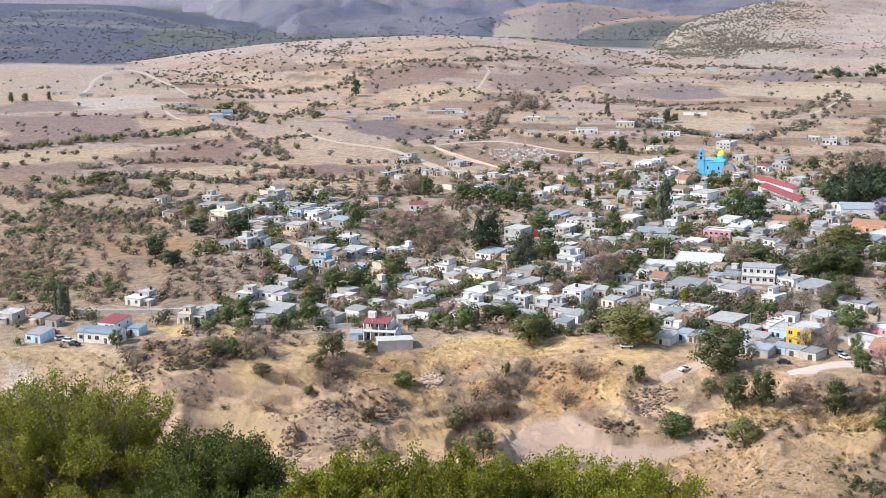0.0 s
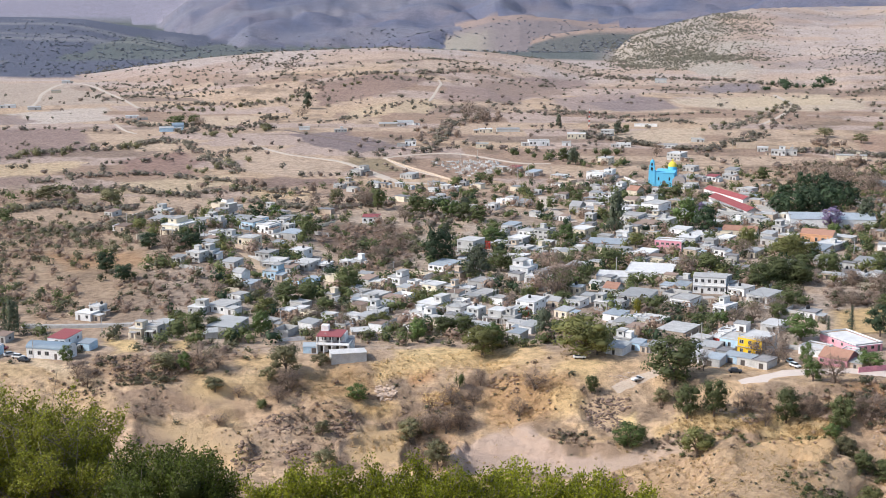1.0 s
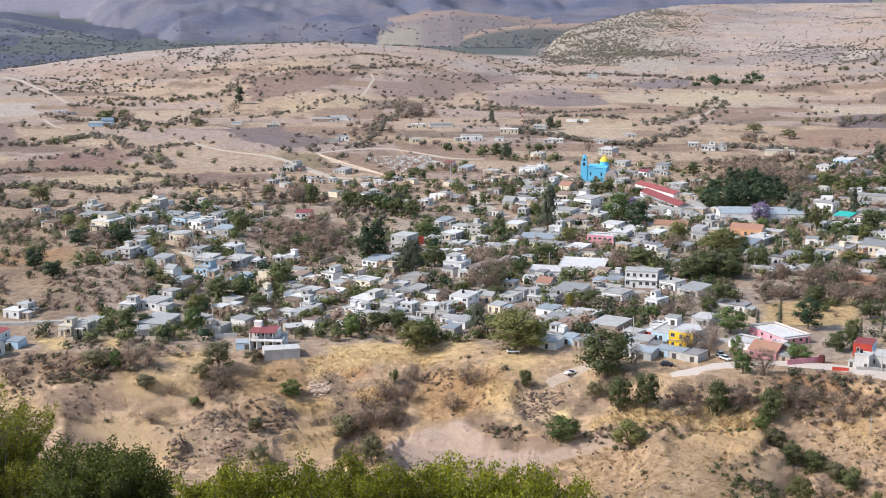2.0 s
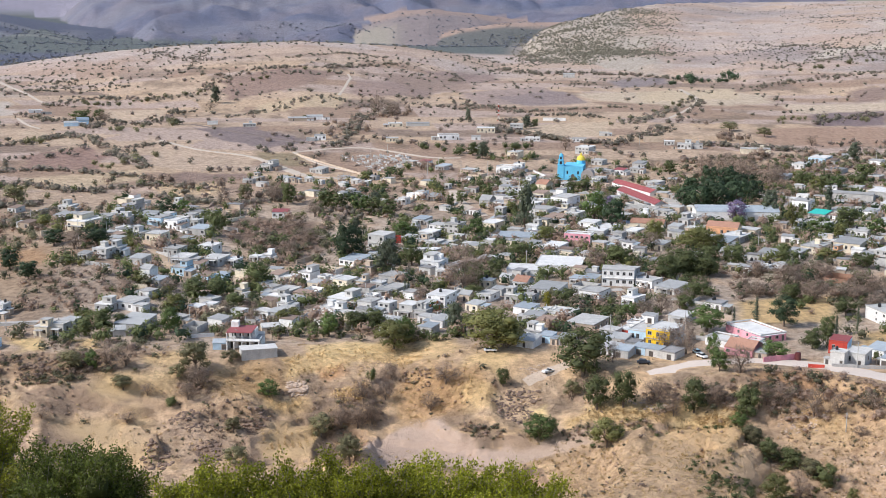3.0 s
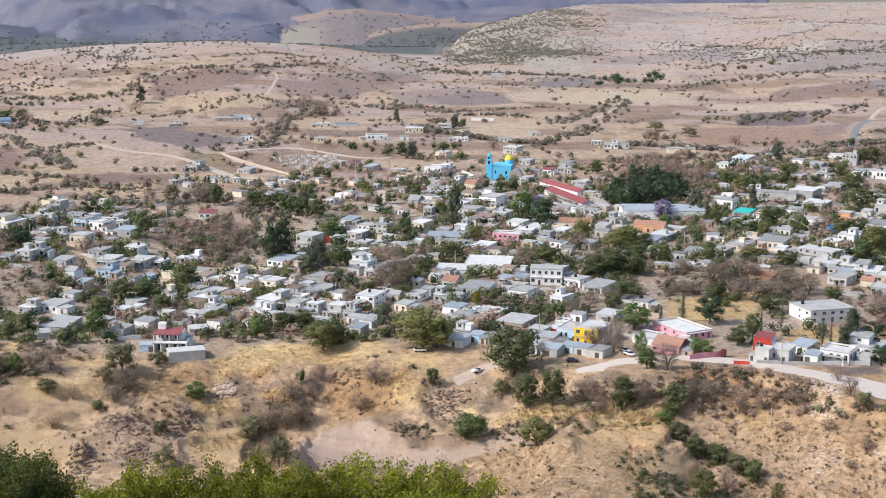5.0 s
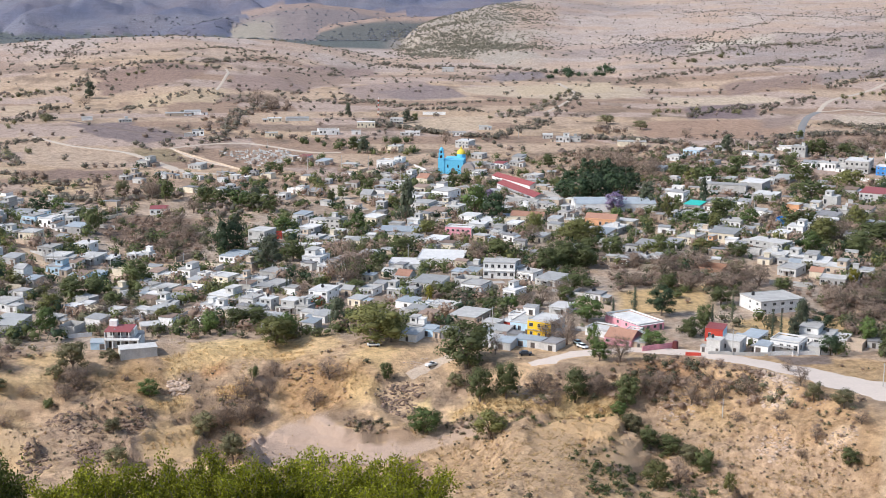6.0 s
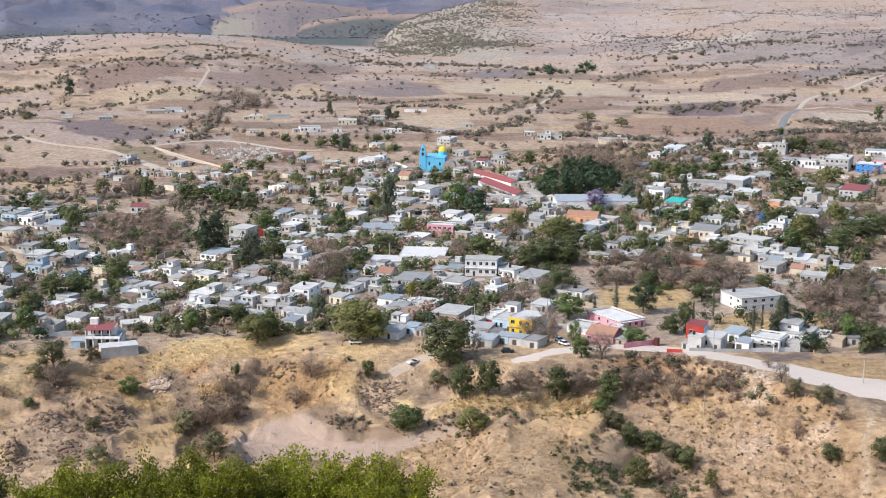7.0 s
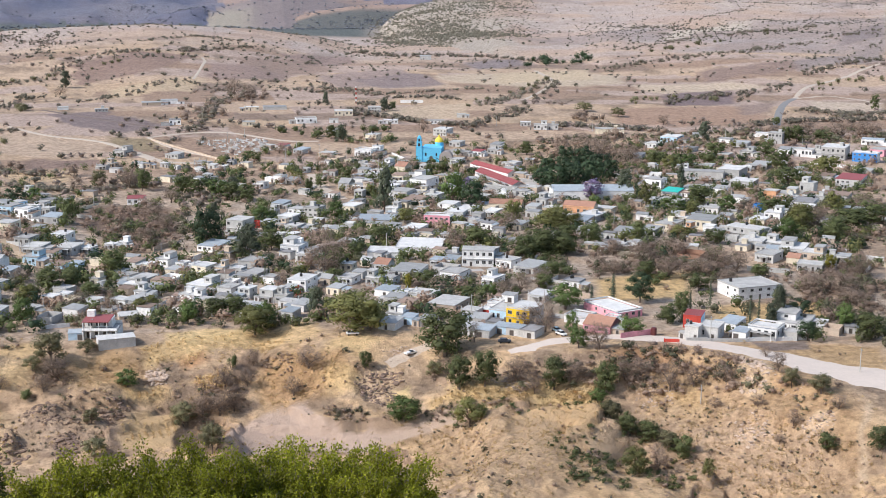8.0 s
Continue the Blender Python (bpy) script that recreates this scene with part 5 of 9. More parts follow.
def tree_row(kind, h, n, *line):
    """Far trees along a field's edge or a dry bed, too many and too small to tell apart."""
    pts = np.array(line, float)
    rng = np.random.default_rng(int(abs(pts[0, 0]) * 5 + pts[0, 1]))
    t = rng.uniform(0, len(pts) - 1.001, n)
    i = t.astype(int)
    p = pts[i] + (pts[i + 1] - pts[i]) * (t - i)[:, None] + rng.normal(size=(n, 2)) * 7
    ok = clear_of_houses(p[:, 0], p[:, 1], 2)
    x, y = p[ok].T
    words = {"bare": "leafless grey trees", "green": "deep green trees", "field": "dusty green trees", "lush": "dark green trees"}[kind]
    thicket("tree_line", words + " in a line across dry fields", LEAVES[kind], x, y, h * rng.uniform(0.6, 1.25, len(x)), rng, 80, 0.75, 0.11)


ROCKS = {"dark": material("dark_weathered_rock", (0.205, 0.145, 0.112), 0.95, vary=0.3, size=2, fine=0.2, per_island=0.3), "pale": material("pale_broken_rock", (0.47, 0.36, 0.28), 0.95, vary=0.2, size=2, fine=0.2, per_island=0.2)}


def scattered(n, corners, rng):
    """n places inside a stretch of ground."""
    cx, cy = np.array(corners).T
    x, y = rng.uniform(cx.min(), cx.max(), n * 7), rng.uniform(cy.min(), cy.max(), n * 7)
    ok = inside(x, y, corners, 1.5) > rng.uniform(0.1, 0.9, len(x))
    return x[ok][:n], y[ok][:n]


def outcrop(n, low, high, tone, *corners):
    """Broken rock lying half in the ground."""
    rng = np.random.default_rng(int(abs(corners[0][0]) * 7 + corners[0][1]))
    x, y = scattered(n, corners, rng)
    size = (0.72 if tone == "dark" else 0.62) * rng.uniform(low, high, len(x)) ** 1.5
    radii = np.stack([size, size * rng.uniform(0.6, 1.2, len(x)), size * rng.uniform(0.3, 0.7, len(x))], -1)
    v, f, _ = clumps(np.stack([x, y, ground_z(x, y)], -1), radii, rng, 1, 0.22, 1.0)
    me = bpy.data.meshes.new("rocks")
    me.from_pydata(v.tolist(), [], f.tolist())
    me.materials.append(ROCKS[tone])
    tagged(new("rocks", me), "dark broken rocks in an eroded bank" if tone == "dark" else "pale broken rocks on an eroded slope", "rocks", kind="stuff")


def tussocks(n, low, high, *corners):
    """Dry grass in tufts."""
    rng = np.random.default_rng(int(abs(corners[0][0]) * 9 + corners[0][1]))
    x, y = scattered(n, corners, rng)
    thicket("dry_grass", "tufts of straw-coloured dry grass on slopes", STRAW, x, y, rng.uniform(low, high, len(x)), rng, 8, 0.5, 0.3, False)


def stubble(turn, *corners):
    """Dry maize stalks standing in rows."""
    rng = np.random.default_rng(int(abs(corners[0][0]) * 11 + corners[0][1]))
    cx, cy = np.array(corners).T
    u, v = np.meshgrid(np.arange(-40, 40, 2.3), np.arange(-40, 40, 0.7))
    u, v = u.ravel() + 0.5 * np.sin(v.ravel() / 6), v.ravel()
    a = math.radians(turn)
    x, y = cx.mean() + u * math.cos(a) - v * math.sin(a), cy.mean() + u * math.sin(a) + v * math.cos(a)
    ok = (inside(x, y, corners, 1.0) > 0.5) & (rng.uniform(size=len(x)) < 0.8)
    x, y = x[ok] + rng.normal(size=ok.sum()) * 0.2, y[ok] + rng.normal(size=ok.sum()) * 0.2
    thicket("maize_stubble", "rows of dry pale maize stalks in a field", STRAW, x, y, rng.uniform(0.4, 0.9, len(x)), rng, 8, 0.8, 0.3, False)

# ---- roads and tracks: (x, y, width) along the middle ----
road("dirt_track", DIRT, (-112.6, 1088.0, 5), (-79.1, 1032.6, 5), (-38.9, 993.4, 6), (-15.2, 934.8, 9), (2.2, 891.8, 10), (31.6, 878.6, 8))
road("dirt_track", DIRT, (-8.0, 1014.3, 4), (12.3, 950.5, 4), (39.7, 897.1, 5))
road("dirt_track", DIRT, (-8.0, 1014.3, 4), (19.7, 1031.2, 5), (49.7, 1028.6, 5), (88.0, 977.0, 5), (111.4, 967.9, 5))
road("country_road", DARK_EARTH, (-97.0, 1205.7, 5), (-39.0, 1116.7, 5), (20.0, 1047.0, 5))
road("dirt_track", DIRT, (-383.5, 1439.8, 5), (-403.0, 1558.9, 5), (-430.6, 1695.0, 6), (-439.4, 1826.6, 6))
road("dirt_track", DIRT, (-440.3, 1879.1, 7), (-381.2, 1765.2, 8), (-291.5, 1520.9, 5), (-264.3, 1455.7, 5))
road("dirt_track", DIRT, (-261.6, 1283.1, 4), (-238.4, 1212.8, 4), (-222.2, 1179.4, 4))
road("dirt_track", DIRT, (-44.1, 728.8, 3), (-25.8, 729.4, 3), (-1.2, 733.7, 3))
road("village_street", STREET, (-69.2, 609.5, 6), (-61.1, 592.0, 8), (-52.6, 558.2, 6))
road("village_street", DIRT, (90.0, 823.2, 9), (89.7, 774.8, 10), (96.6, 727.0, 9))
road("village_street", PAVED, (-139.8, 500.9, 8), (-96.7, 499.2, 7), (-88.2, 502.2, 6))
road("village_street", PAVED, (-49.1, 514.3, 5), (-32.4, 528.2, 5), (-14.7, 540.6, 6), (1.4, 550.7, 6), (11.0, 562.8, 6))
road("village_street", PAVED, (-43.0, 627.9, 6), (-23.5, 590.9, 6), (-9.3, 564.4, 6))
road("village_street", PAVED, (101.3, 533.3, 5), (116.6, 541.8, 6), (130.8, 543.3, 6))
road("dirt_track", TRAIL, (71.8, 431.5, 5), (79.0, 435.7, 6), (88.0, 438.8, 6))
road("dirt_track", DIRT, (36.6, 1453.0, 4), (53.3, 1594.8, 4), (53.6, 1664.8, 4))
road("plaza", PAVED, (152.5, 887.5, 14), (163.6, 857.6, 14))
road("village_street", PAVED, (222.5, 655.8, 8), (228.4, 619.6, 8), (234.7, 607.0, 8))
road("village_street", PAVED, (211.2, 785.6, 8), (210.4, 751.1, 9), (211.1, 712.5, 8))
road("valley_road", ROADDUST, (111.3, 423.3, 4), (119.7, 425.7, 9), (128.8, 429.8, 11), (143.9, 430.2, 11), (152.1, 430.4, 13), (169.4, 421.9, 15), (183.8, 407.8, 18), (197.0, 393.2, 23), (206.2, 380.4, 29), (217.5, 369.5, 34), (232, 356, 36), (248, 343, 36))
road("country_road", ASPHALT, (595.6, 1210.0, 8), (563.7, 1163.9, 8), (522.9, 1089.3, 8), (480.6, 1004.8, 8))
road("dirt_track", DIRT, (595.6, 1210.0, 6), (640.3, 1219.2, 6), (650.4, 1143.1, 5))
road("dirt_track", DIRT, (595.6, 1210.0, 6), (682.2, 1337.7, 6), (839.0, 1480.0, 6))
road("dirt_track", DIRT, (1061.9, 2530.0, 6), (1046.1, 2389.6, 6))
road("dirt_track", DIRT, (331.3, 1228.5, 5), (380.0, 1333.2, 5), (426.6, 1452.5, 6), (454.5, 1622.6, 7))

# ---- houses: front middle (x, y), width, depth, height, turn ----

# lower left
house(-160.1, 481.9, 7.1, 8.3, 3.7, -17, "grey", "slab", 1)
house(-148.3, 480.6, 4.8, 6.0, 2.6, -22, "tan", "sheet", 1)
house(-141.8, 477.4, 4.8, 5.4, 2.6, -19, "grey", "sheet", 1)
house(-142.2, 456.9, 6.0, 8.6, 2.9, -19, "sky", "sheet", 1)
house(-119.7, 456.1, 15.4, 6.5, 3.5, -15, "white", "vault", 1, True)
house(-118.6, 465.1, 7.2, 10.4, 4.8, -21, "white", "red_sheet", 2)
house(-109.6, 466.2, 4.8, 5.4, 2.6, -20, "sky", "blue_sheet", 0)
house(-118.7, 506.6, 7.1, 6.2, 2.9, -26, "white", "slab", 1)
house(-115.3, 511.1, 4.8, 4.8, 4.1, -25, "grey", "slab", 1)
house(-94.1, 480.0, 5.3, 4.6, 3.6, -25, "white", "slab", 1)
house(-88.4, 480.6, 5.1, 5.1, 4, -22, "grey", "slab", 1)
house(-86.4, 489.3, 4.8, 5.4, 2.6, -24, "white", "sheet", 1)
house(-76.6, 508.1, 6.4, 5.6, 2.6, -24, "grey", "slab", 1)
house(-69.1, 510.7, 8.6, 11.0, 2.7, -28, "white", "slab", 1)
house(-64.4, 483.5, 10.3, 13.4, 2.6, -21, "grey", "sheet", 1)
house(-66.1, 477.1, 4.1, 5.2, 2.3, 8, "grey", "sheet", 0)
house(-30.0, 460.9, 5.2, 4.3, 2.4, -1, "sky", "blue_sheet", 0)
house(-16.3, 452.6, 12.2, 6.0, 2.3, 10, "grey", "slab", 0)
house(-20.9, 491.6, 4.8, 5.4, 2.6, -31, "grey", "slab", 1)
house(-12.8, 482.4, 7.1, 6.9, 2.3, 7, "tan", "slab", 0)
house(-42.2, 483.2, 6.0, 8.1, 2.6, -26, "grey", "open", 0)

# upper left cluster
house(-108.4, 649.8, 10.1, 14.2, 4.5, -28, "white", "slab", 1)
house(-130.8, 748.8, 7.9, 8.6, 2.6, -26, "grey", "slab", 1)
house(-125.0, 705.0, 9.5, 9.7, 2.6, -26, "grey", "sheet", 1)
house(-100.8, 678.7, 7.9, 9.4, 3.2, -24, "white", "slab", 1)
house(-96.1, 688.0, 6.8, 9.5, 3.6, -30, "grey", "slab", 1)
house(-158.5, 748.4, 5.6, 7.9, 2.6, -28, "grey", "sheet", 1)
house(-140.1, 686.9, 6.6, 7.2, 2.6, -30, "tan", "sheet", 0)
house(-99.2, 738.7, 8.0, 9.0, 3.2, -29, "grey", "dark_slab", 1)
house(-87.9, 581.7, 7.1, 7.1, 4, -28, "grey", "slab", 2)
house(-94.7, 580.4, 4.8, 4.8, 2.6, -24, "grey", "sheet", 1)
house(-82.3, 588.4, 4.8, 6.6, 3.1, -22, "white", "slab", 1)
house(-96.7, 750.1, 7.1, 10.5, 2.9, -30, "grey", "slab", 1)
house(-93.7, 765.8, 6.5, 8.2, 2.6, -29, "white", "slab", 1)
house(-83.1, 704.2, 9.2, 10.8, 2.7, -24, "grey", "sheet", 1)
house(-75.5, 684.9, 8.0, 9.2, 4.1, -32, "sky", "slab", 1)
house(-67.2, 680.3, 7.9, 11.0, 4.4, -28, "white", "parapet", 1)
house(-74.5, 716.2, 5.8, 7.7, 2.8, -34, "sky", "slab", 1)
house(-53.7, 669.5, 9.5, 9.6, 3.2, -29, "grey", "blue_sheet", 1)
house(-70.1, 625.2, 7.7, 9.4, 4.3, -23, "white", "slab", 1)
house(-78.3, 629.0, 5.7, 6.6, 2.7, -26, "grey", "slab", 1)
house(-60.4, 604.7, 7.2, 8.7, 2.6, -27, "grey", "slab", 1)
house(-46.3, 622.7, 7.2, 9.5, 3.5, -24, "white", "slab", 1)
house(-57.3, 638.9, 4.8, 5.4, 2.6, -28, "tan", "sheet", 0)
house(-57.0, 696.3, 4.8, 5.4, 3.6, -32, "grey", "slab", 1)
house(-51.8, 740.3, 6.0, 7.3, 2.6, -29, "grey", "sheet", 0)
house(-86.4, 638.9, 5.2, 6.2, 2.6, -30, "white", "slab", 1)
house(-90.4, 623.9, 4.8, 5.8, 2.6, -27, "grey", "slab", 0)
house(-61.9, 718.5, 5.7, 7.0, 2.8, -24, "white", "slab", 1)
house(-72.3, 575.3, 6.7, 7.7, 2.6, -26, "grey", "sheet", 1)
house(-66.4, 557.2, 5.2, 6.3, 3.4, -28, "white", "gable", 0)
house(-61.2, 545.5, 4.8, 6.8, 2.6, -29, "grey", "blue_sheet", 0)
house(-55.2, 588.1, 8.4, 10.9, 2.6, -20, "grey", "slab", 1)
house(-53.9, 569.4, 6.8, 7.5, 3.2, -25, "sky", "slab", 1)
house(-48.0, 583.9, 5.2, 7.2, 2.6, -28, "grey", "sheet", 1)
house(-42.8, 597.2, 8.6, 12.0, 2.6, -24, "white", "slab", 1)
house(-33.2, 602.0, 4.8, 6.3, 2.6, -26, "grey", "slab", 1)
house(-23.8, 611.9, 4.8, 4.6, 2.6, -35, "grey", "slab", 1)
house(-18.2, 613.9, 4.8, 4.8, 2.9, -32, "white", "slab", 1)
house(-36.9, 567.0, 4.8, 5.4, 2.6, -31, "sky", "blue_sheet", 0)
house(-43.2, 561.9, 5.2, 6.8, 2.6, -26, "sky", "sheet", 0)
house(-11.2, 537.7, 7.7, 10.6, 3, -34, "white", "slab", 1)
house(0.0, 540.0, 7.5, 9.1, 2.6, -33, "white", "open", 0)
house(-9.5, 517.5, 4.8, 6.2, 2.7, -29, "white", "slab", 1)
house(-1.1, 573.3, 6.3, 7.5, 3.2, -35, "white", "slab", 1)
house(-14.2, 572.3, 5.6, 7.9, 2.6, -35, "grey", "sheet", 0)
house(-18.8, 554.2, 4.8, 5.4, 2.6, -39, "grey", "sheet", 0)
house(-7.3, 566.9, 4.8, 5.6, 2.6, -34, "white", "slab", 0)
house(-13.5, 730.0, 9.3, 8.0, 3.4, -4, "white", "red_sheet", 1, True)

# fields
house(-26.9, 921.1, 8.6, 10.1, 3.9, -36, "white", "slab", 1)
house(8.0, 905.0, 7.6, 7.9, 3.1, -35, "grey", "sheet", 1)
house(22.9, 869.7, 5.7, 6.2, 2.6, -38, "white", "slab", 0)
house(-6.1, 1230.9, 16.4, 7.7, 2.4, 3, "white", "sheet", 0)
house(9.8, 1242.0, 14.5, 7.7, 3.2, 3, "white", "sheet", 0)
house(-47.1, 1182.5, 10.9, 6.9, 2.3, 2, "white", "slab", 1)
house(-79.9, 1204.5, 9.1, 6.9, 2.3, 4, "white", "slab", 0)
house(-199.9, 1198.9, 12.2, 8.6, 3.1, 9, "sky", "sheet", 0)
house(-191.9, 1211.2, 10.2, 10.3, 3.6, 9, "sky", "vault", 0)
house(12.2, 1083.2, 9.0, 6.9, 4.1, -1, "white", "slab", 1)
house(4.9, 1079.6, 7.2, 6.9, 2.3, -0, "grey", "open", 0)
house(-259.3, 1355.7, 12.6, 6.9, 2.3, 11, "white", "slab", 0)
house(-245.3, 1334.1, 10.2, 6.9, 2.3, 10, "grey", "sheet", 0)
house(-377.7, 1445.4, 13.7, 6.9, 3.2, 15, "grey", "sheet", 0)
house(-409.9, 1471.3, 11.4, 6.9, 3.2, 16, "white", "slab", 0)
house(-414.9, 1693.3, 11.6, 6.9, 3.0, 14, "white", "slab", 0)
house(-440.4, 1853.3, 11.1, 8.6, 3.2, 13, "white", "sheet", 0)
house(78.3, 1172.5, 11.8, 7.7, 3.0, 1, "white", "slab", 1)
house(98.1, 1176.2, 19.8, 7.7, 2.5, 0, "grey", "sheet", 0)
house(68.2, 1064.3, 9.8, 6.9, 3.2, -4, "white", "slab", 1)
house(114.1, 1072.3, 16.4, 7.7, 4.1, 4, "white", "parapet", 1)
house(149.2, 1115.5, 15.0, 7.7, 4.3, -8, "cream", "slab", 1)
house(178.5, 1140.6, 10.6, 6.9, 4.4, -14, "white", "slab", 2)
house(178.8, 1058.8, 11.6, 6.9, 2.7, -10, "white", "slab", 1)
house(225.4, 1218.7, 20.7, 4.3, 2.3, -10, "white", "open", 0)
house(147.5, 959.1, 8.0, 11.8, 4.5, -30, "cream", "slab", 2)
house(201.6, 976.8, 10.3, 14.3, 4.7, -33, "white", "slab", 2)
house(272.3, 1045.6, 15.3, 10.3, 3.7, -15, "tan", "open", 0)
house(279.3, 1023.0, 8.0, 6.9, 3.2, -15, "white", "slab", 1)
house(284.4, 998.5, 10.4, 6.9, 4.0, -16, "white", "slab", 1)
house(294.4, 998.5, 7.8, 6.9, 3.5, -16, "grey", "slab", 1)
house(349.8, 1792.5, 15.2, 10.3, 4.6, -11, "white", "sheet", 0)
house(243.9, 1094.7, 7.5, 6.9, 2.4, -13, "grey", "slab", 0)
house(126.8, 1008.3, 8.5, 6.9, 3.0, -7, "grey", "slab", 0)
house(135.4, 1071.0, 7.2, 6.9, 2.8, -7, "white", "slab", 0)
house(214.7, 1051.2, 10.7, 7.7, 2.7, -12, "white", "slab", 1)

# centre, far rows
house(72.4, 934.5, 4.8, 7.1, 3.2, -40, "white", "slab", 1)
house(80.2, 931.6, 7.1, 8.7, 3.2, -36, "white", "red_sheet", 1)
house(90.7, 912.4, 7.3, 10.1, 2.7, -41, "grey", "blue_sheet", 1)
house(131.7, 891.2, 12.0, 11.4, 4.6, -33, "white", "parapet", 1)
house(142.0, 899.0, 5.8, 6.3, 5.4, -31, "white", "slab", 2)
house(107.5, 862.2, 7.7, 11.4, 4.1, -36, "tan", "open", 0)
house(106.4, 891.6, 9.2, 9.4, 3.1, -36, "tan", "slab", 0)
house(66.4, 789.2, 5.3, 7.1, 4.7, -35, "white", "slab", 1)
house(73.4, 785.1, 6.4, 7.1, 3, -33, "grey", "sheet", 1)
house(55.0, 772.3, 4.8, 5.4, 3.6, -37, "white", "slab", 1)
house(101.3, 760.8, 6.5, 9.2, 3.6, -32, "grey", "gable", 0)
house(59.0, 706.5, 7.2, 8.6, 2.7, -37, "grey", "blue_sheet", 1)
house(65.9, 683.3, 7.5, 8.6, 3.5, -34, "white", "slab", 1)
house(73.4, 678.1, 7.9, 9.2, 4.7, -34, "grey", "slab", 2)
house(58.9, 659.2, 8.0, 9.4, 4.3, -31, "grey", "slab", 2)
house(59.8, 641.0, 7.1, 7.9, 3, -34, "white", "slab", 1)
house(68.9, 644.4, 4.9, 5.1, 2.6, -39, "cream", "slab", 1)
house(33.0, 637.6, 8.8, 11.4, 7.4, -33, "white", "slab", 2)
# red awning beside the arched house, built as a small open shed
house(44.8, 654.9, 2.8, 4.3, 3.1, -4, "red", "open", 0)
house(30.0, 611.4, 3.7, 5.2, 3.7, -11, "white", "slab", 0)
house(48.9, 654.6, 5.8, 7.6, 2.6, -31, "cream", "sheet", 0)
house(53.8, 686.2, 4.8, 5.8, 2.6, -32, "grey", "slab", 0)
house(92.8, 684.9, 8.8, 11.4, 3.6, -36, "cream", "slab", 1)
house(102.3, 651.2, 18.0, 11.2, 2.3, -17, "grey", "blue_sheet", 0)
house(114.2, 674.7, 6.3, 7.3, 3.5, -30, "grey", "slab", 1)
house(104.3, 723.6, 4.9, 6.0, 5, -31, "grey", "slab", 2)
house(78.6, 631.7, 6.2, 7.7, 2.6, -34, "cream", "sheet", 0)
house(68.8, 590.4, 6.8, 10.1, 2.6, -40, "tan", "sheet", 0)
house(79.6, 598.6, 7.5, 8.4, 2.6, -33, "grey", "sheet", 0)
house(18.8, 602.2, 10.0, 12.0, 2.6, -34, "white", "blue_sheet", 1)
house(54.1, 587.9, 8.9, 10.3, 4.3, -31, "white", "slab", 1)
house(57.8, 575.5, 4.8, 5.4, 3, -36, "white", "slab", 1)
house(110.3, 580.5, 20.1, 22.0, 2.6, -17, "white", "pale_slab", 0, True)
house(93.5, 575.2, 13.4, 13.0, 2.3, -15, "white", "pale_slab", 0, True)

# lower centre
house(13.8, 553.2, 7.2, 7.7, 4.1, -38, "white", "slab", 2)
house(21.5, 553.3, 4.8, 4.8, 3.4, -37, "tan", "slab", 1)
house(28.0, 557.7, 5.2, 6.5, 2.6, -37, "grey", "open", 0)
house(33.9, 566.0, 8.2, 10.1, 2.6, -36, "white", "slab", 0)
house(11.8, 523.0, 9.1, 10.4, 3.2, -36, "grey", "slab", 1)
house(6.9, 510.6, 4.8, 5.4, 2.6, -33, "white", "slab", 0)
house(22.1, 514.6, 6.3, 7.9, 3.6, -33, "white", "slab", 1)
house(29.2, 507.6, 5.2, 5.4, 4.9, -37, "white", "slab", 2)
house(26.1, 506.3, 4.8, 4.8, 2.6, -37, "white", "blue_sheet", 0)
house(37.4, 503.7, 5.8, 6.8, 4.8, -34, "white", "slab", 2)
house(42.5, 500.2, 5.3, 5.2, 3.3, -33, "white", "slab", 1)
house(33.4, 542.3, 7.5, 10.3, 2.6, -35, "grey", "slab", 1)
house(40.6, 534.6, 4.8, 5.4, 2.6, -32, "white", "slab", 0)
house(50.4, 519.5, 8.0, 11.5, 4.5, -30, "white", "slab", 2)
house(46.0, 515.4, 4.8, 5.4, 2.6, -39, "red", "sheet", 0)
house(43.6, 492.6, 6.0, 5.8, 2.6, -33, "white", "slab", 1)
house(47.4, 487.2, 5.6, 7.9, 2.6, -38, "white", "sheet", 0)
house(42.6, 477.1, 4.8, 6.3, 2.6, -34, "grey", "blue_sheet", 0)
house(63.4, 511.0, 5.7, 6.5, 2.7, -41, "cream", "sheet", 1)
house(62.7, 528.7, 4.8, 5.4, 2.6, -35, "tan", "gable", 0)
house(70.4, 528.0, 6.3, 8.3, 2.6, -34, "white", "slab", 1)
house(80.6, 521.9, 5.7, 5.7, 3.7, -32, "grey", "slab", 1)
house(87.1, 524.6, 5.2, 7.6, 2.6, -33, "white", "slab", 1)
house(88.8, 551.1, 6.4, 7.7, 2.6, -34, "white", "tile", 1)
house(74.3, 551.9, 5.4, 5.7, 3.1, -28, "white", "slab", 1)
house(83.5, 559.6, 4.8, 5.4, 2.6, -35, "white", "gable", 0)
house(76.9, 537.5, 4.8, 5.4, 2.6, -33, "grey", "sheet", 0)
house(82.0, 504.1, 7.5, 7.7, 2.6, -39, "white", "blue_sheet", 0)
house(83.5, 489.7, 7.0, 6.1, 3, -33, "white", "sheet", 1)
house(90.8, 499.6, 4.8, 4.9, 2.6, -36, "cream", "slab", 1)
house(79.8, 466.0, 6.2, 6.6, 2.9, -33, "white", "slab", 1)
house(75.5, 455.7, 6.4, 7.7, 2.6, -33, "white", "sheet", 0)
house(83.6, 461.3, 4.8, 5.4, 2.6, -33, "sky", "blue_sheet", 0)
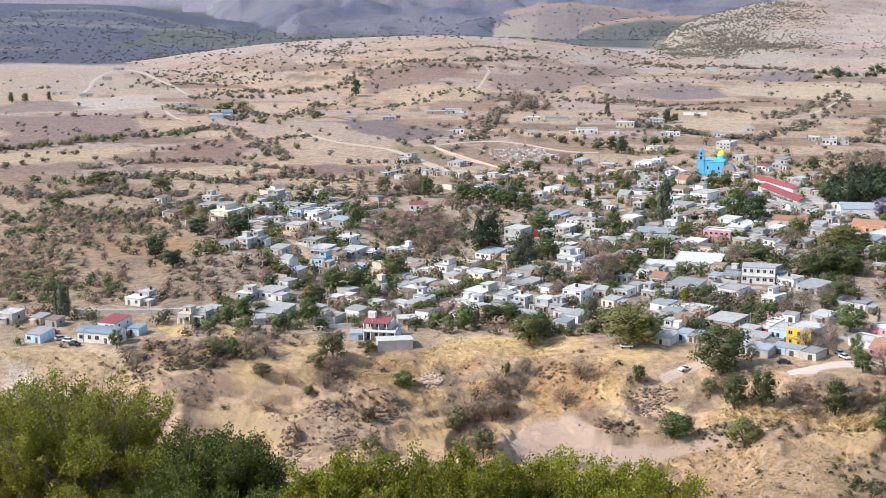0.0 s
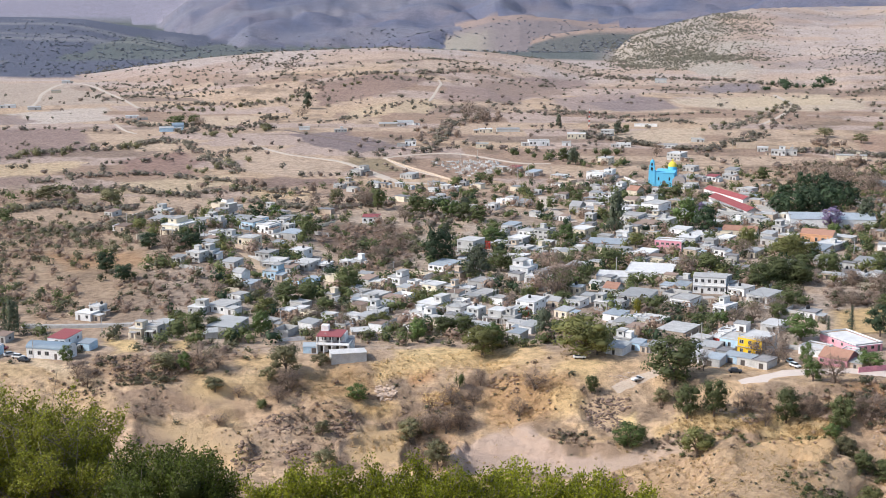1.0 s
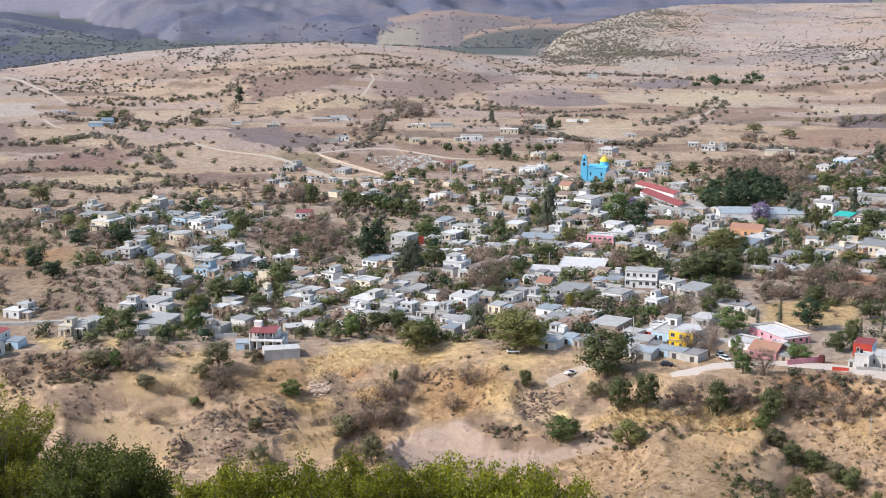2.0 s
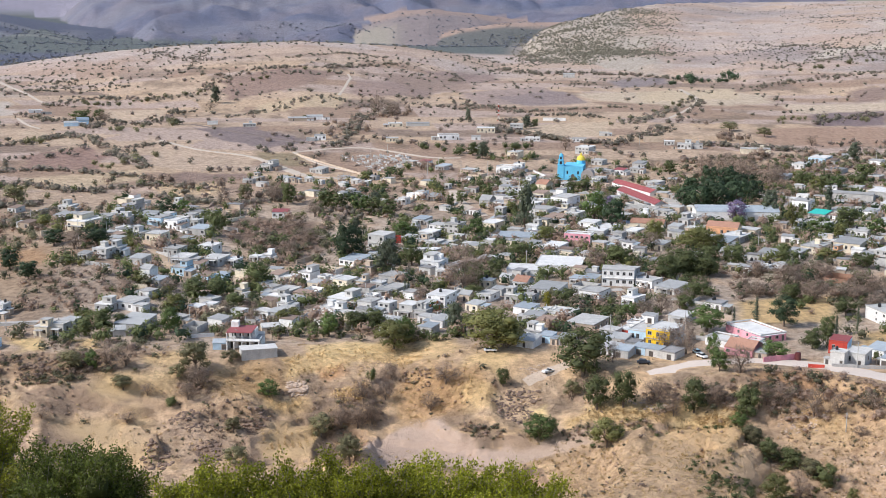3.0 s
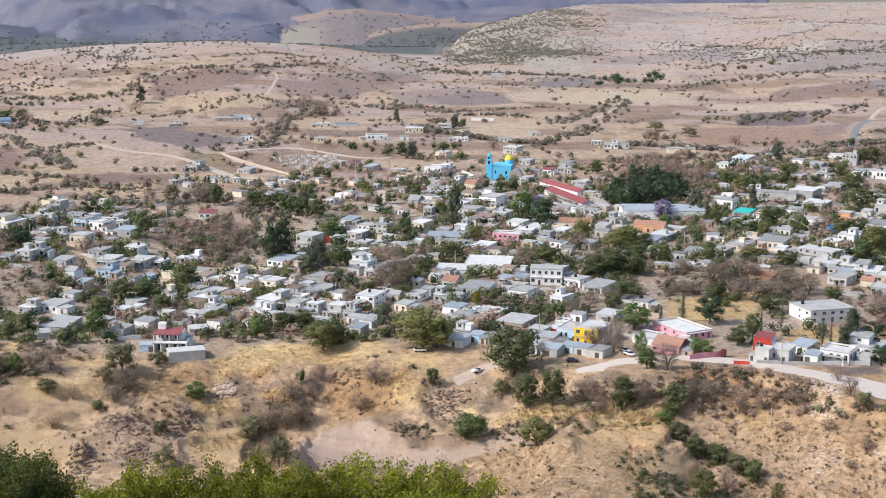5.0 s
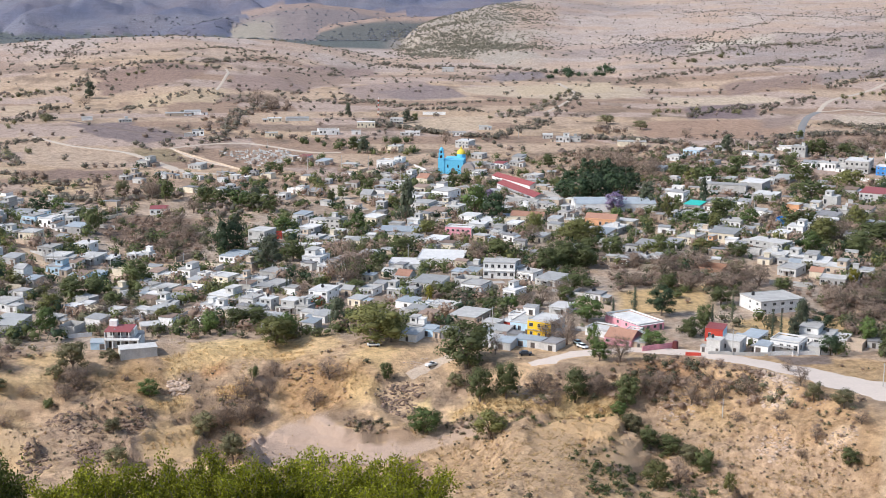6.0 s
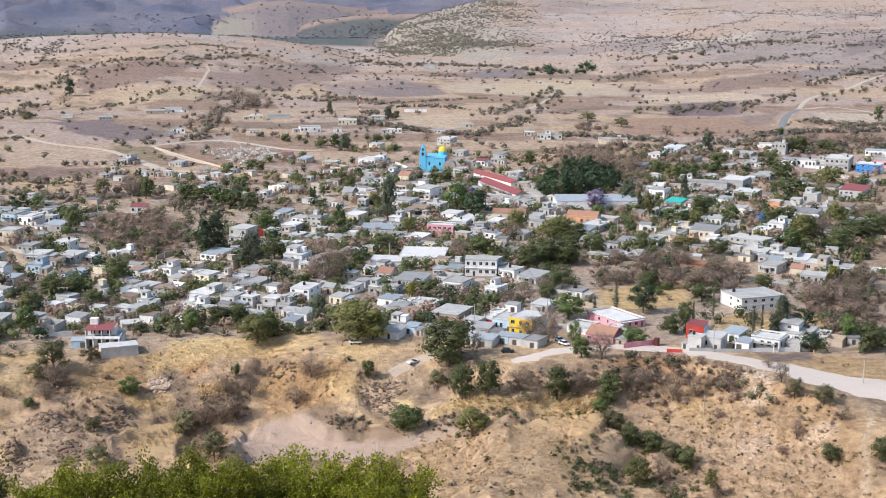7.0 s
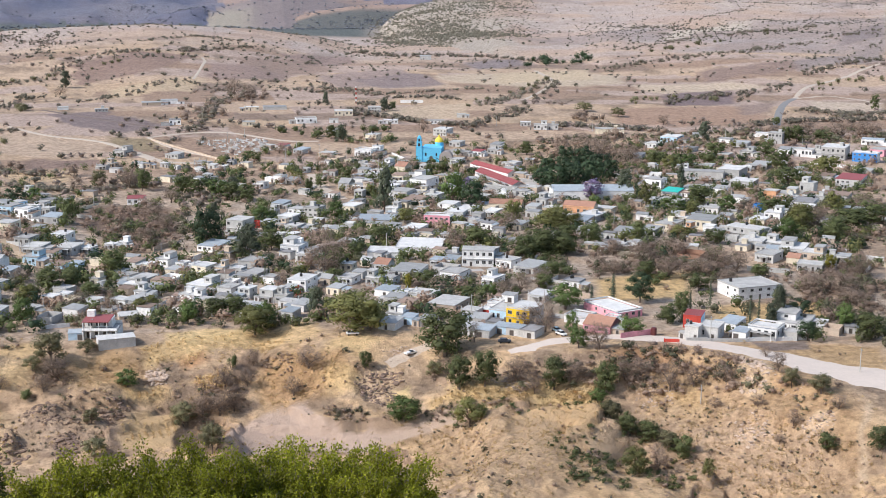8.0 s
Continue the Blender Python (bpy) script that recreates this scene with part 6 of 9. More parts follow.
house(89.1, 457.2, 5.6, 6.2, 2.6, -37, "grey", "sheet", 0)

# two storey white and neighbours
house(130.2, 549.6, 13.5, 9.0, 6.9, -17, "white", "slab", 2, True)
house(138.9, 556.7, 4.8, 5.6, 3.2, -38, "grey", "slab", 1)
house(112.8, 554.6, 5.2, 5.7, 2.6, -35, "grey", "blue_sheet", 1)
house(118.4, 553.3, 5.8, 7.7, 2.7, -33, "white", "blue_sheet", 1)
house(112.9, 540.1, 9.1, 8.9, 2.6, -37, "grey", "open", 0)
house(113.1, 526.4, 8.8, 10.1, 3.3, -38, "white", "slab", 1)
house(140.2, 545.2, 8.0, 8.3, 3.2, -46, "white", "slab", 1)
house(145.9, 533.6, 9.5, 12.0, 2.6, -46, "grey", "sheet", 1)
house(125.8, 513.3, 5.8, 8.6, 3.4, -45, "white", "slab", 1)
house(96.0, 535.2, 11.9, 13.2, 2.6, -30, "grey", "sheet", 1)
house(157.7, 505.0, 7.3, 6.1, 2.6, -40, "white", "dark_slab", 1)
house(95.1, 495.7, 10.1, 8.0, 2.6, -34, "grey", "slab", 1)
house(86.5, 482.6, 6.1, 7.0, 2.6, -32, "cream", "sheet", 0)
house(98.6, 473.4, 10.6, 14.4, 3.8, -36, "tan", "slab", 1)
house(106.8, 465.1, 6.0, 6.1, 3.3, -40, "grey", "slab", 1)
house(114.2, 467.3, 4.8, 4.8, 2.6, -36, "red", "slab", 0)
house(116.9, 459.6, 7.5, 10.0, 4.1, -36, "white", "slab", 1, True, "sky")
house(117.8, 472.0, 4.8, 5.6, 3.8, -36, "white", "parapet", 0)
house(102.2, 444.2, 5.7, 6.6, 2.6, -34, "grey", "sheet", 0)
house(106.2, 440.0, 5.1, 6.8, 2.6, -33, "grey", "blue_sheet", 0)
house(113.1, 443.6, 4.8, 5.2, 2.6, -38, "sky", "blue_sheet", 0)
house(117.2, 440.6, 5.4, 5.1, 2.6, -39, "grey", "blue_sheet", 0)
house(121.3, 436.7, 5.6, 7.6, 2.6, -42, "grey", "dark_slab", 0)
house(108.1, 455.6, 6.5, 7.0, 2.6, -32, "white", "sheet", 0)
house(112.0, 449.8, 4.8, 4.9, 2.6, -37, "grey", "dark_slab", 0)
house(101.4, 455.5, 4.8, 5.4, 2.6, -35, "white", "blue_sheet", 0)

# town centre rows
house(135.7, 781.8, 7.7, 9.1, 3.7, -32, "cream", "sheet", 1)
house(143.0, 813.5, 7.3, 9.6, 4.6, -37, "cream", "tile", 1)
house(144.1, 759.0, 10.8, 15.4, 4.3, -39, "white", "slab", 1)
house(148.7, 782.6, 4.8, 6.1, 5.5, -33, "white", "slab", 0)
house(126.0, 723.1, 10.5, 12.6, 3.8, -33, "grey", "slab", 1)
house(129.1, 700.7, 10.3, 11.4, 2.7, -37, "tan", "sheet", 1)
house(141.3, 707.9, 7.2, 10.5, 3.7, -37, "white", "slab", 1)
house(143.3, 677.1, 8.6, 10.1, 4.2, -33, "white", "slab", 2)
house(149.9, 664.9, 8.0, 11.5, 3.5, -34, "grey", "slab", 1)
house(131.1, 641.5, 13.0, 9.0, 4.8, -24, "white", "parapet", 2, True, "pink")
house(142.1, 650.3, 8.2, 9.5, 4.9, -27, "grey", "slab", 1)
house(152.9, 650.1, 5.2, 5.7, 3.7, -36, "grey", "slab", 0)
house(161.9, 658.7, 6.6, 9.5, 2.9, -37, "white", "slab", 1)
house(175.3, 679.5, 17.4, 7.7, 2.7, -24, "cream", "tile", 0)
house(183.0, 724.1, 18.5, 8.6, 3.5, -24, "grey", "open", 0)
house(191.9, 716.1, 8.6, 7.1, 2.9, -42, "grey", "slab", 1)
house(114.9, 623.8, 8.8, 12.2, 3, -32, "white", "slab", 1)
house(107.1, 634.6, 5.3, 6.6, 2.6, -41, "grey", "sheet", 0)
house(166.0, 624.9, 7.0, 9.5, 2.6, -41, "cream", "sheet", 1)
house(207.3, 654.8, 16.0, 10.0, 4.4, -30, "cream", "tile", 1, True, "ochre")
house(196.9, 627.3, 10.6, 14.3, 2.6, -37, "white", "blue_sheet", 0)
house(159.0, 728.1, 5.8, 8.4, 2.9, -39, "grey", "slab", 0)
house(125.6, 749.1, 6.8, 9.0, 2.9, -36, "white", "slab", 1)
house(123.9, 796.1, 6.6, 7.3, 3.1, -34, "grey", "slab", 1)
house(136.6, 837.0, 7.0, 9.4, 3.3, -37, "white", "slab", 1)
house(120.8, 819.0, 6.4, 6.7, 2.8, -32, "grey", "sheet", 0)
house(184.1, 843.4, 7.1, 9.5, 3.3, -32, "white", "slab", 1)
house(198.3, 879.7, 7.1, 6.4, 2.7, -40, "grey", "slab", 1)
house(206.1, 879.0, 7.3, 8.1, 3.1, -37, "white", "red_sheet", 1)
house(219.0, 885.4, 7.6, 8.5, 3.1, -36, "grey", "slab", 1)
house(193.0, 887.0, 8.2, 8.3, 2.7, -41, "white", "slab", 0)
house(226.3, 909.8, 7.1, 10.6, 2.8, -36, "grey", "sheet", 0)
house(200.9, 923.4, 8.3, 10.1, 3.2, -34, "grey", "slab", 1)
house(216.4, 826.8, 7.6, 7.7, 2.9, -46, "grey", "slab", 0)
house(209.3, 779.6, 6.6, 7.0, 2.8, -34, "tan", "slab", 0)
house(202.1, 726.6, 7.1, 7.5, 2.9, -37, "white", "slab", 0)
house(197.1, 688.7, 5.8, 8.2, 2.8, -42, "grey", "slab", 1)
house(194.1, 665.1, 5.6, 5.7, 2.6, -37, "white", "slab", 0)
house(186.2, 668.5, 6.1, 7.6, 3, -39, "grey", "sheet", 0)

# right part, far rows
house(206.5, 638.3, 10.5, 13.8, 2.9, -43, "grey", "slab", 1)
house(220.4, 657.1, 10.5, 7.9, 3, -41, "cream", "slab", 0)
house(211.1, 597.7, 8.9, 9.7, 2.6, -37, "grey", "sheet", 0)
house(224.2, 599.4, 7.3, 8.8, 2.6, -45, "grey", "sheet", 1)
house(356.8, 918.3, 12.0, 17.7, 3.8, -38, "sky", "slab", 1)
house(333.1, 890.9, 8.3, 12.4, 3.2, -42, "white", "slab", 1)
house(388.6, 940.7, 8.5, 6.9, 2.3, -22, "white", "sheet", 0)
house(315.0, 754.1, 24.8, 10.3, 4.5, -28, "grey", "slab", 0)
house(333.1, 757.4, 13.2, 18.9, 4.9, -39, "grey", "slab", 0)
house(274.2, 727.0, 9.4, 11.4, 5.3, -39, "white", "slab", 1)
house(274.0, 701.0, 9.4, 12.0, 2.6, -40, "grey", "turquoise", 0)
house(288.6, 704.8, 14.7, 15.7, 2.9, -40, "white", "slab", 0)
house(325.2, 721.2, 13.2, 15.2, 3.7, -38, "grey", "slab", 1)
house(364.1, 783.0, 9.9, 14.9, 2.9, -38, "grey", "sheet", 1)
house(429.0, 897.9, 10.0, 11.5, 7.6, -38, "white", "slab", 2)
house(411.0, 844.0, 10.1, 11.4, 3.2, -38, "white", "sheet", 0)
house(417.5, 830.6, 12.0, 10.1, 5.1, -41, "white", "slab", 1)
house(427.3, 828.7, 5.8, 6.3, 4.8, -40, "white", "slab", 1)
house(431.2, 815.7, 15.2, 20.2, 7.9, -37, "white", "slab", 2)
house(447.1, 803.1, 15.7, 9.0, 5.9, -41, "white", "slab", 2, True, "blue")
house(471.2, 830.4, 9.1, 12.4, 4.5, -43, "pink", "slab", 1)
house(498.0, 885.1, 15.3, 7.7, 3.9, -34, "white", "blue_sheet", 1)
house(388.0, 713.8, 14.3, 20.0, 4.2, -39, "white", "red_sheet", 1)
house(384.6, 803.1, 8.4, 8.7, 2.7, -38, "grey", "sheet", 0)
house(258.3, 667.6, 12.5, 17.3, 2.8, -41, "white", "slab", 0)
house(275.4, 647.3, 8.7, 11.5, 3, -38, "white", "slab", 1)
house(253.3, 608.1, 12.6, 13.2, 4.5, -40, "cream", "sheet", 1)
house(234.9, 606.2, 9.5, 14.0, 3.4, -44, "cream", "slab", 1)
house(241.6, 596.3, 5.2, 6.3, 3.3, -48, "ochre", "slab", 1)
house(254.9, 599.6, 5.2, 5.3, 3.1, -38, "white", "slab", 0)
house(264.6, 582.9, 17.8, 10.3, 5.2, -52, "grey", "slab", 2)
house(273.7, 581.9, 7.0, 5.8, 3.9, -41, "white", "slab", 1)
house(302.1, 648.0, 4.8, 6.0, 4, -41, "blue", "open", 0)
house(286.2, 614.0, 7.7, 9.7, 2.9, -43, "cream", "slab", 0)
house(325.6, 683.8, 7.1, 6.2, 4.5, -45, "ochre", "slab", 0)
house(333.9, 680.5, 9.4, 11.4, 3.2, -37, "cream", "slab", 1)
house(330.7, 655.6, 11.5, 17.0, 3.1, -38, "white", "dark_slab", 1)
house(299.0, 623.9, 7.9, 9.9, 4.2, -39, "white", "slab", 1)
house(352.3, 694.0, 7.7, 8.9, 6.3, -41, "grey", "slab", 1)
house(347.1, 625.7, 10.0, 13.1, 2.6, -42, "cream", "sheet", 0)
house(275.2, 628.2, 6.2, 6.5, 2.6, -39, "tan", "sheet", 0)
house(302.1, 676.1, 7.2, 9.5, 2.9, -35, "white", "slab", 0)
house(304.6, 704.8, 6.7, 10.0, 2.6, -40, "white", "sheet", 0)
house(320.9, 793.5, 7.7, 8.9, 2.6, -42, "grey", "sheet", 0)
house(334.3, 793.0, 6.1, 7.5, 2.6, -40, "white", "slab", 0)
house(361.9, 832.7, 7.3, 9.7, 2.7, -43, "tan", "slab", 0)
house(382.2, 842.6, 8.3, 12.3, 2.6, -40, "white", "slab", 1)
house(397.5, 885.3, 9.5, 10.1, 2.9, -39, "grey", "sheet", 0)
house(395.4, 909.9, 8.8, 9.6, 2.6, -39, "white", "slab", 0)
house(350.4, 869.2, 9.4, 12.0, 2.6, -43, "grey", "dark_slab", 0)
house(436.6, 935.2, 9.5, 6.9, 3.1, -25, "white", "slab", 0)
house(369.8, 748.3, 8.2, 9.6, 2.9, -39, "cream", "slab", 0)
house(385.2, 735.8, 8.1, 9.2, 2.8, -42, "grey", "sheet", 0)
house(361.3, 673.0, 8.6, 10.8, 2.6, -41, "grey", "sheet", 0)
house(319.6, 607.7, 7.6, 10.5, 2.6, -41, "grey", "dark_slab", 0)
house(419.4, 752.1, 8.0, 11.4, 2.9, -43, "white", "slab", 0)
house(305.6, 843.5, 7.7, 9.1, 2.7, -36, "grey", "sheet", 0)
house(329.4, 968.2, 21.4, 8.6, 3.5, -16, "cream", "slab", 0)
house(259.8, 562.5, 10.7, 12.3, 3.5, -38, "white", "slab", 1)
house(269.4, 560.0, 8.0, 8.8, 2.9, -42, "grey", "slab", 1)
house(253.7, 535.0, 8.3, 12.0, 3.3, -46, "white", "slab", 1)
house(264.9, 530.2, 5.6, 6.3, 2.6, -40, "cream", "tile", 0)
house(270.8, 544.1, 11.0, 15.4, 3.4, -35, "grey", "slab", 1)
house(275.9, 534.5, 8.9, 9.4, 3.4, -39, "white", "slab", 1)
house(265.2, 515.4, 10.4, 8.3, 2.8, -35, "grey", "slab", 1)
house(274.8, 518.0, 4.8, 5.2, 2.6, -43, "white", "slab", 0)
house(222.7, 544.0, 10.1, 12.0, 2.6, -37, "brick", "open", 0)

# right part, lower rows
house(157.8, 504.9, 6.7, 6.6, 2.6, -40, "white", "dark_slab", 1)
house(138.1, 485.6, 7.1, 10.0, 2.6, -37, "grey", "slab", 1)
house(142.8, 451.6, 8.6, 8.8, 2.6, -45, "white", "parapet", 0)
house(147.6, 443.9, 5.2, 5.1, 2.7, -38, "white", "slab", 0)
house(154.6, 447.2, 4.8, 5.2, 2.6, -39, "white", "parapet", 0)
house(122.0, 452.3, 9.0, 12.0, 6.2, -41, "grey", "slab", 2, True, "yellow")
house(181.8, 438.2, 6.2, 8.0, 4.2, -33, "sky", "red_sheet", 1, True, "red")
house(174.7, 421.1, 4.8, 4.8, 4.6, -41, "grey", "slab", 1)
house(181.0, 421.7, 6.7, 8.8, 4.2, -38, "grey", "slab", 1)
house(192.9, 433.2, 6.5, 9.6, 2.6, -46, "white", "blue_sheet", 0)
house(191.9, 420.6, 4.8, 5.2, 2.6, -41, "white", "blue_sheet", 0)
house(200.1, 420.1, 10.1, 9.1, 4.3, -43, "white", "parapet", 1)
house(214.9, 429.6, 11.5, 15.6, 2.7, -38, "white", "slab", 1)
house(209.5, 417.7, 4.8, 5.6, 2.6, -44, "grey", "slab", 0)
house(234.4, 422.5, 4.1, 5.2, 2.3, -29, "grey", "dark_slab", 0)
house(226.5, 421.5, 5.8, 7.2, 2.6, -40, "tan", "open", 0)

# from corner to corner
house(224.3, 474.5, 19.4, 15.0, 4.8, 9, "white", "slab", 2, True)
house(165.2, 456.0, 11.5, 20.0, 2.8, 20, "pink", "parapet", 1, True)
house(146.3, 437.5, 10.1, 10.4, 2.6, -41, "pink", "tile", 1)
house(230.0, 699.1, 44.3, 16.0, 4.7, -8, "white", "long_gable", 0)
house(190.5, 767.8, 56.4, 8.0, 2.3, -81, "white", "red_gable", 1)
house(197.3, 807.0, 46.6, 7.0, 2.3, -74, "white", "red_gable", 1)
house(185.2, 731.3, 32.8, 6.0, 2.9, -71, "grey", "open", 0)

# ---- trees and large shrubs: foot (x, y), height, width ----
tree(-140.0, 487.4, 14.1, 6.8, "dark")
tree(-143.8, 492.1, 11.9, 2.8, "cypress")
tree(-139.2, 492.1, 10.5, 2.3, "cypress")
tree(-125.6, 582.5, 9.5, 11.6, "lush")
tree(-113.6, 560.6, 8.1, 11.7, "lush")
tree(-207.0, 811.3, 9.6, 15.5, "field")
tree(-165.4, 790.5, 10.0, 14.2, "field")
tree(-211.5, 735.7, 6.8, 13.5, "green")
tree(-113.1, 617.5, 7.8, 12.2, "lush")
tree(-101.8, 602.9, 9.2, 14.1, "bare")
tree(-91.9, 604.6, 8.1, 12.2, "lush")
tree(-75.6, 737.2, 8.8, 13.1, "lush")
tree(-65.6, 736.6, 9.1, 8.5, "bright")
tree(-45.0, 671.5, 12.5, 7.7, "green")
tree(-42.4, 688.9, 9.2, 6.1, "green")
tree(-19.9, 558.9, 11.0, 14.5, "green")
tree(-43.8, 530.3, 9.5, 14.3, "green")
tree(-35.6, 536.9, 7.7, 9.6, "green")
tree(-49.1, 482.3, 10.0, 10.0, "bright")
tree(-49.7, 510.8, 7.8, 9.7, "olive")
tree(-73.4, 485.2, 7.9, 8.8, "green")
tree(-78.6, 478.2, 6.5, 7.4, "green")
tree(-67.4, 489.9, 4.9, 6.7, "green")
tree(-37.1, 444.0, 10.9, 12.1, "field")
tree(-26.0, 451.0, 4.5, 6.9, "field")
tree(91.1, 430.4, 16.4, 22.3, "green")
tree(64.2, 456.0, 14.5, 23.3, "olive")
tree(69.6, 456.0, 10.4, 12.5, "olive")
tree(30.1, 464.0, 10.9, 14.7, "olive")
tree(34.4, 470.1, 9.3, 9.3, "bright")
tree(53.3, 477.5, 12.5, 7.8, "dark")
tree(7.7, 476.2, 9.4, 8.1, "bright")
tree(17.9, 486.0, 7.4, 10.9, "green")
tree(24.2, 487.6, 7.5, 11.0, "green")
tree(35.8, 586.1, 16.2, 15.2, "dark")
tree(47.4, 601.0, 10.2, 12.9, "green")
tree(64.1, 545.7, 20.6, 16.2, "bare")
tree(70.9, 554.2, 10.0, 10.0, "green")
tree(84.3, 663.8, 10.7, 10.7, "bright")
tree(19.3, 616.8, 18.1, 18.6, "lush")
tree(25.3, 682.6, 9.1, 6.7, "dark")
tree(48.7, 675.7, 7.2, 12.6, "bright")
tree(112.5, 684.8, 24.6, 12.9, "dark")
tree(96.2, 604.0, 9.8, 12.5, "green")
tree(117.2, 651.7, 8.2, 10.0, "olive")
tree(151.9, 699.2, 17.7, 15.8, "bright")
tree(160.0, 689.2, 15.0, 16.3, "lush")
tree(167.7, 737.6, 8.7, 8.7, "violet")
tree(240.7, 877.8, 9.6, 12.8, "green")
tree(183.2, 622.3, 10.9, 17.8, "olive")
tree(170.4, 644.4, 11.2, 11.8, "olive")
tree(163.7, 623.3, 9.7, 10.3, "bare")
tree(165.1, 567.1, 12.1, 18.9, "green")
tree(180.1, 585.1, 9.8, 13.6, "green")
tree(154.4, 562.8, 10.4, 13.0, "green")
tree(139.5, 586.5, 10.7, 16.1, "green")
tree(128.4, 586.9, 9.6, 13.4, "bare")
tree(145.9, 472.5, 10.2, 15.5, "bright")
tree(93.5, 512.1, 7.5, 3.5, "yellow")
tree(102.3, 520.5, 6.2, 10.4, "green")
tree(89.2, 531.5, 3.9, 3.6, "wine")
tree(39.9, 541.5, 7.3, 1.5, "cypress")
tree(41.2, 541.6, 6.8, 1.5, "cypress")
tree(120.8, 689.1, 6.8, 2.5, "cypress")
tree(-17.8, 784.7, 12.5, 12.5, "bare")
tree(-10.4, 774.6, 13.0, 11.6, "green")
tree(-34.7, 794.7, 9.8, 11.2, "field")
tree(-47.0, 777.3, 10.3, 8.2, "bare")
tree(11.5, 759.0, 11.4, 13.4, "green")
tree(19.3, 755.1, 10.0, 13.3, "green")
tree(30.3, 751.3, 10.0, 14.6, "bright")
tree(37.6, 740.2, 9.8, 13.1, "green")
tree(45.0, 732.9, 9.7, 14.3, "green")
tree(39.2, 770.8, 8.2, 10.2, "dark")
tree(4.9, 733.6, 9.7, 13.0, "bare")
tree(-4.1, 694.6, 9.2, 15.4, "bare")
tree(1.7, 655.7, 8.7, 14.5, "bare")
tree(-7.7, 627.3, 7.8, 12.3, "bare")
tree(60.8, 875.9, 6.9, 10.8, "green")
tree(56.3, 891.3, 6.3, 10.2, "green")
tree(126.5, 960.2, 13.6, 11.1, "dark")
tree(121.5, 978.0, 10.4, 11.2, "green")
tree(78.9, 916.6, 6.5, 8.9, "bare")
tree(193.6, 997.5, 11.6, 11.6, "bare")
tree(81.2, 754.9, 8.7, 6.7, "green")
tree(89.3, 770.6, 8.2, 8.9, "green")
tree(108.7, 795.4, 8.5, 9.9, "green")
tree(106.6, 818.2, 7.3, 8.0, "green")
tree(112.3, 729.5, 7.8, 9.8, "olive")
tree(156.7, 839.0, 5.3, 9.8, "bare")
tree(169.4, 814.9, 6.6, 11.0, "green")
tree(162.6, 815.3, 5.9, 9.5, "green")
tree(-90.1, 1414.0, 18.6, 13.6, "dark")
tree(-114.1, 1207.0, 6.4, 14.9, "field")
tree(70.3, 1296.0, 19.3, 19.3, "bare")
tree(82.4, 1274.9, 14.5, 16.8, "bare")
tree(146.1, 1211.1, 12.8, 7.5, "dark")
tree(189.0, 1149.9, 11.2, 12.2, "dark")
tree(197.0, 1155.0, 8.2, 8.2, "green")
tree(-92.0, 1355.9, 8.3, 15.4, "bare")
tree(-199.5, 1253.2, 11.1, 22.2, "green")
tree(-180.4, 1264.9, 8.9, 14.5, "bare")
tree(-187.5, 1278.0, 10.2, 13.6, "green")
tree(-435.0, 1375.8, 11.3, 7.6, "dark")
tree(-421.3, 1377.5, 10.1, 8.8, "green")
tree(-405.2, 1405.1, 10.2, 6.4, "dark")
tree(0.5, 1242.2, 4.3, 5.4, "green")
tree(-54.8, 539.7, 6.3, 8.7, "bare")
tree(-71.1, 532.7, 6.2, 9.6, "bare")
tree(-19.9, 495.5, 6.7, 8.0, "bare")
tree(-9.3, 495.9, 5.8, 6.7, "olive")
tree(127.2, 495.5, 6.9, 11.5, "bare")
tree(135.7, 499.8, 8.8, 11.6, "bare")
tree(145.6, 508.5, 8.5, 10.9, "bare")
tree(154.8, 522.1, 7.3, 11.2, "green")
tree(146.5, 504.0, 7.0, 8.5, "green")
tree(113.5, 495.7, 5.0, 6.8, "green")
tree(123.0, 495.6, 6.0, 8.2, "bright")
tree(103.4, 509.2, 5.6, 7.9, "bare")
tree(-27.6, 521.6, 6.1, 10.8, "green")
tree(-31.2, 507.5, 5.5, 9.1, "bare")
tree(-21.3, 532.0, 4.3, 6.2, "green")
tree(-5.2, 503.0, 5.0, 5.9, "olive")
tree(89.8, 613.1, 7.2, 9.9, "bare")
tree(78.8, 588.4, 7.9, 9.5, "bare")
tree(82.2, 576.5, 7.8, 10.4, "green")
tree(70.5, 570.8, 7.7, 10.3, "green")
tree(52.9, 538.5, 6.3, 6.3, "green")
tree(67.2, 533.5, 5.8, 9.6, "green")
tree(45.7, 533.5, 5.7, 7.2, "bare")
tree(89.7, 890.1, 5.5, 8.7, "bare")
tree(102.2, 435.0, 7.3, 5.3, "bare")
tree(136.8, 435.1, 9.1, 5.4, "bright")
tree(124.5, 448.8, 8.4, 11.6, "bare")
tree(227.8, 782.2, 12.2, 15.2, "lush")
tree(242.8, 767.5, 15.0, 18.3, "lush")
tree(258.1, 776.7, 14.7, 18.6, "lush")
tree(232.8, 757.8, 14.3, 18.0, "lush")
tree(213.6, 744.3, 12.1, 14.4, "lush")
tree(219.4, 735.4, 14.3, 15.5, "lush")
tree(229, 733.9, 15.7, 17.5, "lush")
tree(241.6, 739.9, 16.3, 17.7, "lush")
tree(259, 758.2, 13.5, 14.9, "lush")
tree(246.6, 809.2, 15.2, 13.7, "lush")
tree(258.6, 806.5, 15.7, 17.1, "lush")
tree(275.1, 823.0, 19.1, 19.1, "bare")
tree(260.3, 861.5, 17.4, 15.0, "bare")
tree(276.1, 868.3, 16.0, 18.4, "bare")
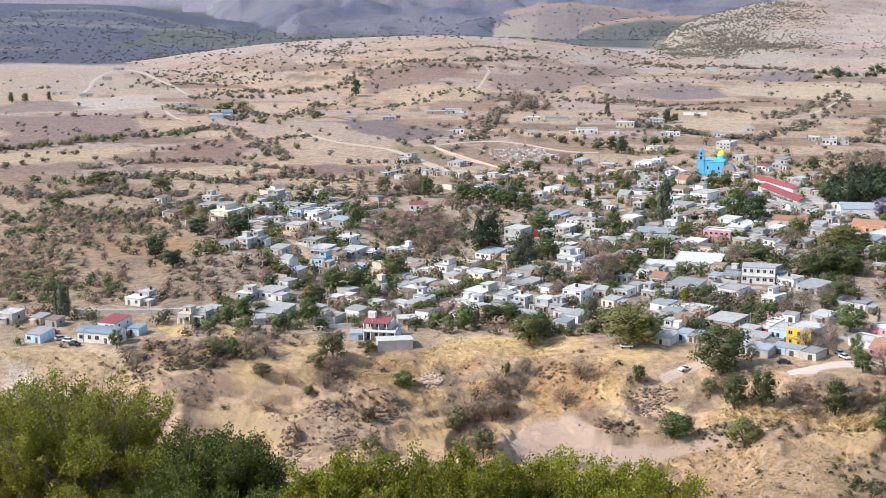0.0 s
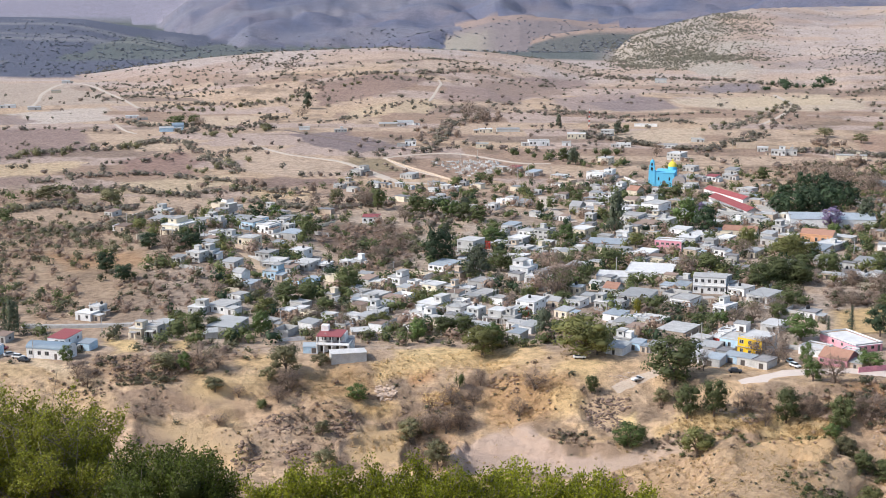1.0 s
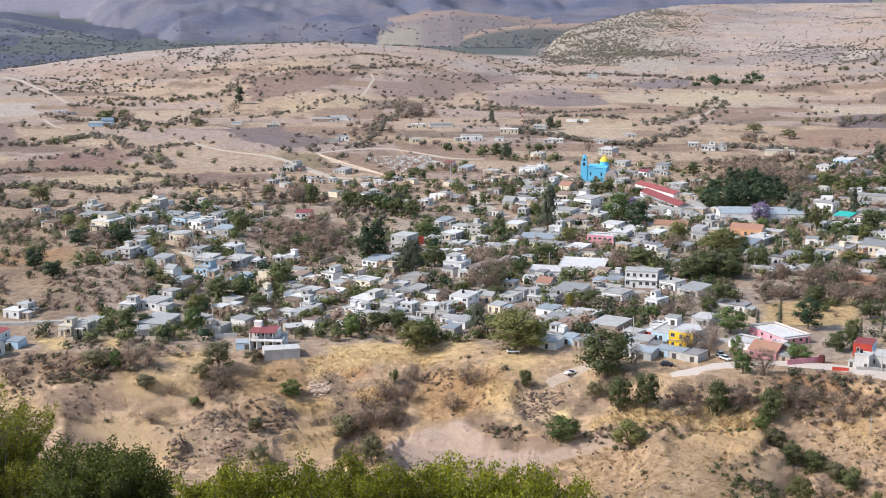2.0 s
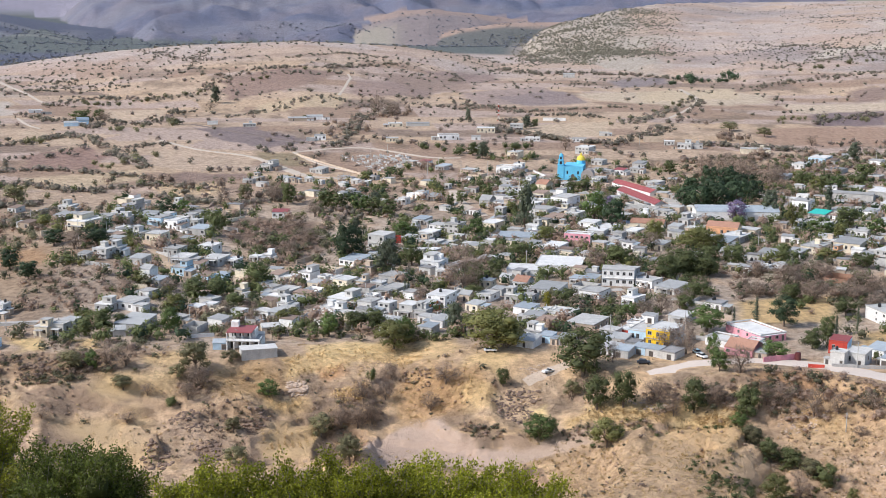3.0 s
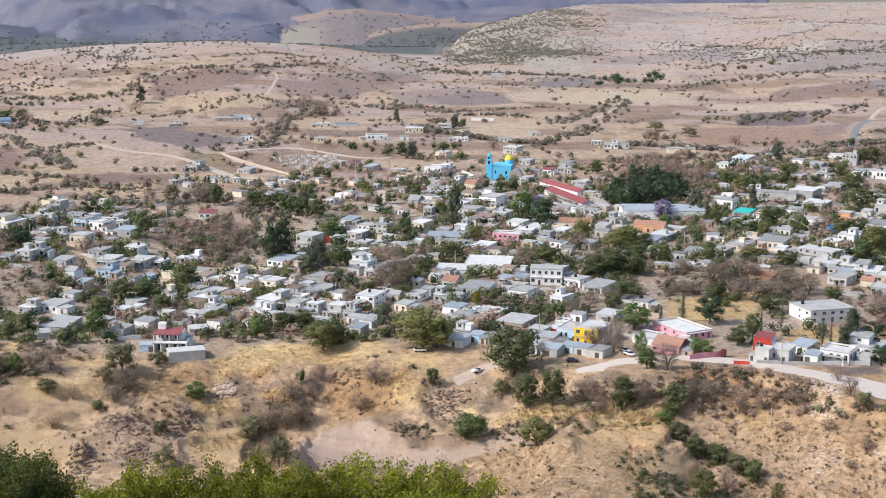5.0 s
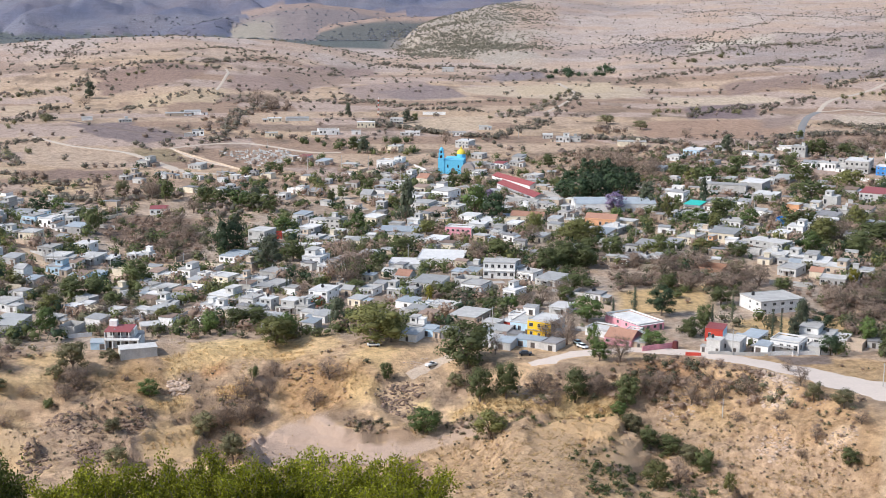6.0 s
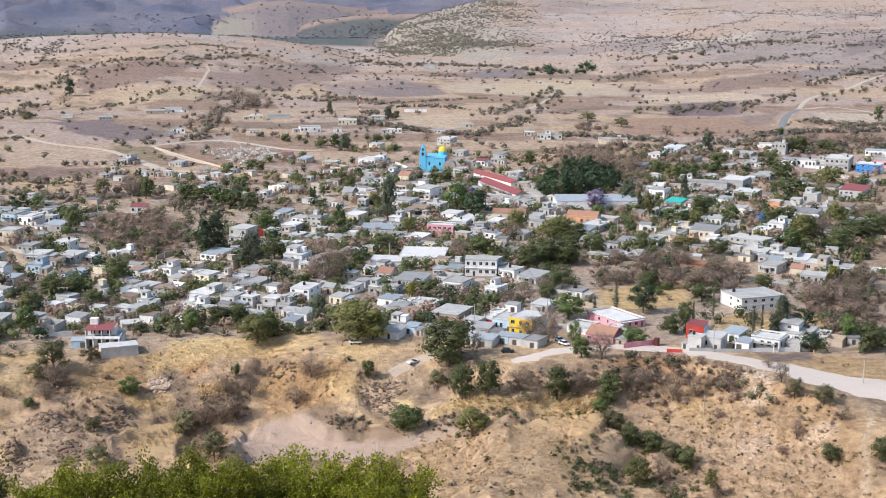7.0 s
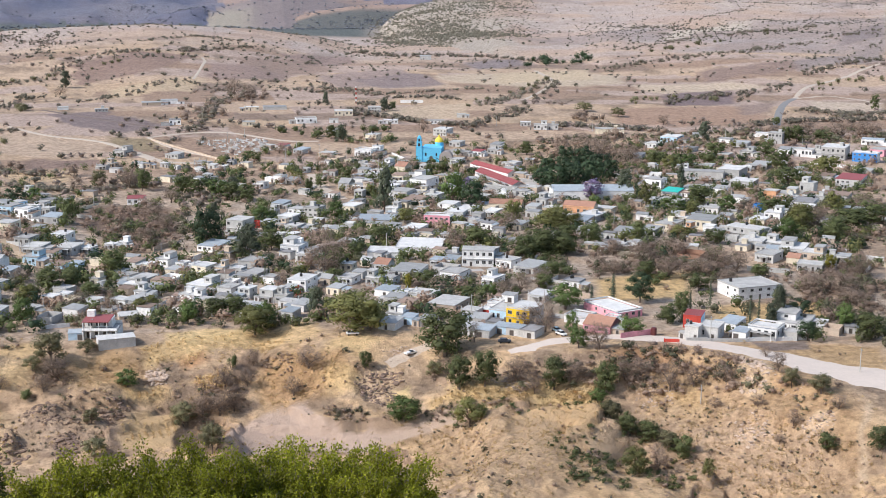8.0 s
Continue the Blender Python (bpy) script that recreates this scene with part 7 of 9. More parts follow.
tree(287.6, 815.5, 12.9, 21.3, "bare")
tree(302.9, 842.9, 10.2, 15.7, "bare")
tree(277.4, 847.7, 15.7, 23.5, "bare")
tree(176.5, 477.3, 11.9, 11.9, "lush")
tree(167.0, 480.6, 11.0, 3.2, "cypress")
tree(157.8, 478.6, 7.7, 1.8, "cypress")
tree(203.9, 438.5, 11.3, 2.0, "cypress")
tree(207.0, 438.0, 10.9, 1.7, "cypress")
tree(216.9, 442.6, 14.2, 7.5, "dark")
tree(224.5, 441.5, 8.5, 10.7, "lush")
tree(205.9, 490.7, 7.6, 10.5, "green")
tree(183.9, 452.6, 10.5, 7.9, "green")
tree(175.7, 446.0, 7.3, 9.1, "green")
tree(185.8, 449.9, 10.9, 2.0, "cypress")
tree(201.2, 468.1, 10.1, 1.8, "cypress")
tree(209.9, 434.5, 9.6, 6.1, "dark")
tree(215.2, 416.0, 7.6, 8.9, "lush")
tree(235.0, 427.6, 10.5, 7.5, "bright")
tree(237.4, 414.0, 10.3, 12.9, "green")
tree(227.4, 463.9, 6.9, 6.9, "green")
tree(157.8, 433.8, 6.2, 10.8, "bright")
tree(133.4, 416.9, 7.5, 7.9, "bright")
tree(139.5, 413.6, 9.5, 11.5, "bare")
tree(129.5, 442.8, 13.3, 11.2, "bare")
tree(249.3, 705.2, 16.5, 13.2, "dark")
tree(229.0, 697.6, 11.7, 13.0, "violet")
tree(249.8, 672.0, 13.9, 8.9, "olive")
tree(284.4, 710.6, 16.9, 7.4, "dark")
tree(222.1, 622.3, 6.4, 8.8, "green")
tree(215.1, 586.5, 10.0, 9.4, "green")
tree(308.9, 792.0, 9.7, 11.2, "olive")
tree(308.8, 816.6, 10.0, 15.4, "green")
tree(382.4, 916.9, 15.7, 11.3, "dark")
tree(360.7, 842.5, 10.5, 17.7, "green")
tree(321.0, 789.8, 11.2, 11.2, "bright")
tree(374.9, 780.0, 13.7, 16.7, "green")
tree(388.8, 826.7, 10.4, 14.4, "green")
tree(447.5, 901.2, 13.2, 15.9, "green")
tree(438.6, 901.8, 12.3, 10.6, "green")
tree(395.9, 754.3, 12.7, 18.7, "olive")
tree(394.9, 763.3, 9.8, 15.1, "olive")
tree(353.4, 719.4, 12.0, 19.8, "green")
tree(307.4, 646.5, 8.9, 12.7, "green")
tree(316.3, 645.3, 8.3, 13.3, "green")
tree(299.6, 595.1, 14.8, 16.5, "olive")
tree(284.9, 576.7, 11.4, 11.4, "bright")
tree(337.8, 634.7, 12.7, 12.7, "olive")
tree(311.2, 600.6, 12.0, 15.0, "bare")
tree(324.5, 591.9, 12.0, 23.9, "green")
tree(341.7, 604.2, 12.3, 18.4, "green")
tree(306.4, 574.0, 10.4, 17.3, "green")
tree(359.5, 639.7, 9.7, 19.4, "bare")
tree(280.3, 675.5, 11.0, 16.1, "green")
tree(259.0, 653.5, 9.3, 15.5, "bright")
tree(285.3, 649.7, 9.4, 12.5, "bright")
tree(264.6, 644.4, 8.0, 9.2, "olive")
tree(247.8, 574.9, 7.2, 13.9, "green")
tree(236.9, 589.1, 6.8, 12.4, "olive")
tree(223.6, 676.0, 6.3, 9.4, "bright")
tree(193.5, 618.2, 8.6, 13.2, "olive")
tree(186.9, 619.6, 11.5, 14.3, "olive")
tree(191.4, 585.0, 9.8, 13.7, "green")
tree(171.6, 563.8, 10.5, 15.7, "green")
tree(161.8, 565.6, 10.5, 15.7, "green")
tree(151.4, 555.5, 7.7, 10.3, "green")
tree(193.8, 559.9, 7.9, 13.2, "bare")
tree(202.2, 547.0, 9.3, 15.6, "bare")
tree(221.0, 555.4, 8.0, 16.0, "bare")
tree(229.6, 531.6, 9.3, 18.1, "bare")
tree(234.8, 520.0, 9.2, 15.3, "bare")
tree(239.9, 508.8, 6.0, 10.0, "green")
tree(274.1, 514.1, 7.8, 6.2, "yellow")
tree(221.9, 501.6, 6.4, 9.8, "bare")
tree(218.7, 517.4, 7.5, 15.0, "bare")
tree(247.4, 478.5, 9.6, 14.4, "bare")
tree(258.6, 476.9, 9.7, 19.4, "bare")
tree(282.1, 502.6, 10.3, 15.4, "bare")
tree(254.3, 459.9, 7.1, 14.1, "bare")
tree(202.8, 514.7, 8.9, 14.8, "bare")
tree(193.6, 516.2, 7.4, 9.8, "green")
tree(181.4, 523.2, 7.4, 9.9, "bare")
tree(484.1, 1012.3, 6.9, 9.8, "green")
tree(469.9, 934.0, 11.0, 27.5, "bare")
tree(497.0, 933.4, 11.1, 27.8, "bare")
tree(520.1, 933.5, 12.2, 28.1, "bare")
tree(469.8, 906.9, 9.0, 17.9, "green")
tree(390.3, 1017.1, 8.6, 14.3, "bare")
tree(619.2, 1100.2, 14.4, 9.9, "green")
tree(358.5, 1123.5, 8.3, 17.5, "field")
tree(373.9, 1078.9, 8.0, 15.0, "field")
tree(-13.0, 435.1, 6.0, 8.3, "bright")
tree(-23.6, 414.4, 5.0, 6.1, "field")
tree(4.0, 423.0, 8.2, 9.7, "field")
tree(12.2, 392.6, 9.8, 9.8, "field")
tree(20.8, 441.6, 6.4, 4.0, "shrub")
tree(28.4, 445.0, 6.5, 5.3, "bare")
tree(-44.3, 428.4, 4.5, 4.7, "shrub")
tree(-42.8, 440.1, 4.8, 6.0, "field")
tree(-35.6, 436.6, 8.4, 12.3, "bare")
tree(-38.8, 430.0, 5.9, 8.3, "bare")
tree(-77.6, 441.5, 6.5, 9.7, "field")
tree(-70.6, 441.1, 7.3, 5.3, "bright")
tree(-65.8, 442.1, 10.1, 10.9, "bare")
tree(-60.0, 444.6, 7.3, 8.1, "bare")
tree(-111.4, 449.5, 6.9, 5.4, "bright")
tree(-105.9, 440.2, 6.6, 10.6, "bare")
tree(-101.6, 435.1, 6.5, 7.7, "bare")
tree(-59.7, 433.8, 5.0, 8.8, "field")
tree(-52.0, 432.1, 4.4, 5.9, "bare")
tree(-83.1, 418.1, 4.1, 5.8, "bare")
tree(-57.1, 419.6, 3.7, 8.1, "bare")
tree(-22.3, 396.6, 6.6, 8.5, "field")
tree(5.4, 395.8, 7.7, 8.1, "bare")
tree(10.4, 426.1, 7.8, 9.0, "bare")
tree(15.9, 425.4, 8.6, 9.8, "bare")
tree(20.6, 426.9, 9.0, 9.0, "bare")
tree(18.1, 434.8, 7.2, 9.9, "bare")
tree(25.7, 436.4, 6.8, 7.2, "bare")
tree(91.4, 408.7, 11.9, 10.3, "green")
tree(99.2, 406.3, 12.2, 10.3, "green")
tree(121.1, 402.6, 11.5, 10.7, "green")
tree(72.4, 401.8, 8.3, 13.2, "bright")
tree(89.8, 385.9, 9.5, 11.7, "olive")
tree(64.2, 429.9, 6.7, 5.5, "green")
tree(45.9, 435.6, 7.2, 11.6, "bare")
tree(86.2, 423.2, 6.3, 6.3, "field")
tree(110.3, 407.2, 8.1, 11.9, "bare")
tree(128.1, 401.7, 7.3, 7.3, "bare")
tree(114.2, 401.2, 6.1, 6.5, "bare")
tree(69.9, 406.4, 5.7, 5.7, "bare")
tree(40.1, 428.4, 6.7, 7.9, "bare")
tree(136.1, 395.0, 11.1, 10.7, "green")
tree(131.2, 388.6, 4.9, 6.0, "bright")
tree(128.2, 401.5, 8.1, 8.8, "bare")
tree(147.4, 396.8, 8.5, 9.3, "bare")
tree(143.4, 398.8, 6.9, 7.7, "bare")
tree(155.3, 389.6, 10.0, 9.2, "bare")
tree(162.5, 388.1, 7.3, 7.3, "bare")
tree(172.2, 385.2, 5.8, 8.5, "bare")
tree(184.8, 374.9, 6.8, 6.8, "bare")
tree(185.2, 366.5, 6.4, 6.0, "field")
tree(190.5, 357.8, 5.9, 8.9, "field")
tree(132.7, 380.3, 7.8, 7.4, "field")
tree(135.3, 373.4, 6.6, 7.7, "green")
tree(141.4, 371.1, 6.2, 8.4, "green")
tree(145.1, 362.1, 6.1, 7.9, "field")
tree(147.9, 357.8, 7.5, 8.3, "green")
tree(129.4, 348.4, 8.3, 10.0, "olive")
tree(137.9, 352.0, 8.8, 7.4, "bare")
tree(150.2, 344.8, 6.0, 4.6, "olive")
tree(181.6, 335.6, 5.8, 6.7, "green")
tree(192.9, 326.9, 7.3, 7.7, "green")
tree(178.5, 350.3, 5.1, 5.8, "bare")
tree(173.5, 364.4, 4.1, 5.5, "bare")
tree(191.3, 348.0, 4.7, 6.2, "bare")
tree(173.3, 348.1, 3.2, 4.7, "bare")
tree(163.9, 373.8, 3.4, 5.6, "bare")
tree(190.2, 395.6, 4.0, 5.2, "bare")

# ---- lesser sheds and walls in the gaps of the village ----
rnd = random.Random(44)
made, tries = 0, 0
while made < 235 and tries < 20000:
    tries += 1
    bearing, reach = rnd.uniform(-8, 30), 1 / rnd.uniform(1 / 760, 1 / 425) * SCALE
    px, py = reach * math.sin(radians(bearing)), reach * math.cos(radians(bearing))
    here = fbm(np.array([px / 130.0]), np.array([py / 130.0]), 2, 77)[0]
    spread = 9.5 if reach < 650 else 12
    if here < -0.35 or bearing < -6 and reach < 520 or bearing > 15 and reach < 600 or not clear_of_houses(np.array([px]), np.array([py]), 2.2)[0]:
        continue
    if min(math.hypot(px - q[0], py - q[1]) for q in HOUSES) > 26:
        continue
    if any(math.hypot(px - q[0], py - q[1]) < q[2] * 0.5 for q in TREES):
        continue
    house(px, py, rnd.uniform(4, 7.5), rnd.uniform(4, 6), rnd.uniform(2.4, 3.2), -33 + rnd.uniform(-9, 7), rnd.choice(("grey", "white", "white", "cream", "tan", "grey")), rnd.choice(("slab", "slab", "sheet", "sheet", "dark_slab", "open")), rnd.choice((0, 0, 1)))
    made += 1

# ---- garden and yard walls along the village's grid ----
made, tries = 0, 0
while made < 90 and tries < 5000:
    tries += 1
    bearing, reach = rnd.uniform(-11, 30), 1 / rnd.uniform(1 / 740, 1 / 420) * SCALE
    px, py = reach * math.sin(radians(bearing)), reach * math.cos(radians(bearing))
    turn, span = radians(-33 + rnd.choice((0, 90)) + rnd.uniform(-6, 6)), rnd.uniform(7, 18)
    qx, qy = px + span * math.cos(turn), py + span * math.sin(turn)
    line = np.linspace(0, 1, 7)
    if bearing > 17 and reach < 560 or bearing < -4 and reach < 540 or not clear_of_houses(px + (qx - px) * line, py + (qy - py) * line, 0.6).all():
        continue
    if min(math.hypot(px - q[0], py - q[1]) for q in HOUSES) > 20:
        continue
    wall(px, py, qx, qy, rnd.uniform(1.3, 2.3), rnd.choice(("grey", "white", "tan", "grey", "cream")))
    made += 1

# ---- church ----
# the blue is lightened for the haze in front of it
CHURCH_BLUE = material("bright_sky_blue_plaster", (0.14, 0.51, 0.74), 0.85, vary=0.12, size=3.0)
DOME_YELLOW = material("yellow_dome_plaster", (0.72, 0.56, 0.08), 0.8, vary=0.12, size=1.5)
STONE = material("grey_rose_stone", (0.36, 0.315, 0.29), 0.95, vary=0.25, size=1.5, fine=0.12)


def arch_mesh(name, w, h, depth, mat_):
    s = Shape()
    pts = [(-w / 2, 0), (w / 2, 0)] + [(w / 2 * math.cos(math.pi * k / 8), h - w / 2 + w / 2 * math.sin(math.pi * k / 8)) for k in range(9)]
    for a, b in zip(pts, pts[1:] + pts[:1]):
        s.face([(a[0], -depth, a[1]), (b[0], -depth, b[1]), (b[0], 0.02, b[1]), (a[0], 0.02, a[1])])
    s.face([(p[0], -depth, p[1]) for p in pts])
    return s.mesh(name, [mat_])


def dome_shape(x, y, z, r, h, sides=16, rings=6):
    s = Shape()
    for i in range(rings):
        for k in range(sides):
            q = []
            for a, b in ((i, k), (i, k + 1), (i + 1, k + 1), (i + 1, k)):
                t, p = a / rings * math.pi / 2, b / sides * 2 * math.pi
                q.append((x + r * math.cos(t) * math.cos(p), y + r * math.cos(t) * math.sin(p), z + h * math.sin(t)))
            s.face(q if i < rings - 1 else q[:3])
    return s


def church(x, y, turn):
    z = float(ground_z(x, y))
    ob = thing("church", x, y, z, turn, "bright blue village church with a tower and yellow dome", "church")
    ob.scale = (0.96, 0.96, 0.96)
    s = Shape()
    s.box(-5.2, 0.4, -1, 7.6, 20, 9.2)
    s.box(-5.4, 0.2, 9.2, 7.8, 20.2, 9.6)
    part("nave", s, [CHURCH_BLUE], ob)
    s = Shape()
    s.box(-9.4, 0, -1, -5.2, 4.2, 10)
    s.box(-9.6, -0.2, 10, -5.0, 4.4, 10.35)
    tower = part("tower", s, [CHURCH_BLUE], ob)
    for z0, z1, half in ((10.35, 13.6, 1.75), (13.6, 16.2, 1.35)):
        s = Shape()
        s.box(-7.3 - half, 2.1 - half, z0, -7.3 + half, 2.1 + half, z1 - 0.25)
        s.box(-7.3 - half - 0.2, 2.1 - half - 0.2, z1 - 0.25, -7.3 + half + 0.2, 2.1 + half + 0.2, z1)
        part("belfry", s, [CHURCH_BLUE], tower)
        # dark plates stand for the shaded hollows of the open arches
        for turn_, dx, dy in ((0, 0, -half), (90, half, 0), (-90, -half, 0)):
            o = part("bell_opening", arch_mesh("bell_opening", half * 0.9, (z1 - z0) * 0.68, 0.01, PANE), None, tower)
            o.matrix_basis = pose(-7.3 + dx, 2.1 + dy, z0 + 0.25, 0, 0, turn_)
    part("cupola", dome_shape(-7.3, 2.1, 16.2, 1.25, 1.7), [CHURCH_BLUE], tower, smooth_faces=True)
    for parent, cx, cy, cz in ((tower, -7.3, 2.1, 17.8), (ob, 4.8, 15.5, 17.0)):
        s = Shape()
        s.box(cx - 0.07, cy - 0.07, cz, cx + 0.07, cy + 0.07, cz + 1.6)
        s.box(cx - 0.45, cy - 0.06, cz + 0.95, cx + 0.45, cy + 0.06, cz + 1.1)
        part("cross", s, [STEEL], parent)
    s = Shape()
    s.tube((4.8, 15.5, 9.6), (4.8, 15.5, 11.9), 3.0, 3.0, 12)
    part("drum", s, [CHURCH_BLUE], ob)
    part("dome", dome_shape(4.8, 15.5, 11.9, 3.05, 3.4), [DOME_YELLOW], ob, "yellow plaster dome", True)
    s = Shape()
    s.tube((4.8, 15.5, 15.1), (4.8, 15.5, 16.4), 0.6, 0.6, 8)
    s.tube((4.8, 15.5, 16.4), (4.8, 15.5, 17.1), 0.7, 0.1, 8)
    part("lantern", s, [DOME_YELLOW], ob)
    door = part("door", arch_mesh("door", 2.4, 4.2, 0.05, DOOR), None, ob)
    door.matrix_basis = pose(0.8, 0.38, 0)
    for px in (-2.8, 4.4):
        o = part("window", arch_mesh("window", 1.0, 2.2, 0.04, PANE), None, ob)
        o.matrix_basis = pose(px, 0.38, 4.2)
    for py in (5, 10, 15):
        o = part("window", arch_mesh("window", 1.1, 2.4, 0.04, PANE), None, ob)
        o.matrix_basis = pose(-5.22, py, 4.0, 0, 0, -90)
    HOUSES.append((x, y, 22, 21, turn))
    # the old stone chapel beside it
    ob = thing("stone_chapel", x + 9.6, y - 3.5, float(ground_z(x + 9.6, y - 3.5)), turn, "old grey stone chapel with a round gable", "chapel")
    s = Shape()
    pts = [(-4.1, -1.0), (4.1, -1.0)] + [(4.1 * math.cos(math.pi * k / 12), 3.6 + 3.6 * math.sin(math.pi * k / 12)) for k in range(13)]
    for a, b in zip(pts, pts[1:] + pts[:1]):
        s.face([(a[0], 0, a[1]), (b[0], 0, b[1]), (b[0], 9, b[1]), (a[0], 9, a[1])])
    s.face([(p[0], 0, p[1]) for p in pts[::-1]])
    s.face([(p[0], 9, p[1]) for p in pts])
    part("body", s, [STONE], ob)
    part("door", arch_mesh("door", 1.8, 3.2, 0.04, DOOR), None, ob).matrix_basis = pose(0, -0.01, 0)


church(170.6, 858.0, -17)

# ---- cemetery ----
TOMB = {k: material(k + "_tomb", c, 0.85, vary=0.15, size=0.8, per_object=0.15) for k, c in {"white": (0.60, 0.58, 0.55), "grey": (0.38, 0.35, 0.31), "tan": (0.46, 0.40, 0.34)}.items()}


def tomb_kinds():
    kinds = []
    for k, (colour, w, d, h) in enumerate((("white", 1.2, 2.2, 0.7), ("grey", 1.2, 2.2, 0.5), ("white", 1.4, 2.0, 1.5), ("tan", 1.3, 2.2, 0.9), ("white", 1.0, 2.0, 0.4))):
        b, c = Shape(), Shape()
        b.box(-w / 2 - 0.15, -d / 2 - 0.15, -0.4, w / 2 + 0.15, d / 2 + 0.15, 0.2)
        b.box(-w / 2, -d / 2, 0.2, w / 2, d / 2, h)
        top = h + 0.9
        c.box(-0.09, d / 2 - 0.3, h, 0.09, d / 2 - 0.12, top)
        c.box(-0.32, d / 2 - 0.29, top - 0.4, 0.32, d / 2 - 0.13, top - 0.26)
        kinds.append((b.mesh("plinth", [TOMB[colour]]), c.mesh("cross", [TOMB[colour]]), colour))
    return kinds


kinds = tomb_kinds()
for k in range(150):
    u, v = rnd.random(), rnd.random()
    px = (25 + 50 * u) * (1 - v) + (44 + 34 * u) * v
    py = (994 - 4 * u) * (1 - v) + (912 + 18 * u) * v
    base, cross, colour = rnd.choice(kinds)
    ob = thing("grave", px, py, float(ground_z(px, py)), rnd.choice((0, 90)) + rnd.uniform(-12, 12), colour + " masonry grave with a cross", "grave", "cemetery graves")
    ob.scale = (1.0, 1.0, 0.95)
    part("plinth", base, None, ob)
    part("cross", cross, None, ob)

# ---- radio mast and red tank ----
ob = thing("radio_mast", 174.1, 1217.2, float(ground_z(174.1, 1217.2)), 20, "red and white lattice radio mast", "mast")
for k in range(8):
    z0, z1 = k * 2.0, (k + 1) * 2.0
    s, r0, r1 = Shape(), 0.95 - 0.08 * k, 0.95 - 0.08 * (k + 1)
    for i in range(4):
        a, b = math.pi / 2 * i, math.pi / 2 * (i + 1)
        p, q = (r0 * math.cos(a), r0 * math.sin(a), z0), (r1 * math.cos(a), r1 * math.sin(a), z1)
        s.tube(p, q, 0.09, 0.09, 4)
        s.tube(p, (r1 * math.cos(b), r1 * math.sin(b), z1), 0.06, 0.06, 4)
        s.tube(q, (r1 * math.cos(b), r1 * math.sin(b), z1), 0.06, 0.06, 4)
    part("section", s, [WALL_MATERIALS["red" if k % 2 == 0 else "white"]], ob)
ob = thing("storage_tank", 164.8, 430.5, float(ground_z(164.8, 430.5)), 0, "dark red cylindrical storage tank beside a wall", "tank")
s = Shape()
s.tube((0, 0, -0.2), (0, 0, 2.6), 1.0, 1.0, 14)
s.tube((0, 0, 2.6), (0, 0, 2.9), 1.0, 0.4, 14)
part("shell", s, [material("dark_red_tank", (0.11, 0.025, 0.025), 0.6, vary=0.2, size=1.0)], ob, smooth_faces=True)
s = Shape()
s.tube((0, 0, 2.9), (0, 0, 3.05), 0.3, 0.3, 10)
part("lid", s, [STEEL], ob)

# ---- the white house with balconies at the village's edge ----
def villa(x, y, turn):
    z = float(ground_z(x, y))
    ob = thing("house", x, y, z, turn, "white two-storey house with columned balconies and red roof", "house", "village houses")
    white, grey = WALL_MATERIALS["white"], CONCRETE

    def piece(name, mat_, *boxes):
        s = Shape()
        for b in boxes:
            s.box(*b)
        return part(name, s, [mat_], ob)

    piece("body", white, (-5.8, 0, -2, 5.8, 8, 3.1), (-5.8, 2.2, 3.3, 3.4, 8, 6.0))
    piece("side_wall", white, (-5.8, -2.4, -2, -5.5, 0, 6.0))
    piece("balcony_floor", grey, (-5.9, -2.6, 3.1, 5.9, 8.1, 3.3))
    piece("roof", RED_SHEET, (-6.0, -2.0, 6.0, 3.0, 8.2, 6.2))
    piece("roof_terrace", white, (3.4, 2.2, 3.3, 3.6, 8, 4.2), (3.6, 7.8, 3.3, 5.8, 8, 4.2))
    piece("roof_room", white, (-5.6, 5.2, 6.2, -3.0, 8, 8.2))
    for px in (-3.2, -0.4, 2.4, 5.4):
        piece("column", white, (px - 0.16, -2.45, -2, px + 0.16, -2.13, 3.1))
    for px in (-3.2, -0.4, 2.4):
        piece("column", white, (px - 0.14, -1.9, 3.3, px + 0.14, -1.62, 6.0))
    piece("balustrade", white, (-5.5, -2.55, 3.3, 5.8, -2.4, 4.1), (5.66, -2.4, 3.3, 5.8, 2.0, 4.1))
    for px in (-4.2, -1.4, 1.4, 4.2):
        fitted(DOOR_MESH, "door", ob, px, 0, 0.1, 1.5, 2.3, 0)
    for px in (-4.0, -1.4, 1.4):
        fitted(WINDOW_MESH, "window", ob, px, 2.2, 3.8, 1.5, 1.6, 0)
    fitted(WINDOW_MESH, "window", ob, -5.8, 4.5, 4.3, 1.2, 1.1, -90)
    HOUSES.append((x, y, 12, 8, turn))


villa(-21.8, 461.9, -9)

# ---- yard walls, poles, parked cars ----
wall(16.2, 485.1, 29.9, 493.5, 2.3, "white")
wall(-48.7, 510.2, -14.6, 536.6, 1.2, "tan")
wall(-138.7, 496.9, -97.8, 495.8, 1.2, "grey")
wall(-5.8, 1002.9, 38.8, 891.7, 1.2, "tan")
wall(-42.6, 476.4, -33.2, 479.0, 1.4, "white")
wall(108.1, 539.1, 125.3, 539.5, 1.2, "grey")
wall(-43.8, 723.2, -17.7, 724.6, 1.2, "tan")
wall(146.0, 522.2, 156.6, 512.8, 1.2, "grey")
wall(90.0, 675.5, 101.9, 679.2, 1.7, "white")
wall(-80.0, 516.5, -75.3, 498.6, 1.2, "grey")
wall(-74.5, 742.4, -46.5, 769.1, 1.2, "tan")
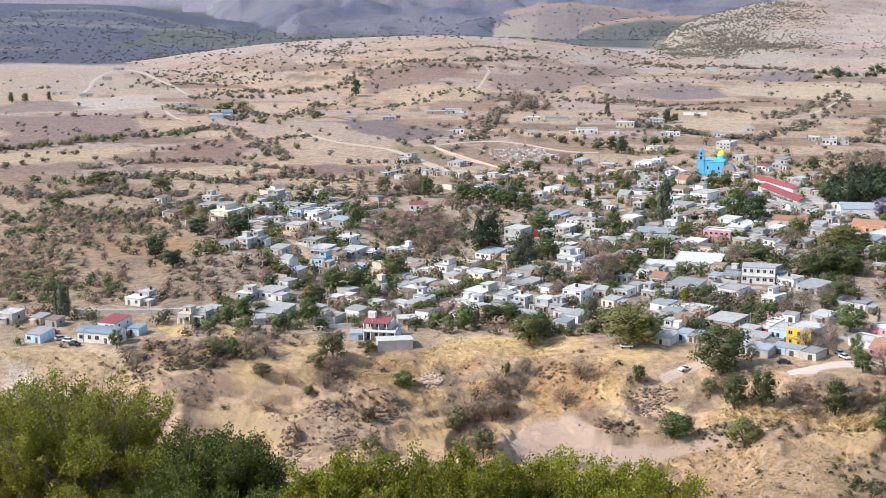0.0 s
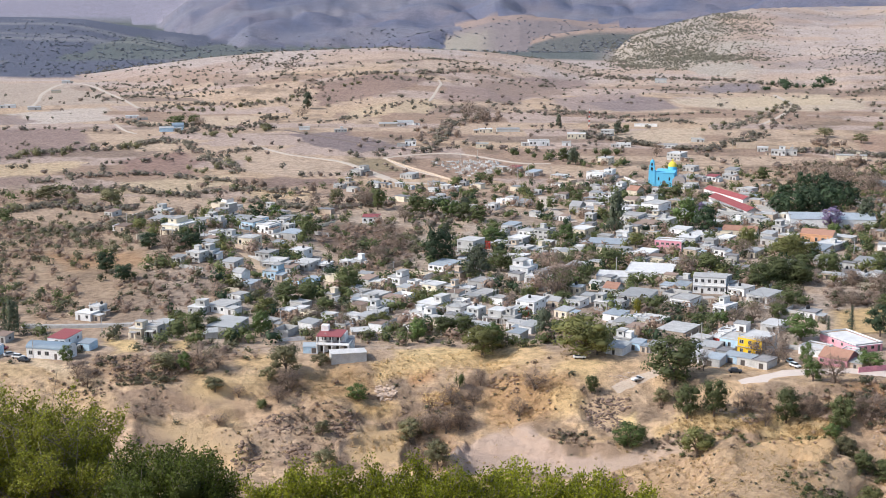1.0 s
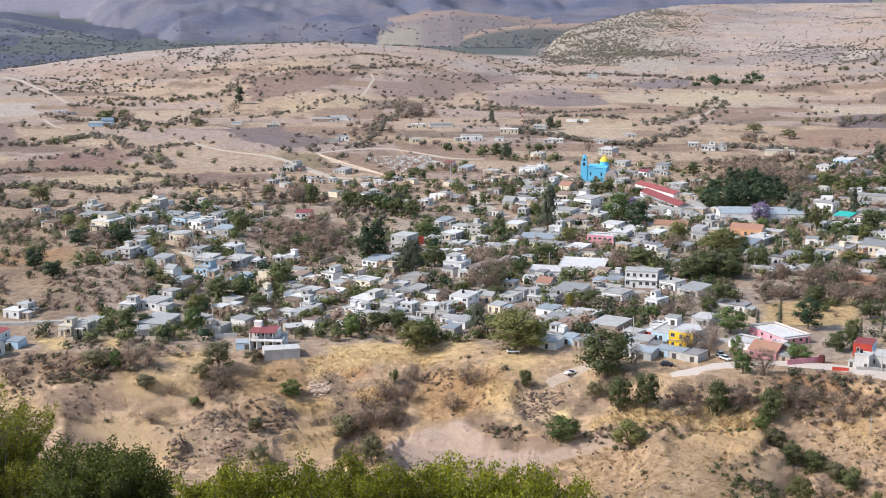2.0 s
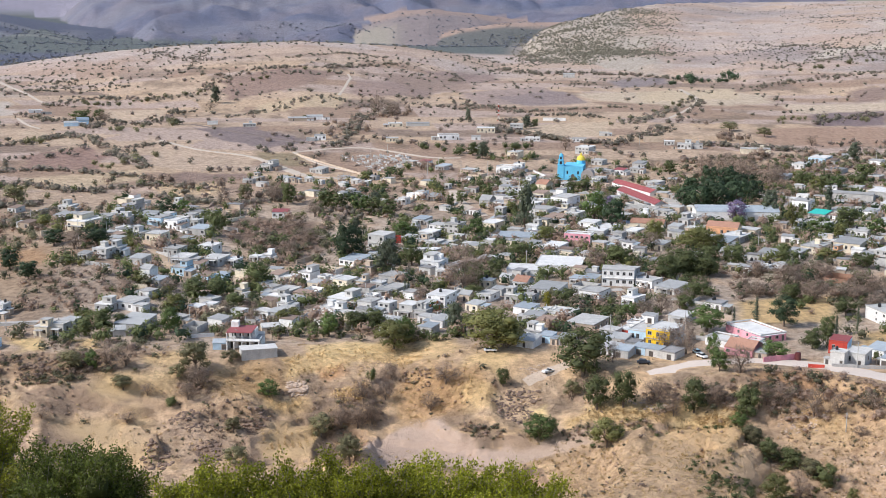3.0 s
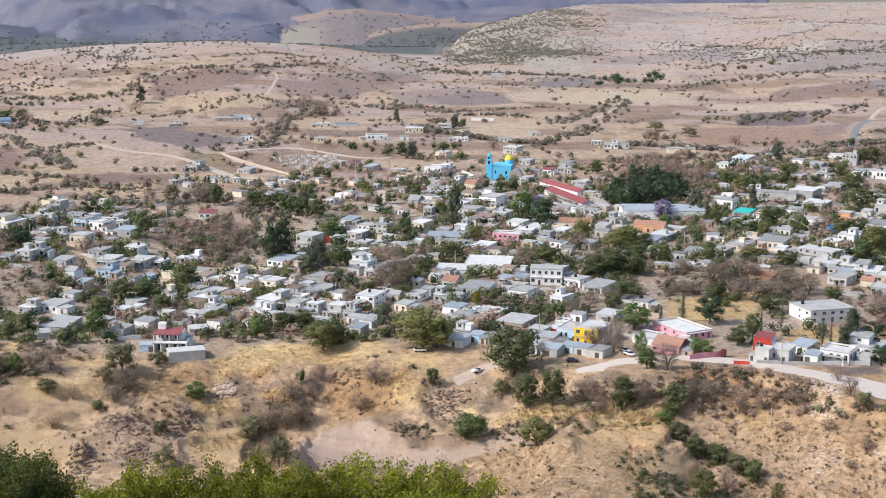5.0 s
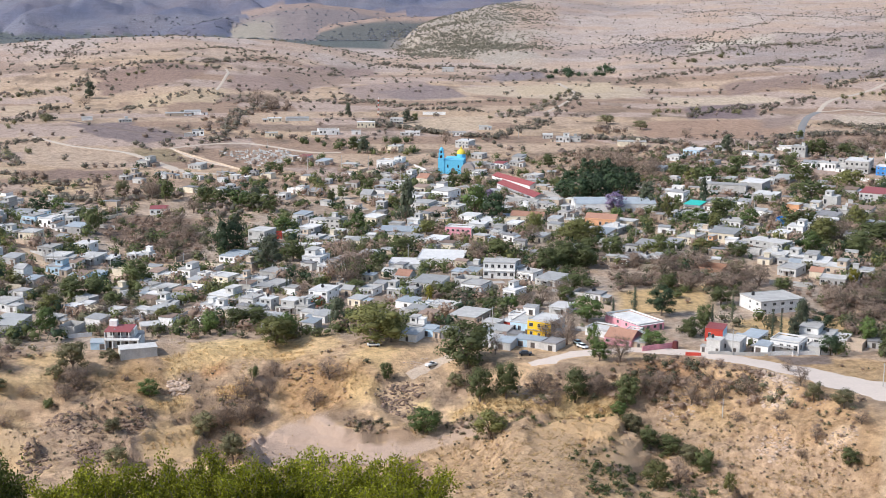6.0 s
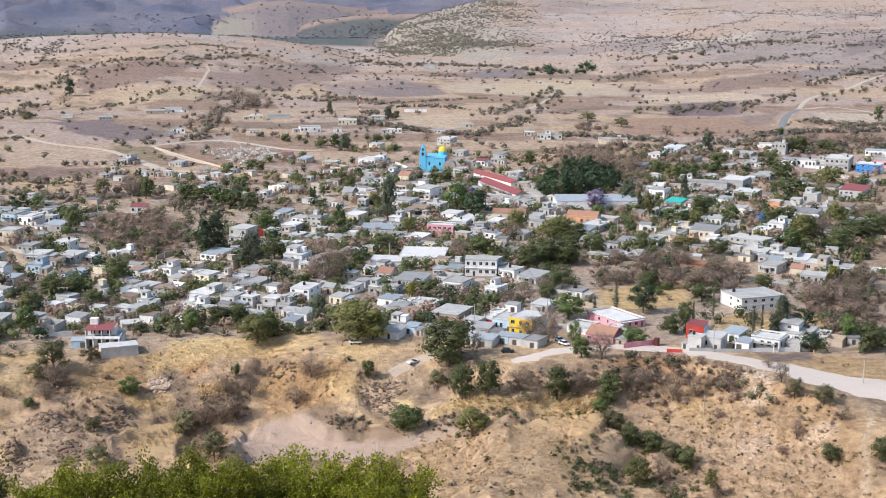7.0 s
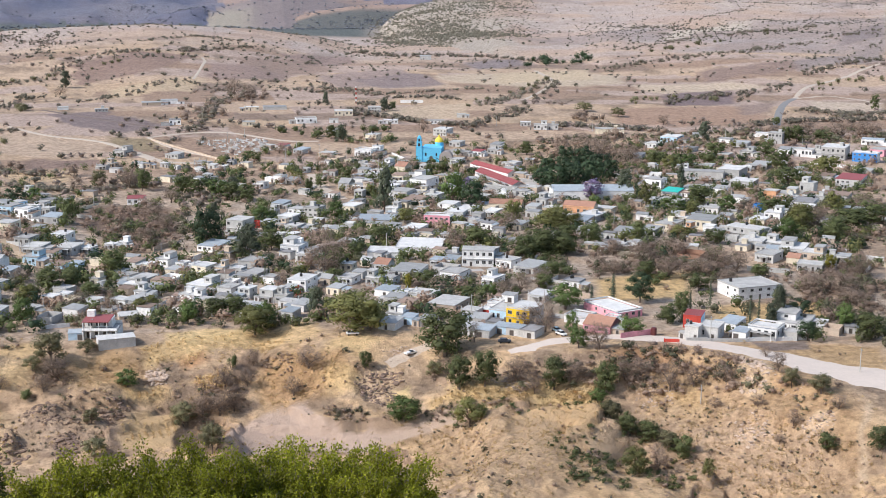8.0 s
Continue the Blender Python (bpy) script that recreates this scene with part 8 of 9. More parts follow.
wall(141.8, 692.9, 154.3, 683.0, 1.8, "white")
wall(149.6, 636.8, 162.3, 644.7, 1.7, "grey")
wall(123.1, 624.6, 134.6, 629.3, 1.6, "white")
wall(71.2, 495.9, 79.9, 490.6, 1.3, "grey")
wall(74.6, 640.1, 79.7, 626.4, 1.3, "white")
wall(41.4, 627.2, 52.5, 617.8, 1.3, "grey")
wall(24.3, 538.5, 34.2, 531.5, 1.4, "white")
wall(-0.9, 520.6, 10.3, 525.5, 1.2, "tan")
wall(151.9, 427.5, 165.3, 431.9, 2.0, "pink")
wall(194.3, 417.9, 219.2, 416.8, 1.4, "white")
wall(172.7, 420.0, 194.0, 417.2, 1.2, "grey")
# a red gate, built here as a low wall
wall(164.3, 419.2, 169.2, 417.7, 1.2, "red")
wall(215.5, 414.5, 241.8, 416.2, 1.2, "tan")
wall(218.2, 632.2, 224.8, 601.8, 1.7, "cream")
wall(282.6, 689.2, 305.3, 696.3, 1.6, "white")
wall(313.3, 684.3, 318.1, 669.6, 1.6, "grey")
wall(295.3, 738.2, 324.8, 741.9, 1.7, "grey")
wall(404.9, 794.5, 427.0, 777.5, 1.9, "white")
wall(280.0, 773.1, 287.6, 745.6, 1.7, "grey")
wall(161.9, 673.7, 184.3, 690.2, 1.8, "white")
wall(193.4, 724.6, 217.8, 735.6, 2.5, "white")
wall(152.4, 896.7, 158.7, 857.5, 1.5, "white")
wall(131.9, 874.9, 144.1, 847.9, 1.5, "grey")
pole(12.1, 556.2, 10.0)
pole(22.9, 520.8, 10.0)
pole(107.3, 461.8, 10.0)
pole(-124.8, 457.5, 6.9)
pole(-108.0, 489.7, 6.0)
pole(-102.6, 620.3, 9.5)
pole(-59.7, 589.8, 8.5)
pole(-54.4, 578.3, 8.9)
pole(292.0, 988.7, 9.5)
pole(-41.7, 607.7, 7.7)
pole(-140.6, 708.3, 6.7)
pole(-34.8, 724.9, 8.5)
pole(80.4, 890.5, 9.7)
pole(88.8, 900.3, 10.0)
pole(102.6, 889.6, 9.7)
pole(130.5, 817.3, 9.7)
pole(57.3, 627.0, 9.1)
pole(147.5, 699.3, 9.0)
pole(142.3, 816.6, 9.0)
pole(47.5, 982.3, 7.4)
pole(60.7, 997.7, 7.5)
pole(257.8, 1030.9, 7.1)
pole(-1.0, 588.3, 7.5)
pole(-42.9, 492.8, 7.2)
pole(-24.6, 463.3, 6.8)
pole(-90.3, 622.4, 8.0)
pole(120.4, 889.0, 9.0)
pole(97.5, 588.0, 8.6)
pole(214.0, 377.9, 7.9)
pole(180.7, 418.7, 9.0)
pole(298.3, 672.5, 9.3)
pole(281.9, 604.3, 10.0)
pole(232.7, 600.4, 9.2)
pole(426.2, 849.7, 10.0)
pole(439.4, 908.0, 10.0)
pole(367.4, 841.2, 9.2)
pole(401.1, 920.1, 9.2)
pole(497.0, 933.4, 9.7)
pole(321.7, 985.6, 8.7)
pole(161.4, 378.9, 6.1)
pole(213.0, 615.3, 9.9)
pole(203.8, 687.4, 10.0)
pole(691.3, 1423.8, 10.0)
car(80.3, 435.5, 30, "white", True)
car(62.9, 451.6, -3, "white")
car(133.4, 442.2, -77, "pale_blue")
car(133.5, 437.0, -67, "white")
car(112.2, 432.5, -10, "dark")
car(705.7, 1476.1, -26, "white")
car(-138.5, 468.5, -4, "maroon")
car(-133.4, 460.4, 36, "silver")
car(-129.9, 457.5, -14, "white")
car(-126.8, 453.3, -24, "dark")
car(12.8, 556.2, 19, "dark")
car(192.5, 743.9, -15, "dark")
car(199.7, 747.3, -5, "silver")
car(204.8, 743.2, -15, "white")

# ---- bushes below the lookout: place, width, height of the top ----
near_bush(-17.6, 59.4, 13.4, 109.0, "fine", 5200, 20, 0.135, 1300, 3, "large feathery green bush with bare grey twigs")
near_bush(-9.6, 54.2, 9.0, 107.8, "shady", 3200, 21, 0.135, 120, 4, "green bush with shade-darkened leaf colour")
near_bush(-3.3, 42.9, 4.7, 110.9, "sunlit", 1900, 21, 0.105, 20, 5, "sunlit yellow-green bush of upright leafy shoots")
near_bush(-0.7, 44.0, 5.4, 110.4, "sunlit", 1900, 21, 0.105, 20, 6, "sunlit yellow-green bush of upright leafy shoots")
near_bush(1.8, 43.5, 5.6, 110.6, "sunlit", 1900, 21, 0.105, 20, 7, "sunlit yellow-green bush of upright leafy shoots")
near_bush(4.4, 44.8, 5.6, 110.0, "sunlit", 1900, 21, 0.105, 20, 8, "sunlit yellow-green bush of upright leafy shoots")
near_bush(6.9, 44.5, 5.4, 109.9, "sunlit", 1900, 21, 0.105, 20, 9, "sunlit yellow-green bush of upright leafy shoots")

# ---- growth that nobody could count ----
def clumpy(x, y, wave, seed, low, high):
    return smooth((fbm(x / wave, y / wave, 3, seed) - low) / (high - low))


SCRUB_GREEN = leaves("dusty_green_scrub", (0.165, 0.158, 0.092))
SCRUB_GREY = leaves("grey_brown_scrub", (0.345, 0.25, 0.19), 0.08)
SCRUB_DARK = leaves("dark_scrub", (0.115, 0.11, 0.078))
# leaf colours of the far shrubs, paled for distance haze
SCRUB_RIDGE = leaves("haze_paled_ridge_scrub", (0.19, 0.172, 0.13))
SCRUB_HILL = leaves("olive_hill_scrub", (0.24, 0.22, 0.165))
SCRUB_HAZE = leaves("haze_blue_far_scrub", (0.205, 0.215, 0.25))
STRAW = leaves("straw_grass", (0.52, 0.375, 0.19))
# bushes on the plain: scrub colours with haze mixed in
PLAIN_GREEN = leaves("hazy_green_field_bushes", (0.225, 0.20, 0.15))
PLAIN_GREY = leaves("hazy_mauve_field_bushes", (0.34, 0.265, 0.22))

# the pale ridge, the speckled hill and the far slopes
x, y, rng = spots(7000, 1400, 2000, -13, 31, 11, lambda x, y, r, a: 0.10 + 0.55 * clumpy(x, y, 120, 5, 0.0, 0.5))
thicket("ridge_scrub", "sparse haze-paled shrubs dotted over a pale ridge", SCRUB_RIDGE, x, y, rng.uniform(1.3, 3.6, len(x)), rng, 10, 0.55, 0.26)
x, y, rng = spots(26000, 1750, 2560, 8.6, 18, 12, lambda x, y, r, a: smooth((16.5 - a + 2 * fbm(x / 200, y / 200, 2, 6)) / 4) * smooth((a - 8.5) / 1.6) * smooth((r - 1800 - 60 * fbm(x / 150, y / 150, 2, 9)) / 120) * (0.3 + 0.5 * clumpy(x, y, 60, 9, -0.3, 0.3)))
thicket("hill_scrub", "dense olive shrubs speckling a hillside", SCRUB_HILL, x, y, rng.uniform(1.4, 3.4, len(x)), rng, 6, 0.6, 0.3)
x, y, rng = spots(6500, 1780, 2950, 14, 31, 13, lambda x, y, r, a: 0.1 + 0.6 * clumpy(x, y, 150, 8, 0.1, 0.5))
thicket("hill_scrub", "scattered haze-paled shrubs on a wide pale slope", SCRUB_RIDGE, x, y, rng.uniform(1.3, 2.8, len(x)), rng, 4, 0.6, 0.32)
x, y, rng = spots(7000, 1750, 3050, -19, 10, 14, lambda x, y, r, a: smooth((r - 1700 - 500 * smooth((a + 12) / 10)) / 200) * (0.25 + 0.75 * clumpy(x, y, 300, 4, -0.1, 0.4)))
thicket("mountain_scrub", "haze-blue scrub covering far mountain slopes", SCRUB_HAZE, x, y, rng.uniform(2.0, 5.0, len(x)), rng, 5, 0.45, 0.3)

# the plain: bushes along field edges and in the dry beds
x, y, rng = spots(13000, 620, 1550, -20, 32, 15, lambda x, y, r, a: 0.03 + 0.4 * clumpy(x, y, 75, 6, 0.3, 0.6) + 0.85 * smooth(1 - np.abs(fbm(x / 300 + 5, y / 130, 2, 6)) / 0.045) + 0.6 * smooth(1 - np.abs(fbm(x / 120, y / 200, 2, 16)) / 0.03))
ok = clear_of_houses(x, y, 2)
x, y = x[ok], y[ok]
half = rng.uniform(size=len(x)) < 0.5
thicket("plain_scrub", "haze-paled green bushes along field edges", PLAIN_GREEN, x[half], y[half], rng.uniform(1.5, 5.0, half.sum()), rng, 20, 0.65, 0.2)
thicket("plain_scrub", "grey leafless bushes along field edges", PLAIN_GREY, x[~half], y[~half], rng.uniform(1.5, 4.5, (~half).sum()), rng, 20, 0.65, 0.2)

# the brush left of the village and between its houses
x, y, rng = spots(1500, 455, 640, -20, -6, 16, lambda x, y, r, a: smooth((-9 - a) / 4) * (0.08 + 0.6 * clumpy(x, y, 40, 3, -0.1, 0.5)))
ok = clear_of_houses(x, y, 2)
x, y = x[ok], y[ok]
half = rng.uniform(size=len(x)) < 0.4
thicket("brush", "dusty green bushes on the village slope", SCRUB_GREEN, x[half], y[half], rng.uniform(1.5, 4.2, half.sum()), rng, 60, 0.65, 0.125, True, True)
thicket("brush", "grey-brown leafless bushes on the village slope", SCRUB_GREY, x[~half], y[~half], rng.uniform(1.5, 4.0, (~half).sum()), rng, 60, 0.65, 0.125, True, True)
x, y, rng = spots(5600, 408, 760, -19, 31, 17, lambda x, y, r, a: 0.12 + 0.6 * clumpy(x, y, 45, 2, -0.05, 0.4))
ok = clear_of_houses(x, y, 1.5)
x, y = x[ok], y[ok]
u = rng.uniform(size=len(x))
for low, high, mat_, words in ((0, 0.42, SCRUB_GREEN, "dusty green bushes between houses"), (0.42, 0.8, LEAVES["green"], "deep green garden bushes between houses"), (0.8, 1, SCRUB_GREY, "grey leafless bushes between houses")):
    k = (u >= low) & (u < high)
    thicket("village_brush", words, mat_, x[k], y[k], rng.uniform(1.2, 5.2, k.sum()), rng, 64, 0.75, 0.12, True, True)

# garden trees between the houses, too many to tell apart
x, y, rng = spots(9500, 412, 860, -11, 31, 27, lambda x, y, r, a: (0.2 + 0.35 * smooth((r - 500) / 120)) + 0.45 * clumpy(x, y, 55, 12, -0.05, 0.4))
ok = clear_of_houses(x, y, 1.3) & ((np.degrees(np.arctan2(x, y)) < 15) | (np.hypot(x, y) > 590))
near = np.min(np.hypot(x[:, None] - np.array([h[0] for h in HOUSES]), y[:, None] - np.array([h[1] for h in HOUSES])), axis=1)
ok &= near < np.where(np.degrees(np.arctan2(x, y)) < 2, 12, 19)
x, y = x[ok], y[ok]
u = rng.uniform(size=len(x))
for low, high, mat_, words in ((0, 0.40, LEAVES["green"], "deep green garden trees between houses"), (0.40, 0.58, LEAVES["lush"], "dark green garden trees between houses"), (0.58, 0.72, LEAVES["olive"], "olive-green garden trees between houses"), (0.72, 1, SCRUB_GREY, "leafless grey-brown trees between houses")):
    k = (u >= low) & (u < high)
    thicket("garden_trees", words, mat_, x[k], y[k], rng.uniform(2.6, 6.4, k.sum()), rng, 64, 0.85, 0.108, True, True)

# slopes and gullies in front of the village
x, y, rng = spots(16000, 250, 402, -19, 31, 28, lambda x, y, r, a: 0.05 + 0.95 * smooth((np.hypot(ground_z((x + 0.6) * SCALE, y * SCALE) - ground_z((x - 0.6) * SCALE, y * SCALE), ground_z(x * SCALE, (y + 0.6) * SCALE) - ground_z(x * SCALE, (y - 0.6) * SCALE)) / 1.2 - 0.5) / 0.3))
ok = level_ground(x, y) < 0.3
x, y = x[ok], y[ok]
u = rng.uniform(size=len(x))
for low, high, mat_, words in ((0, 0.3, SCRUB_DARK, "small dark shrubs along eroded banks"), (0.3, 0.7, SCRUB_GREY, "small leafless shrubs along eroded banks"), (0.7, 1, STRAW, "dry grass hanging over eroded banks")):
    k = (u >= low) & (u < high)
    thicket("bank_scrub", words, mat_, x[k], y[k], rng.uniform(0.25, 0.95, k.sum()), rng, 12, 0.6, 0.26, mat_ is not STRAW)
x, y, rng = spots(900, 225, 400, -19, 31, 18, lambda x, y, r, a: 0.02 + 0.8 * clumpy(x, y, 26, 7, 0.12, 0.5))
u = rng.uniform(size=len(x))
for low, high, mat_, words in ((0, 0.35, SCRUB_GREEN, "low dusty green shrubs on dry slopes"), (0.35, 1, SCRUB_GREY, "low grey-brown shrubs in dry gullies")):
    k = (u >= low) & (u < high)
    thicket("slope_scrub", words, mat_, x[k], y[k], rng.uniform(0.5, 2.2, k.sum()), rng, 44, 0.6, 0.15, True, True)
x, y, rng = spots(9000, 225, 410, -19, 31, 19, lambda x, y, r, a: 0.15 + 0.85 * clumpy(x, y, 20, 17, -0.2, 0.4))
thicket("dry_grass", "tufts of straw-coloured dry grass on slopes", STRAW, x, y, rng.uniform(0.25, 0.7, len(x)), rng, 7, 0.5, 0.5, False)

# ---- dense brush: count, heights, kind, share of leafless, corners ----
brush(170, 1.5, 4.0, "gray", 0.7, (-41, 680), (-25, 719), (14, 711), (12, 641), (-6, 601), (-25, 625))
brush(230, 1.5, 4.2, "mix", 0.5, (-235, 712), (-200, 728), (-147, 664), (-124, 649), (-122, 598), (-158, 599), (-149, 525), (-173, 518))
brush(90, 1.2, 3.0, "mix", 0.6, (-109, 566), (-66, 551), (-59, 529), (-84, 517), (-111, 538))
brush(150, 1.5, 4.0, "mix", 0.5, (-32, 525), (-5, 531), (-9, 496), (-29, 475), (-41, 493))
brush(120, 1.5, 4.0, "green", 0.3, (2, 818), (51, 842), (50, 719), (20, 702), (5, 737))
brush(210, 1.5, 4.5, "gray", 0.7, (194, 584), (227, 572), (239, 541), (224, 501), (214, 523), (170, 518))
brush(190, 1.5, 4.5, "gray", 0.7, (256, 517), (285, 523), (281, 483), (254, 435), (236, 438), (239, 462))
brush(220, 2.0, 5.0, "mix", 0.5, (266, 953), (350, 944), (287, 772), (263, 764), (243, 855))
brush(260, 2.0, 5.0, "mix", 0.5, (354, 957), (560, 982), (509, 891), (323, 871))
brush(200, 1.5, 4.5, "green", 0.3, (124, 604), (179, 588), (163, 526), (144, 555))
brush(200, 2.0, 5.0, "mix", 0.5, (307, 671), (380, 661), (327, 565), (282, 571))
brush(120, 1.5, 4.0, "green", 0.4, (308, 842), (372, 843), (357, 783), (297, 770))
hedge(45, 2.0, 4.5, (-320, 979), (-300, 995), (-273, 1034), (-244, 1061), (-216, 1073))
hedge(55, 1.5, 4.0, (-233, 879), (-206, 908), (-175, 926), (-138, 909), (-105, 889))
hedge(90, 2.0, 5.0, (-258, 1437), (-223, 1526), (-188, 1495), (-134, 1450), (-107, 1586), (-58, 1668), (11, 1707), (62, 1747), (131, 1813))
hedge(40, 2.0, 5.0, (-187, 1173), (-170, 1231), (-141, 1198), (-122, 1311), (-102, 1338))
hedge(60, 1.5, 4.5, (-206, 1091), (-189, 1129), (-158, 1072), (-130, 991), (-103, 931))
hedge(40, 1.5, 4.0, (-71, 1277), (-24, 1339), (22, 1454), (66, 1377))
hedge(40, 2.0, 5.5, (24, 1037), (36, 1140), (55, 1242), (75, 1324))
hedge(50, 1.5, 4.0, (122, 1360), (172, 1406), (203, 1303), (259, 1342), (321, 1371))
hedge(70, 2.5, 6.0, (276, 1942), (317, 1850), (394, 1854), (460, 1814), (505, 1712))
hedge(50, 2.0, 5.0, (237, 1024), (277, 1081), (317, 1164), (405, 1367), (427, 1465))
hedge(45, 1.8, 3.5, (-236, 2023), (-174, 1884), (-122, 1809), (-64, 1842))
hedge(30, 1.8, 3.5, (-145, 1725), (-142, 1869), (-134, 1991))
hedge(40, 1.8, 3.5, (-18, 1808), (52, 1900), (112, 1865))
hedge(60, 1.5, 4.0, (-256, 777), (-220, 768), (-200, 790), (-169, 768), (-148, 778))
hedge(35, 1.5, 4.0, (-160, 686), (-147, 722), (-134, 753))
hedge(50, 1.5, 4.0, (-86, 804), (-60, 783), (-34, 774), (-8, 795))
hedge(60, 1.5, 4.0, (-204, 834), (-174, 859), (-133, 826), (-101, 851), (-58, 839))
hedge(40, 1.2, 3.0, (-143, 1000), (-125, 1056), (-100, 1072))
hedge(30, 2.0, 5.0, (-271, 1325), (-232, 1263), (-196, 1232), (-179, 1295))
hedge(50, 1.5, 4.0, (148, 1336), (200, 1383), (216, 1272), (250, 1281), (278, 1231))
hedge(35, 2.0, 5.0, (286, 1177), (315, 1229), (358, 1308), (408, 1420))
hedge(80, 2.0, 5.0, (539, 1603), (644, 1649), (733, 1678), (874, 1770), (1036, 1833))
hedge(60, 2.0, 4.5, (624, 1809), (740, 1897), (869, 1929), (998, 1966))
hedge(50, 2.0, 5.0, (446, 1164), (519, 1251), (576, 1273), (645, 1327))
hedge(35, 2.0, 5.0, (709, 1419), (794, 1489), (857, 1512))
hedge(60, 2.0, 5.0, (452, 994), (514, 1033), (591, 1036))
hedge(50, 2.0, 5.0, (308, 1023), (338, 1002), (372, 982))
hedge(40, 2.0, 4.0, (718, 2088), (800, 2104), (920, 2206), (1053, 2344))
hedge(35, 2.0, 4.5, (560, 1105), (571, 1065), (611, 1072))
hedge(60, 2.0, 5.0, (155, 1142), (182, 1099), (207, 1057), (242, 1033))
brush(120, 0.8, 2.6, "mix", 0.75, (-104, 458), (-87, 459), (-67, 454), (-63, 439), (-85, 434), (-99, 438))
brush(60, 0.8, 1.8, "mix", 0.2, (-92, 438), (-73, 440), (-72, 436), (-90, 432))
brush(60, 0.6, 1.6, "gray", 0.9, (-43, 444), (-32, 445), (-34, 434), (-42, 431))
brush(90, 0.6, 1.8, "gray", 0.9, (12, 437), (25, 439), (23, 427), (14, 425), (3, 428), (10, 432))
brush(40, 0.5, 1.4, "gray", 0.9, (30, 447), (41, 444), (42, 436), (32, 441))
brush(70, 0.6, 1.6, "gray", 0.8, (-34, 427), (-16, 428), (-15, 419), (-31, 414))
brush(60, 0.6, 1.8, "mix", 0.6, (2, 428), (18, 423), (17, 391), (3, 398))
brush(40, 0.6, 1.5, "mix", 0.7, (-115, 441), (-98, 434), (-88, 421), (-98, 425))
brush(40, 0.5, 1.2, "mix", 0.7, (-110, 437), (-68, 435), (-66, 433), (-100, 426))
brush(70, 0.6, 1.6, "mix", 0.6, (48, 415), (61, 405), (61, 403), (49, 410))
brush(90, 0.7, 2.0, "green", 0.4, (86, 401), (100, 400), (134, 394), (133, 389), (102, 382), (86, 392))
brush(60, 0.6, 1.8, "gray", 0.8, (107, 415), (119, 413), (114, 402), (108, 403))
brush(40, 0.6, 1.4, "mix", 0.5, (80, 404), (88, 399), (87, 395), (79, 400))
tussocks(160, 0.3, 0.7, (63, 397), (87, 387), (116, 372), (125, 364), (118, 343), (86, 347), (70, 386))
brush(50, 0.6, 1.6, "green", 0.3, (110, 372), (125, 364), (118, 343), (109, 346))
brush(110, 0.8, 2.4, "gray", 0.85, (127, 414), (165, 410), (172, 399), (166, 388), (141, 397), (124, 403))
brush(60, 0.7, 1.8, "gray", 0.8, (170, 400), (182, 394), (175, 383), (167, 390))
brush(60, 0.8, 2.2, "green", 0.25, (133, 388), (138, 381), (149, 368), (152, 356), (143, 362), (131, 373))
brush(30, 0.5, 1.4, "mix", 0.6, (144, 388), (163, 376), (163, 358), (154, 362), (145, 376))
brush(70, 0.8, 2.2, "green", 0.2, (109, 358), (121, 358), (130, 358), (121, 333), (102, 328))
brush(60, 0.8, 2.2, "green", 0.5, (140, 367), (147, 361), (143, 340), (130, 335))
tussocks(160, 0.3, 0.7, (157, 360), (186, 335), (183, 320), (151, 342))
brush(50, 0.5, 1.4, "mix", 0.6, (184, 378), (190, 367), (193, 349), (187, 345), (181, 360))
tussocks(80, 0.3, 0.7, (115, 396), (131, 389), (127, 366), (108, 360))
outcrop(108, 0.3, 1.1, "dark", (-45, 421), (-38, 425), (-33, 422), (-33, 415), (-40, 415))
outcrop(108, 0.3, 1.1, "dark", (-21, 422), (-16, 426), (-12, 425), (-14, 419), (-21, 416))
outcrop(126, 0.3, 1.2, "dark", (-51, 406), (-45, 408), (-41, 404), (-44, 399), (-50, 400))
outcrop(144, 0.3, 1.2, "dark", (-35, 408), (-30, 411), (-26, 406), (-28, 399), (-33, 400))
outcrop(126, 0.4, 1.4, "pale", (-8, 441), (-6, 443), (-1, 443), (-0, 438), (-6, 437))
outcrop(216, 0.3, 1.2, "dark", (59, 423), (64, 428), (72, 430), (76, 427), (72, 415), (68, 410))
outcrop(108, 0.3, 1.2, "pale", (100, 408), (105, 413), (109, 410), (115, 406), (112, 401), (106, 404))
outcrop(90, 0.3, 1.0, "pale", (71, 438), (79, 441), (81, 436), (74, 432))
outcrop(72, 0.3, 1.0, "pale", (-136, 463), (-128, 462), (-125, 453), (-132, 453))
outcrop(108, 0.2, 0.7, "pale", (-141, 439), (-119, 435), (-104, 435), (-109, 432), (-134, 431))
outcrop(72, 0.2, 0.6, "pale", (29, 426), (40, 423), (45, 417), (32, 423))
outcrop(162, 0.3, 1.5, "pale", (179, 395), (185, 389), (185, 378), (179, 371), (173, 374), (174, 386))
outcrop(162, 0.3, 1.1, "pale", (147, 398), (162, 393), (155, 384), (144, 385))
outcrop(126, 0.3, 1.2, "pale", (165, 363), (171, 363), (173, 355), (172, 350), (166, 352))
outcrop(90, 0.3, 1.0, "pale", (179, 348), (185, 350), (190, 347), (186, 341), (180, 343))
outcrop(90, 0.3, 0.9, "pale", (161, 400), (175, 388), (190, 363), (185, 361), (173, 382))
tussocks(300, 0.4, 0.9, (-9, 452), (3, 458), (25, 466), (43, 463), (38, 451), (23, 449), (3, 445), (-7, 444))
tussocks(240, 0.4, 1.0, (28, 436), (31, 446), (39, 445), (56, 438), (60, 428), (48, 420), (29, 428))
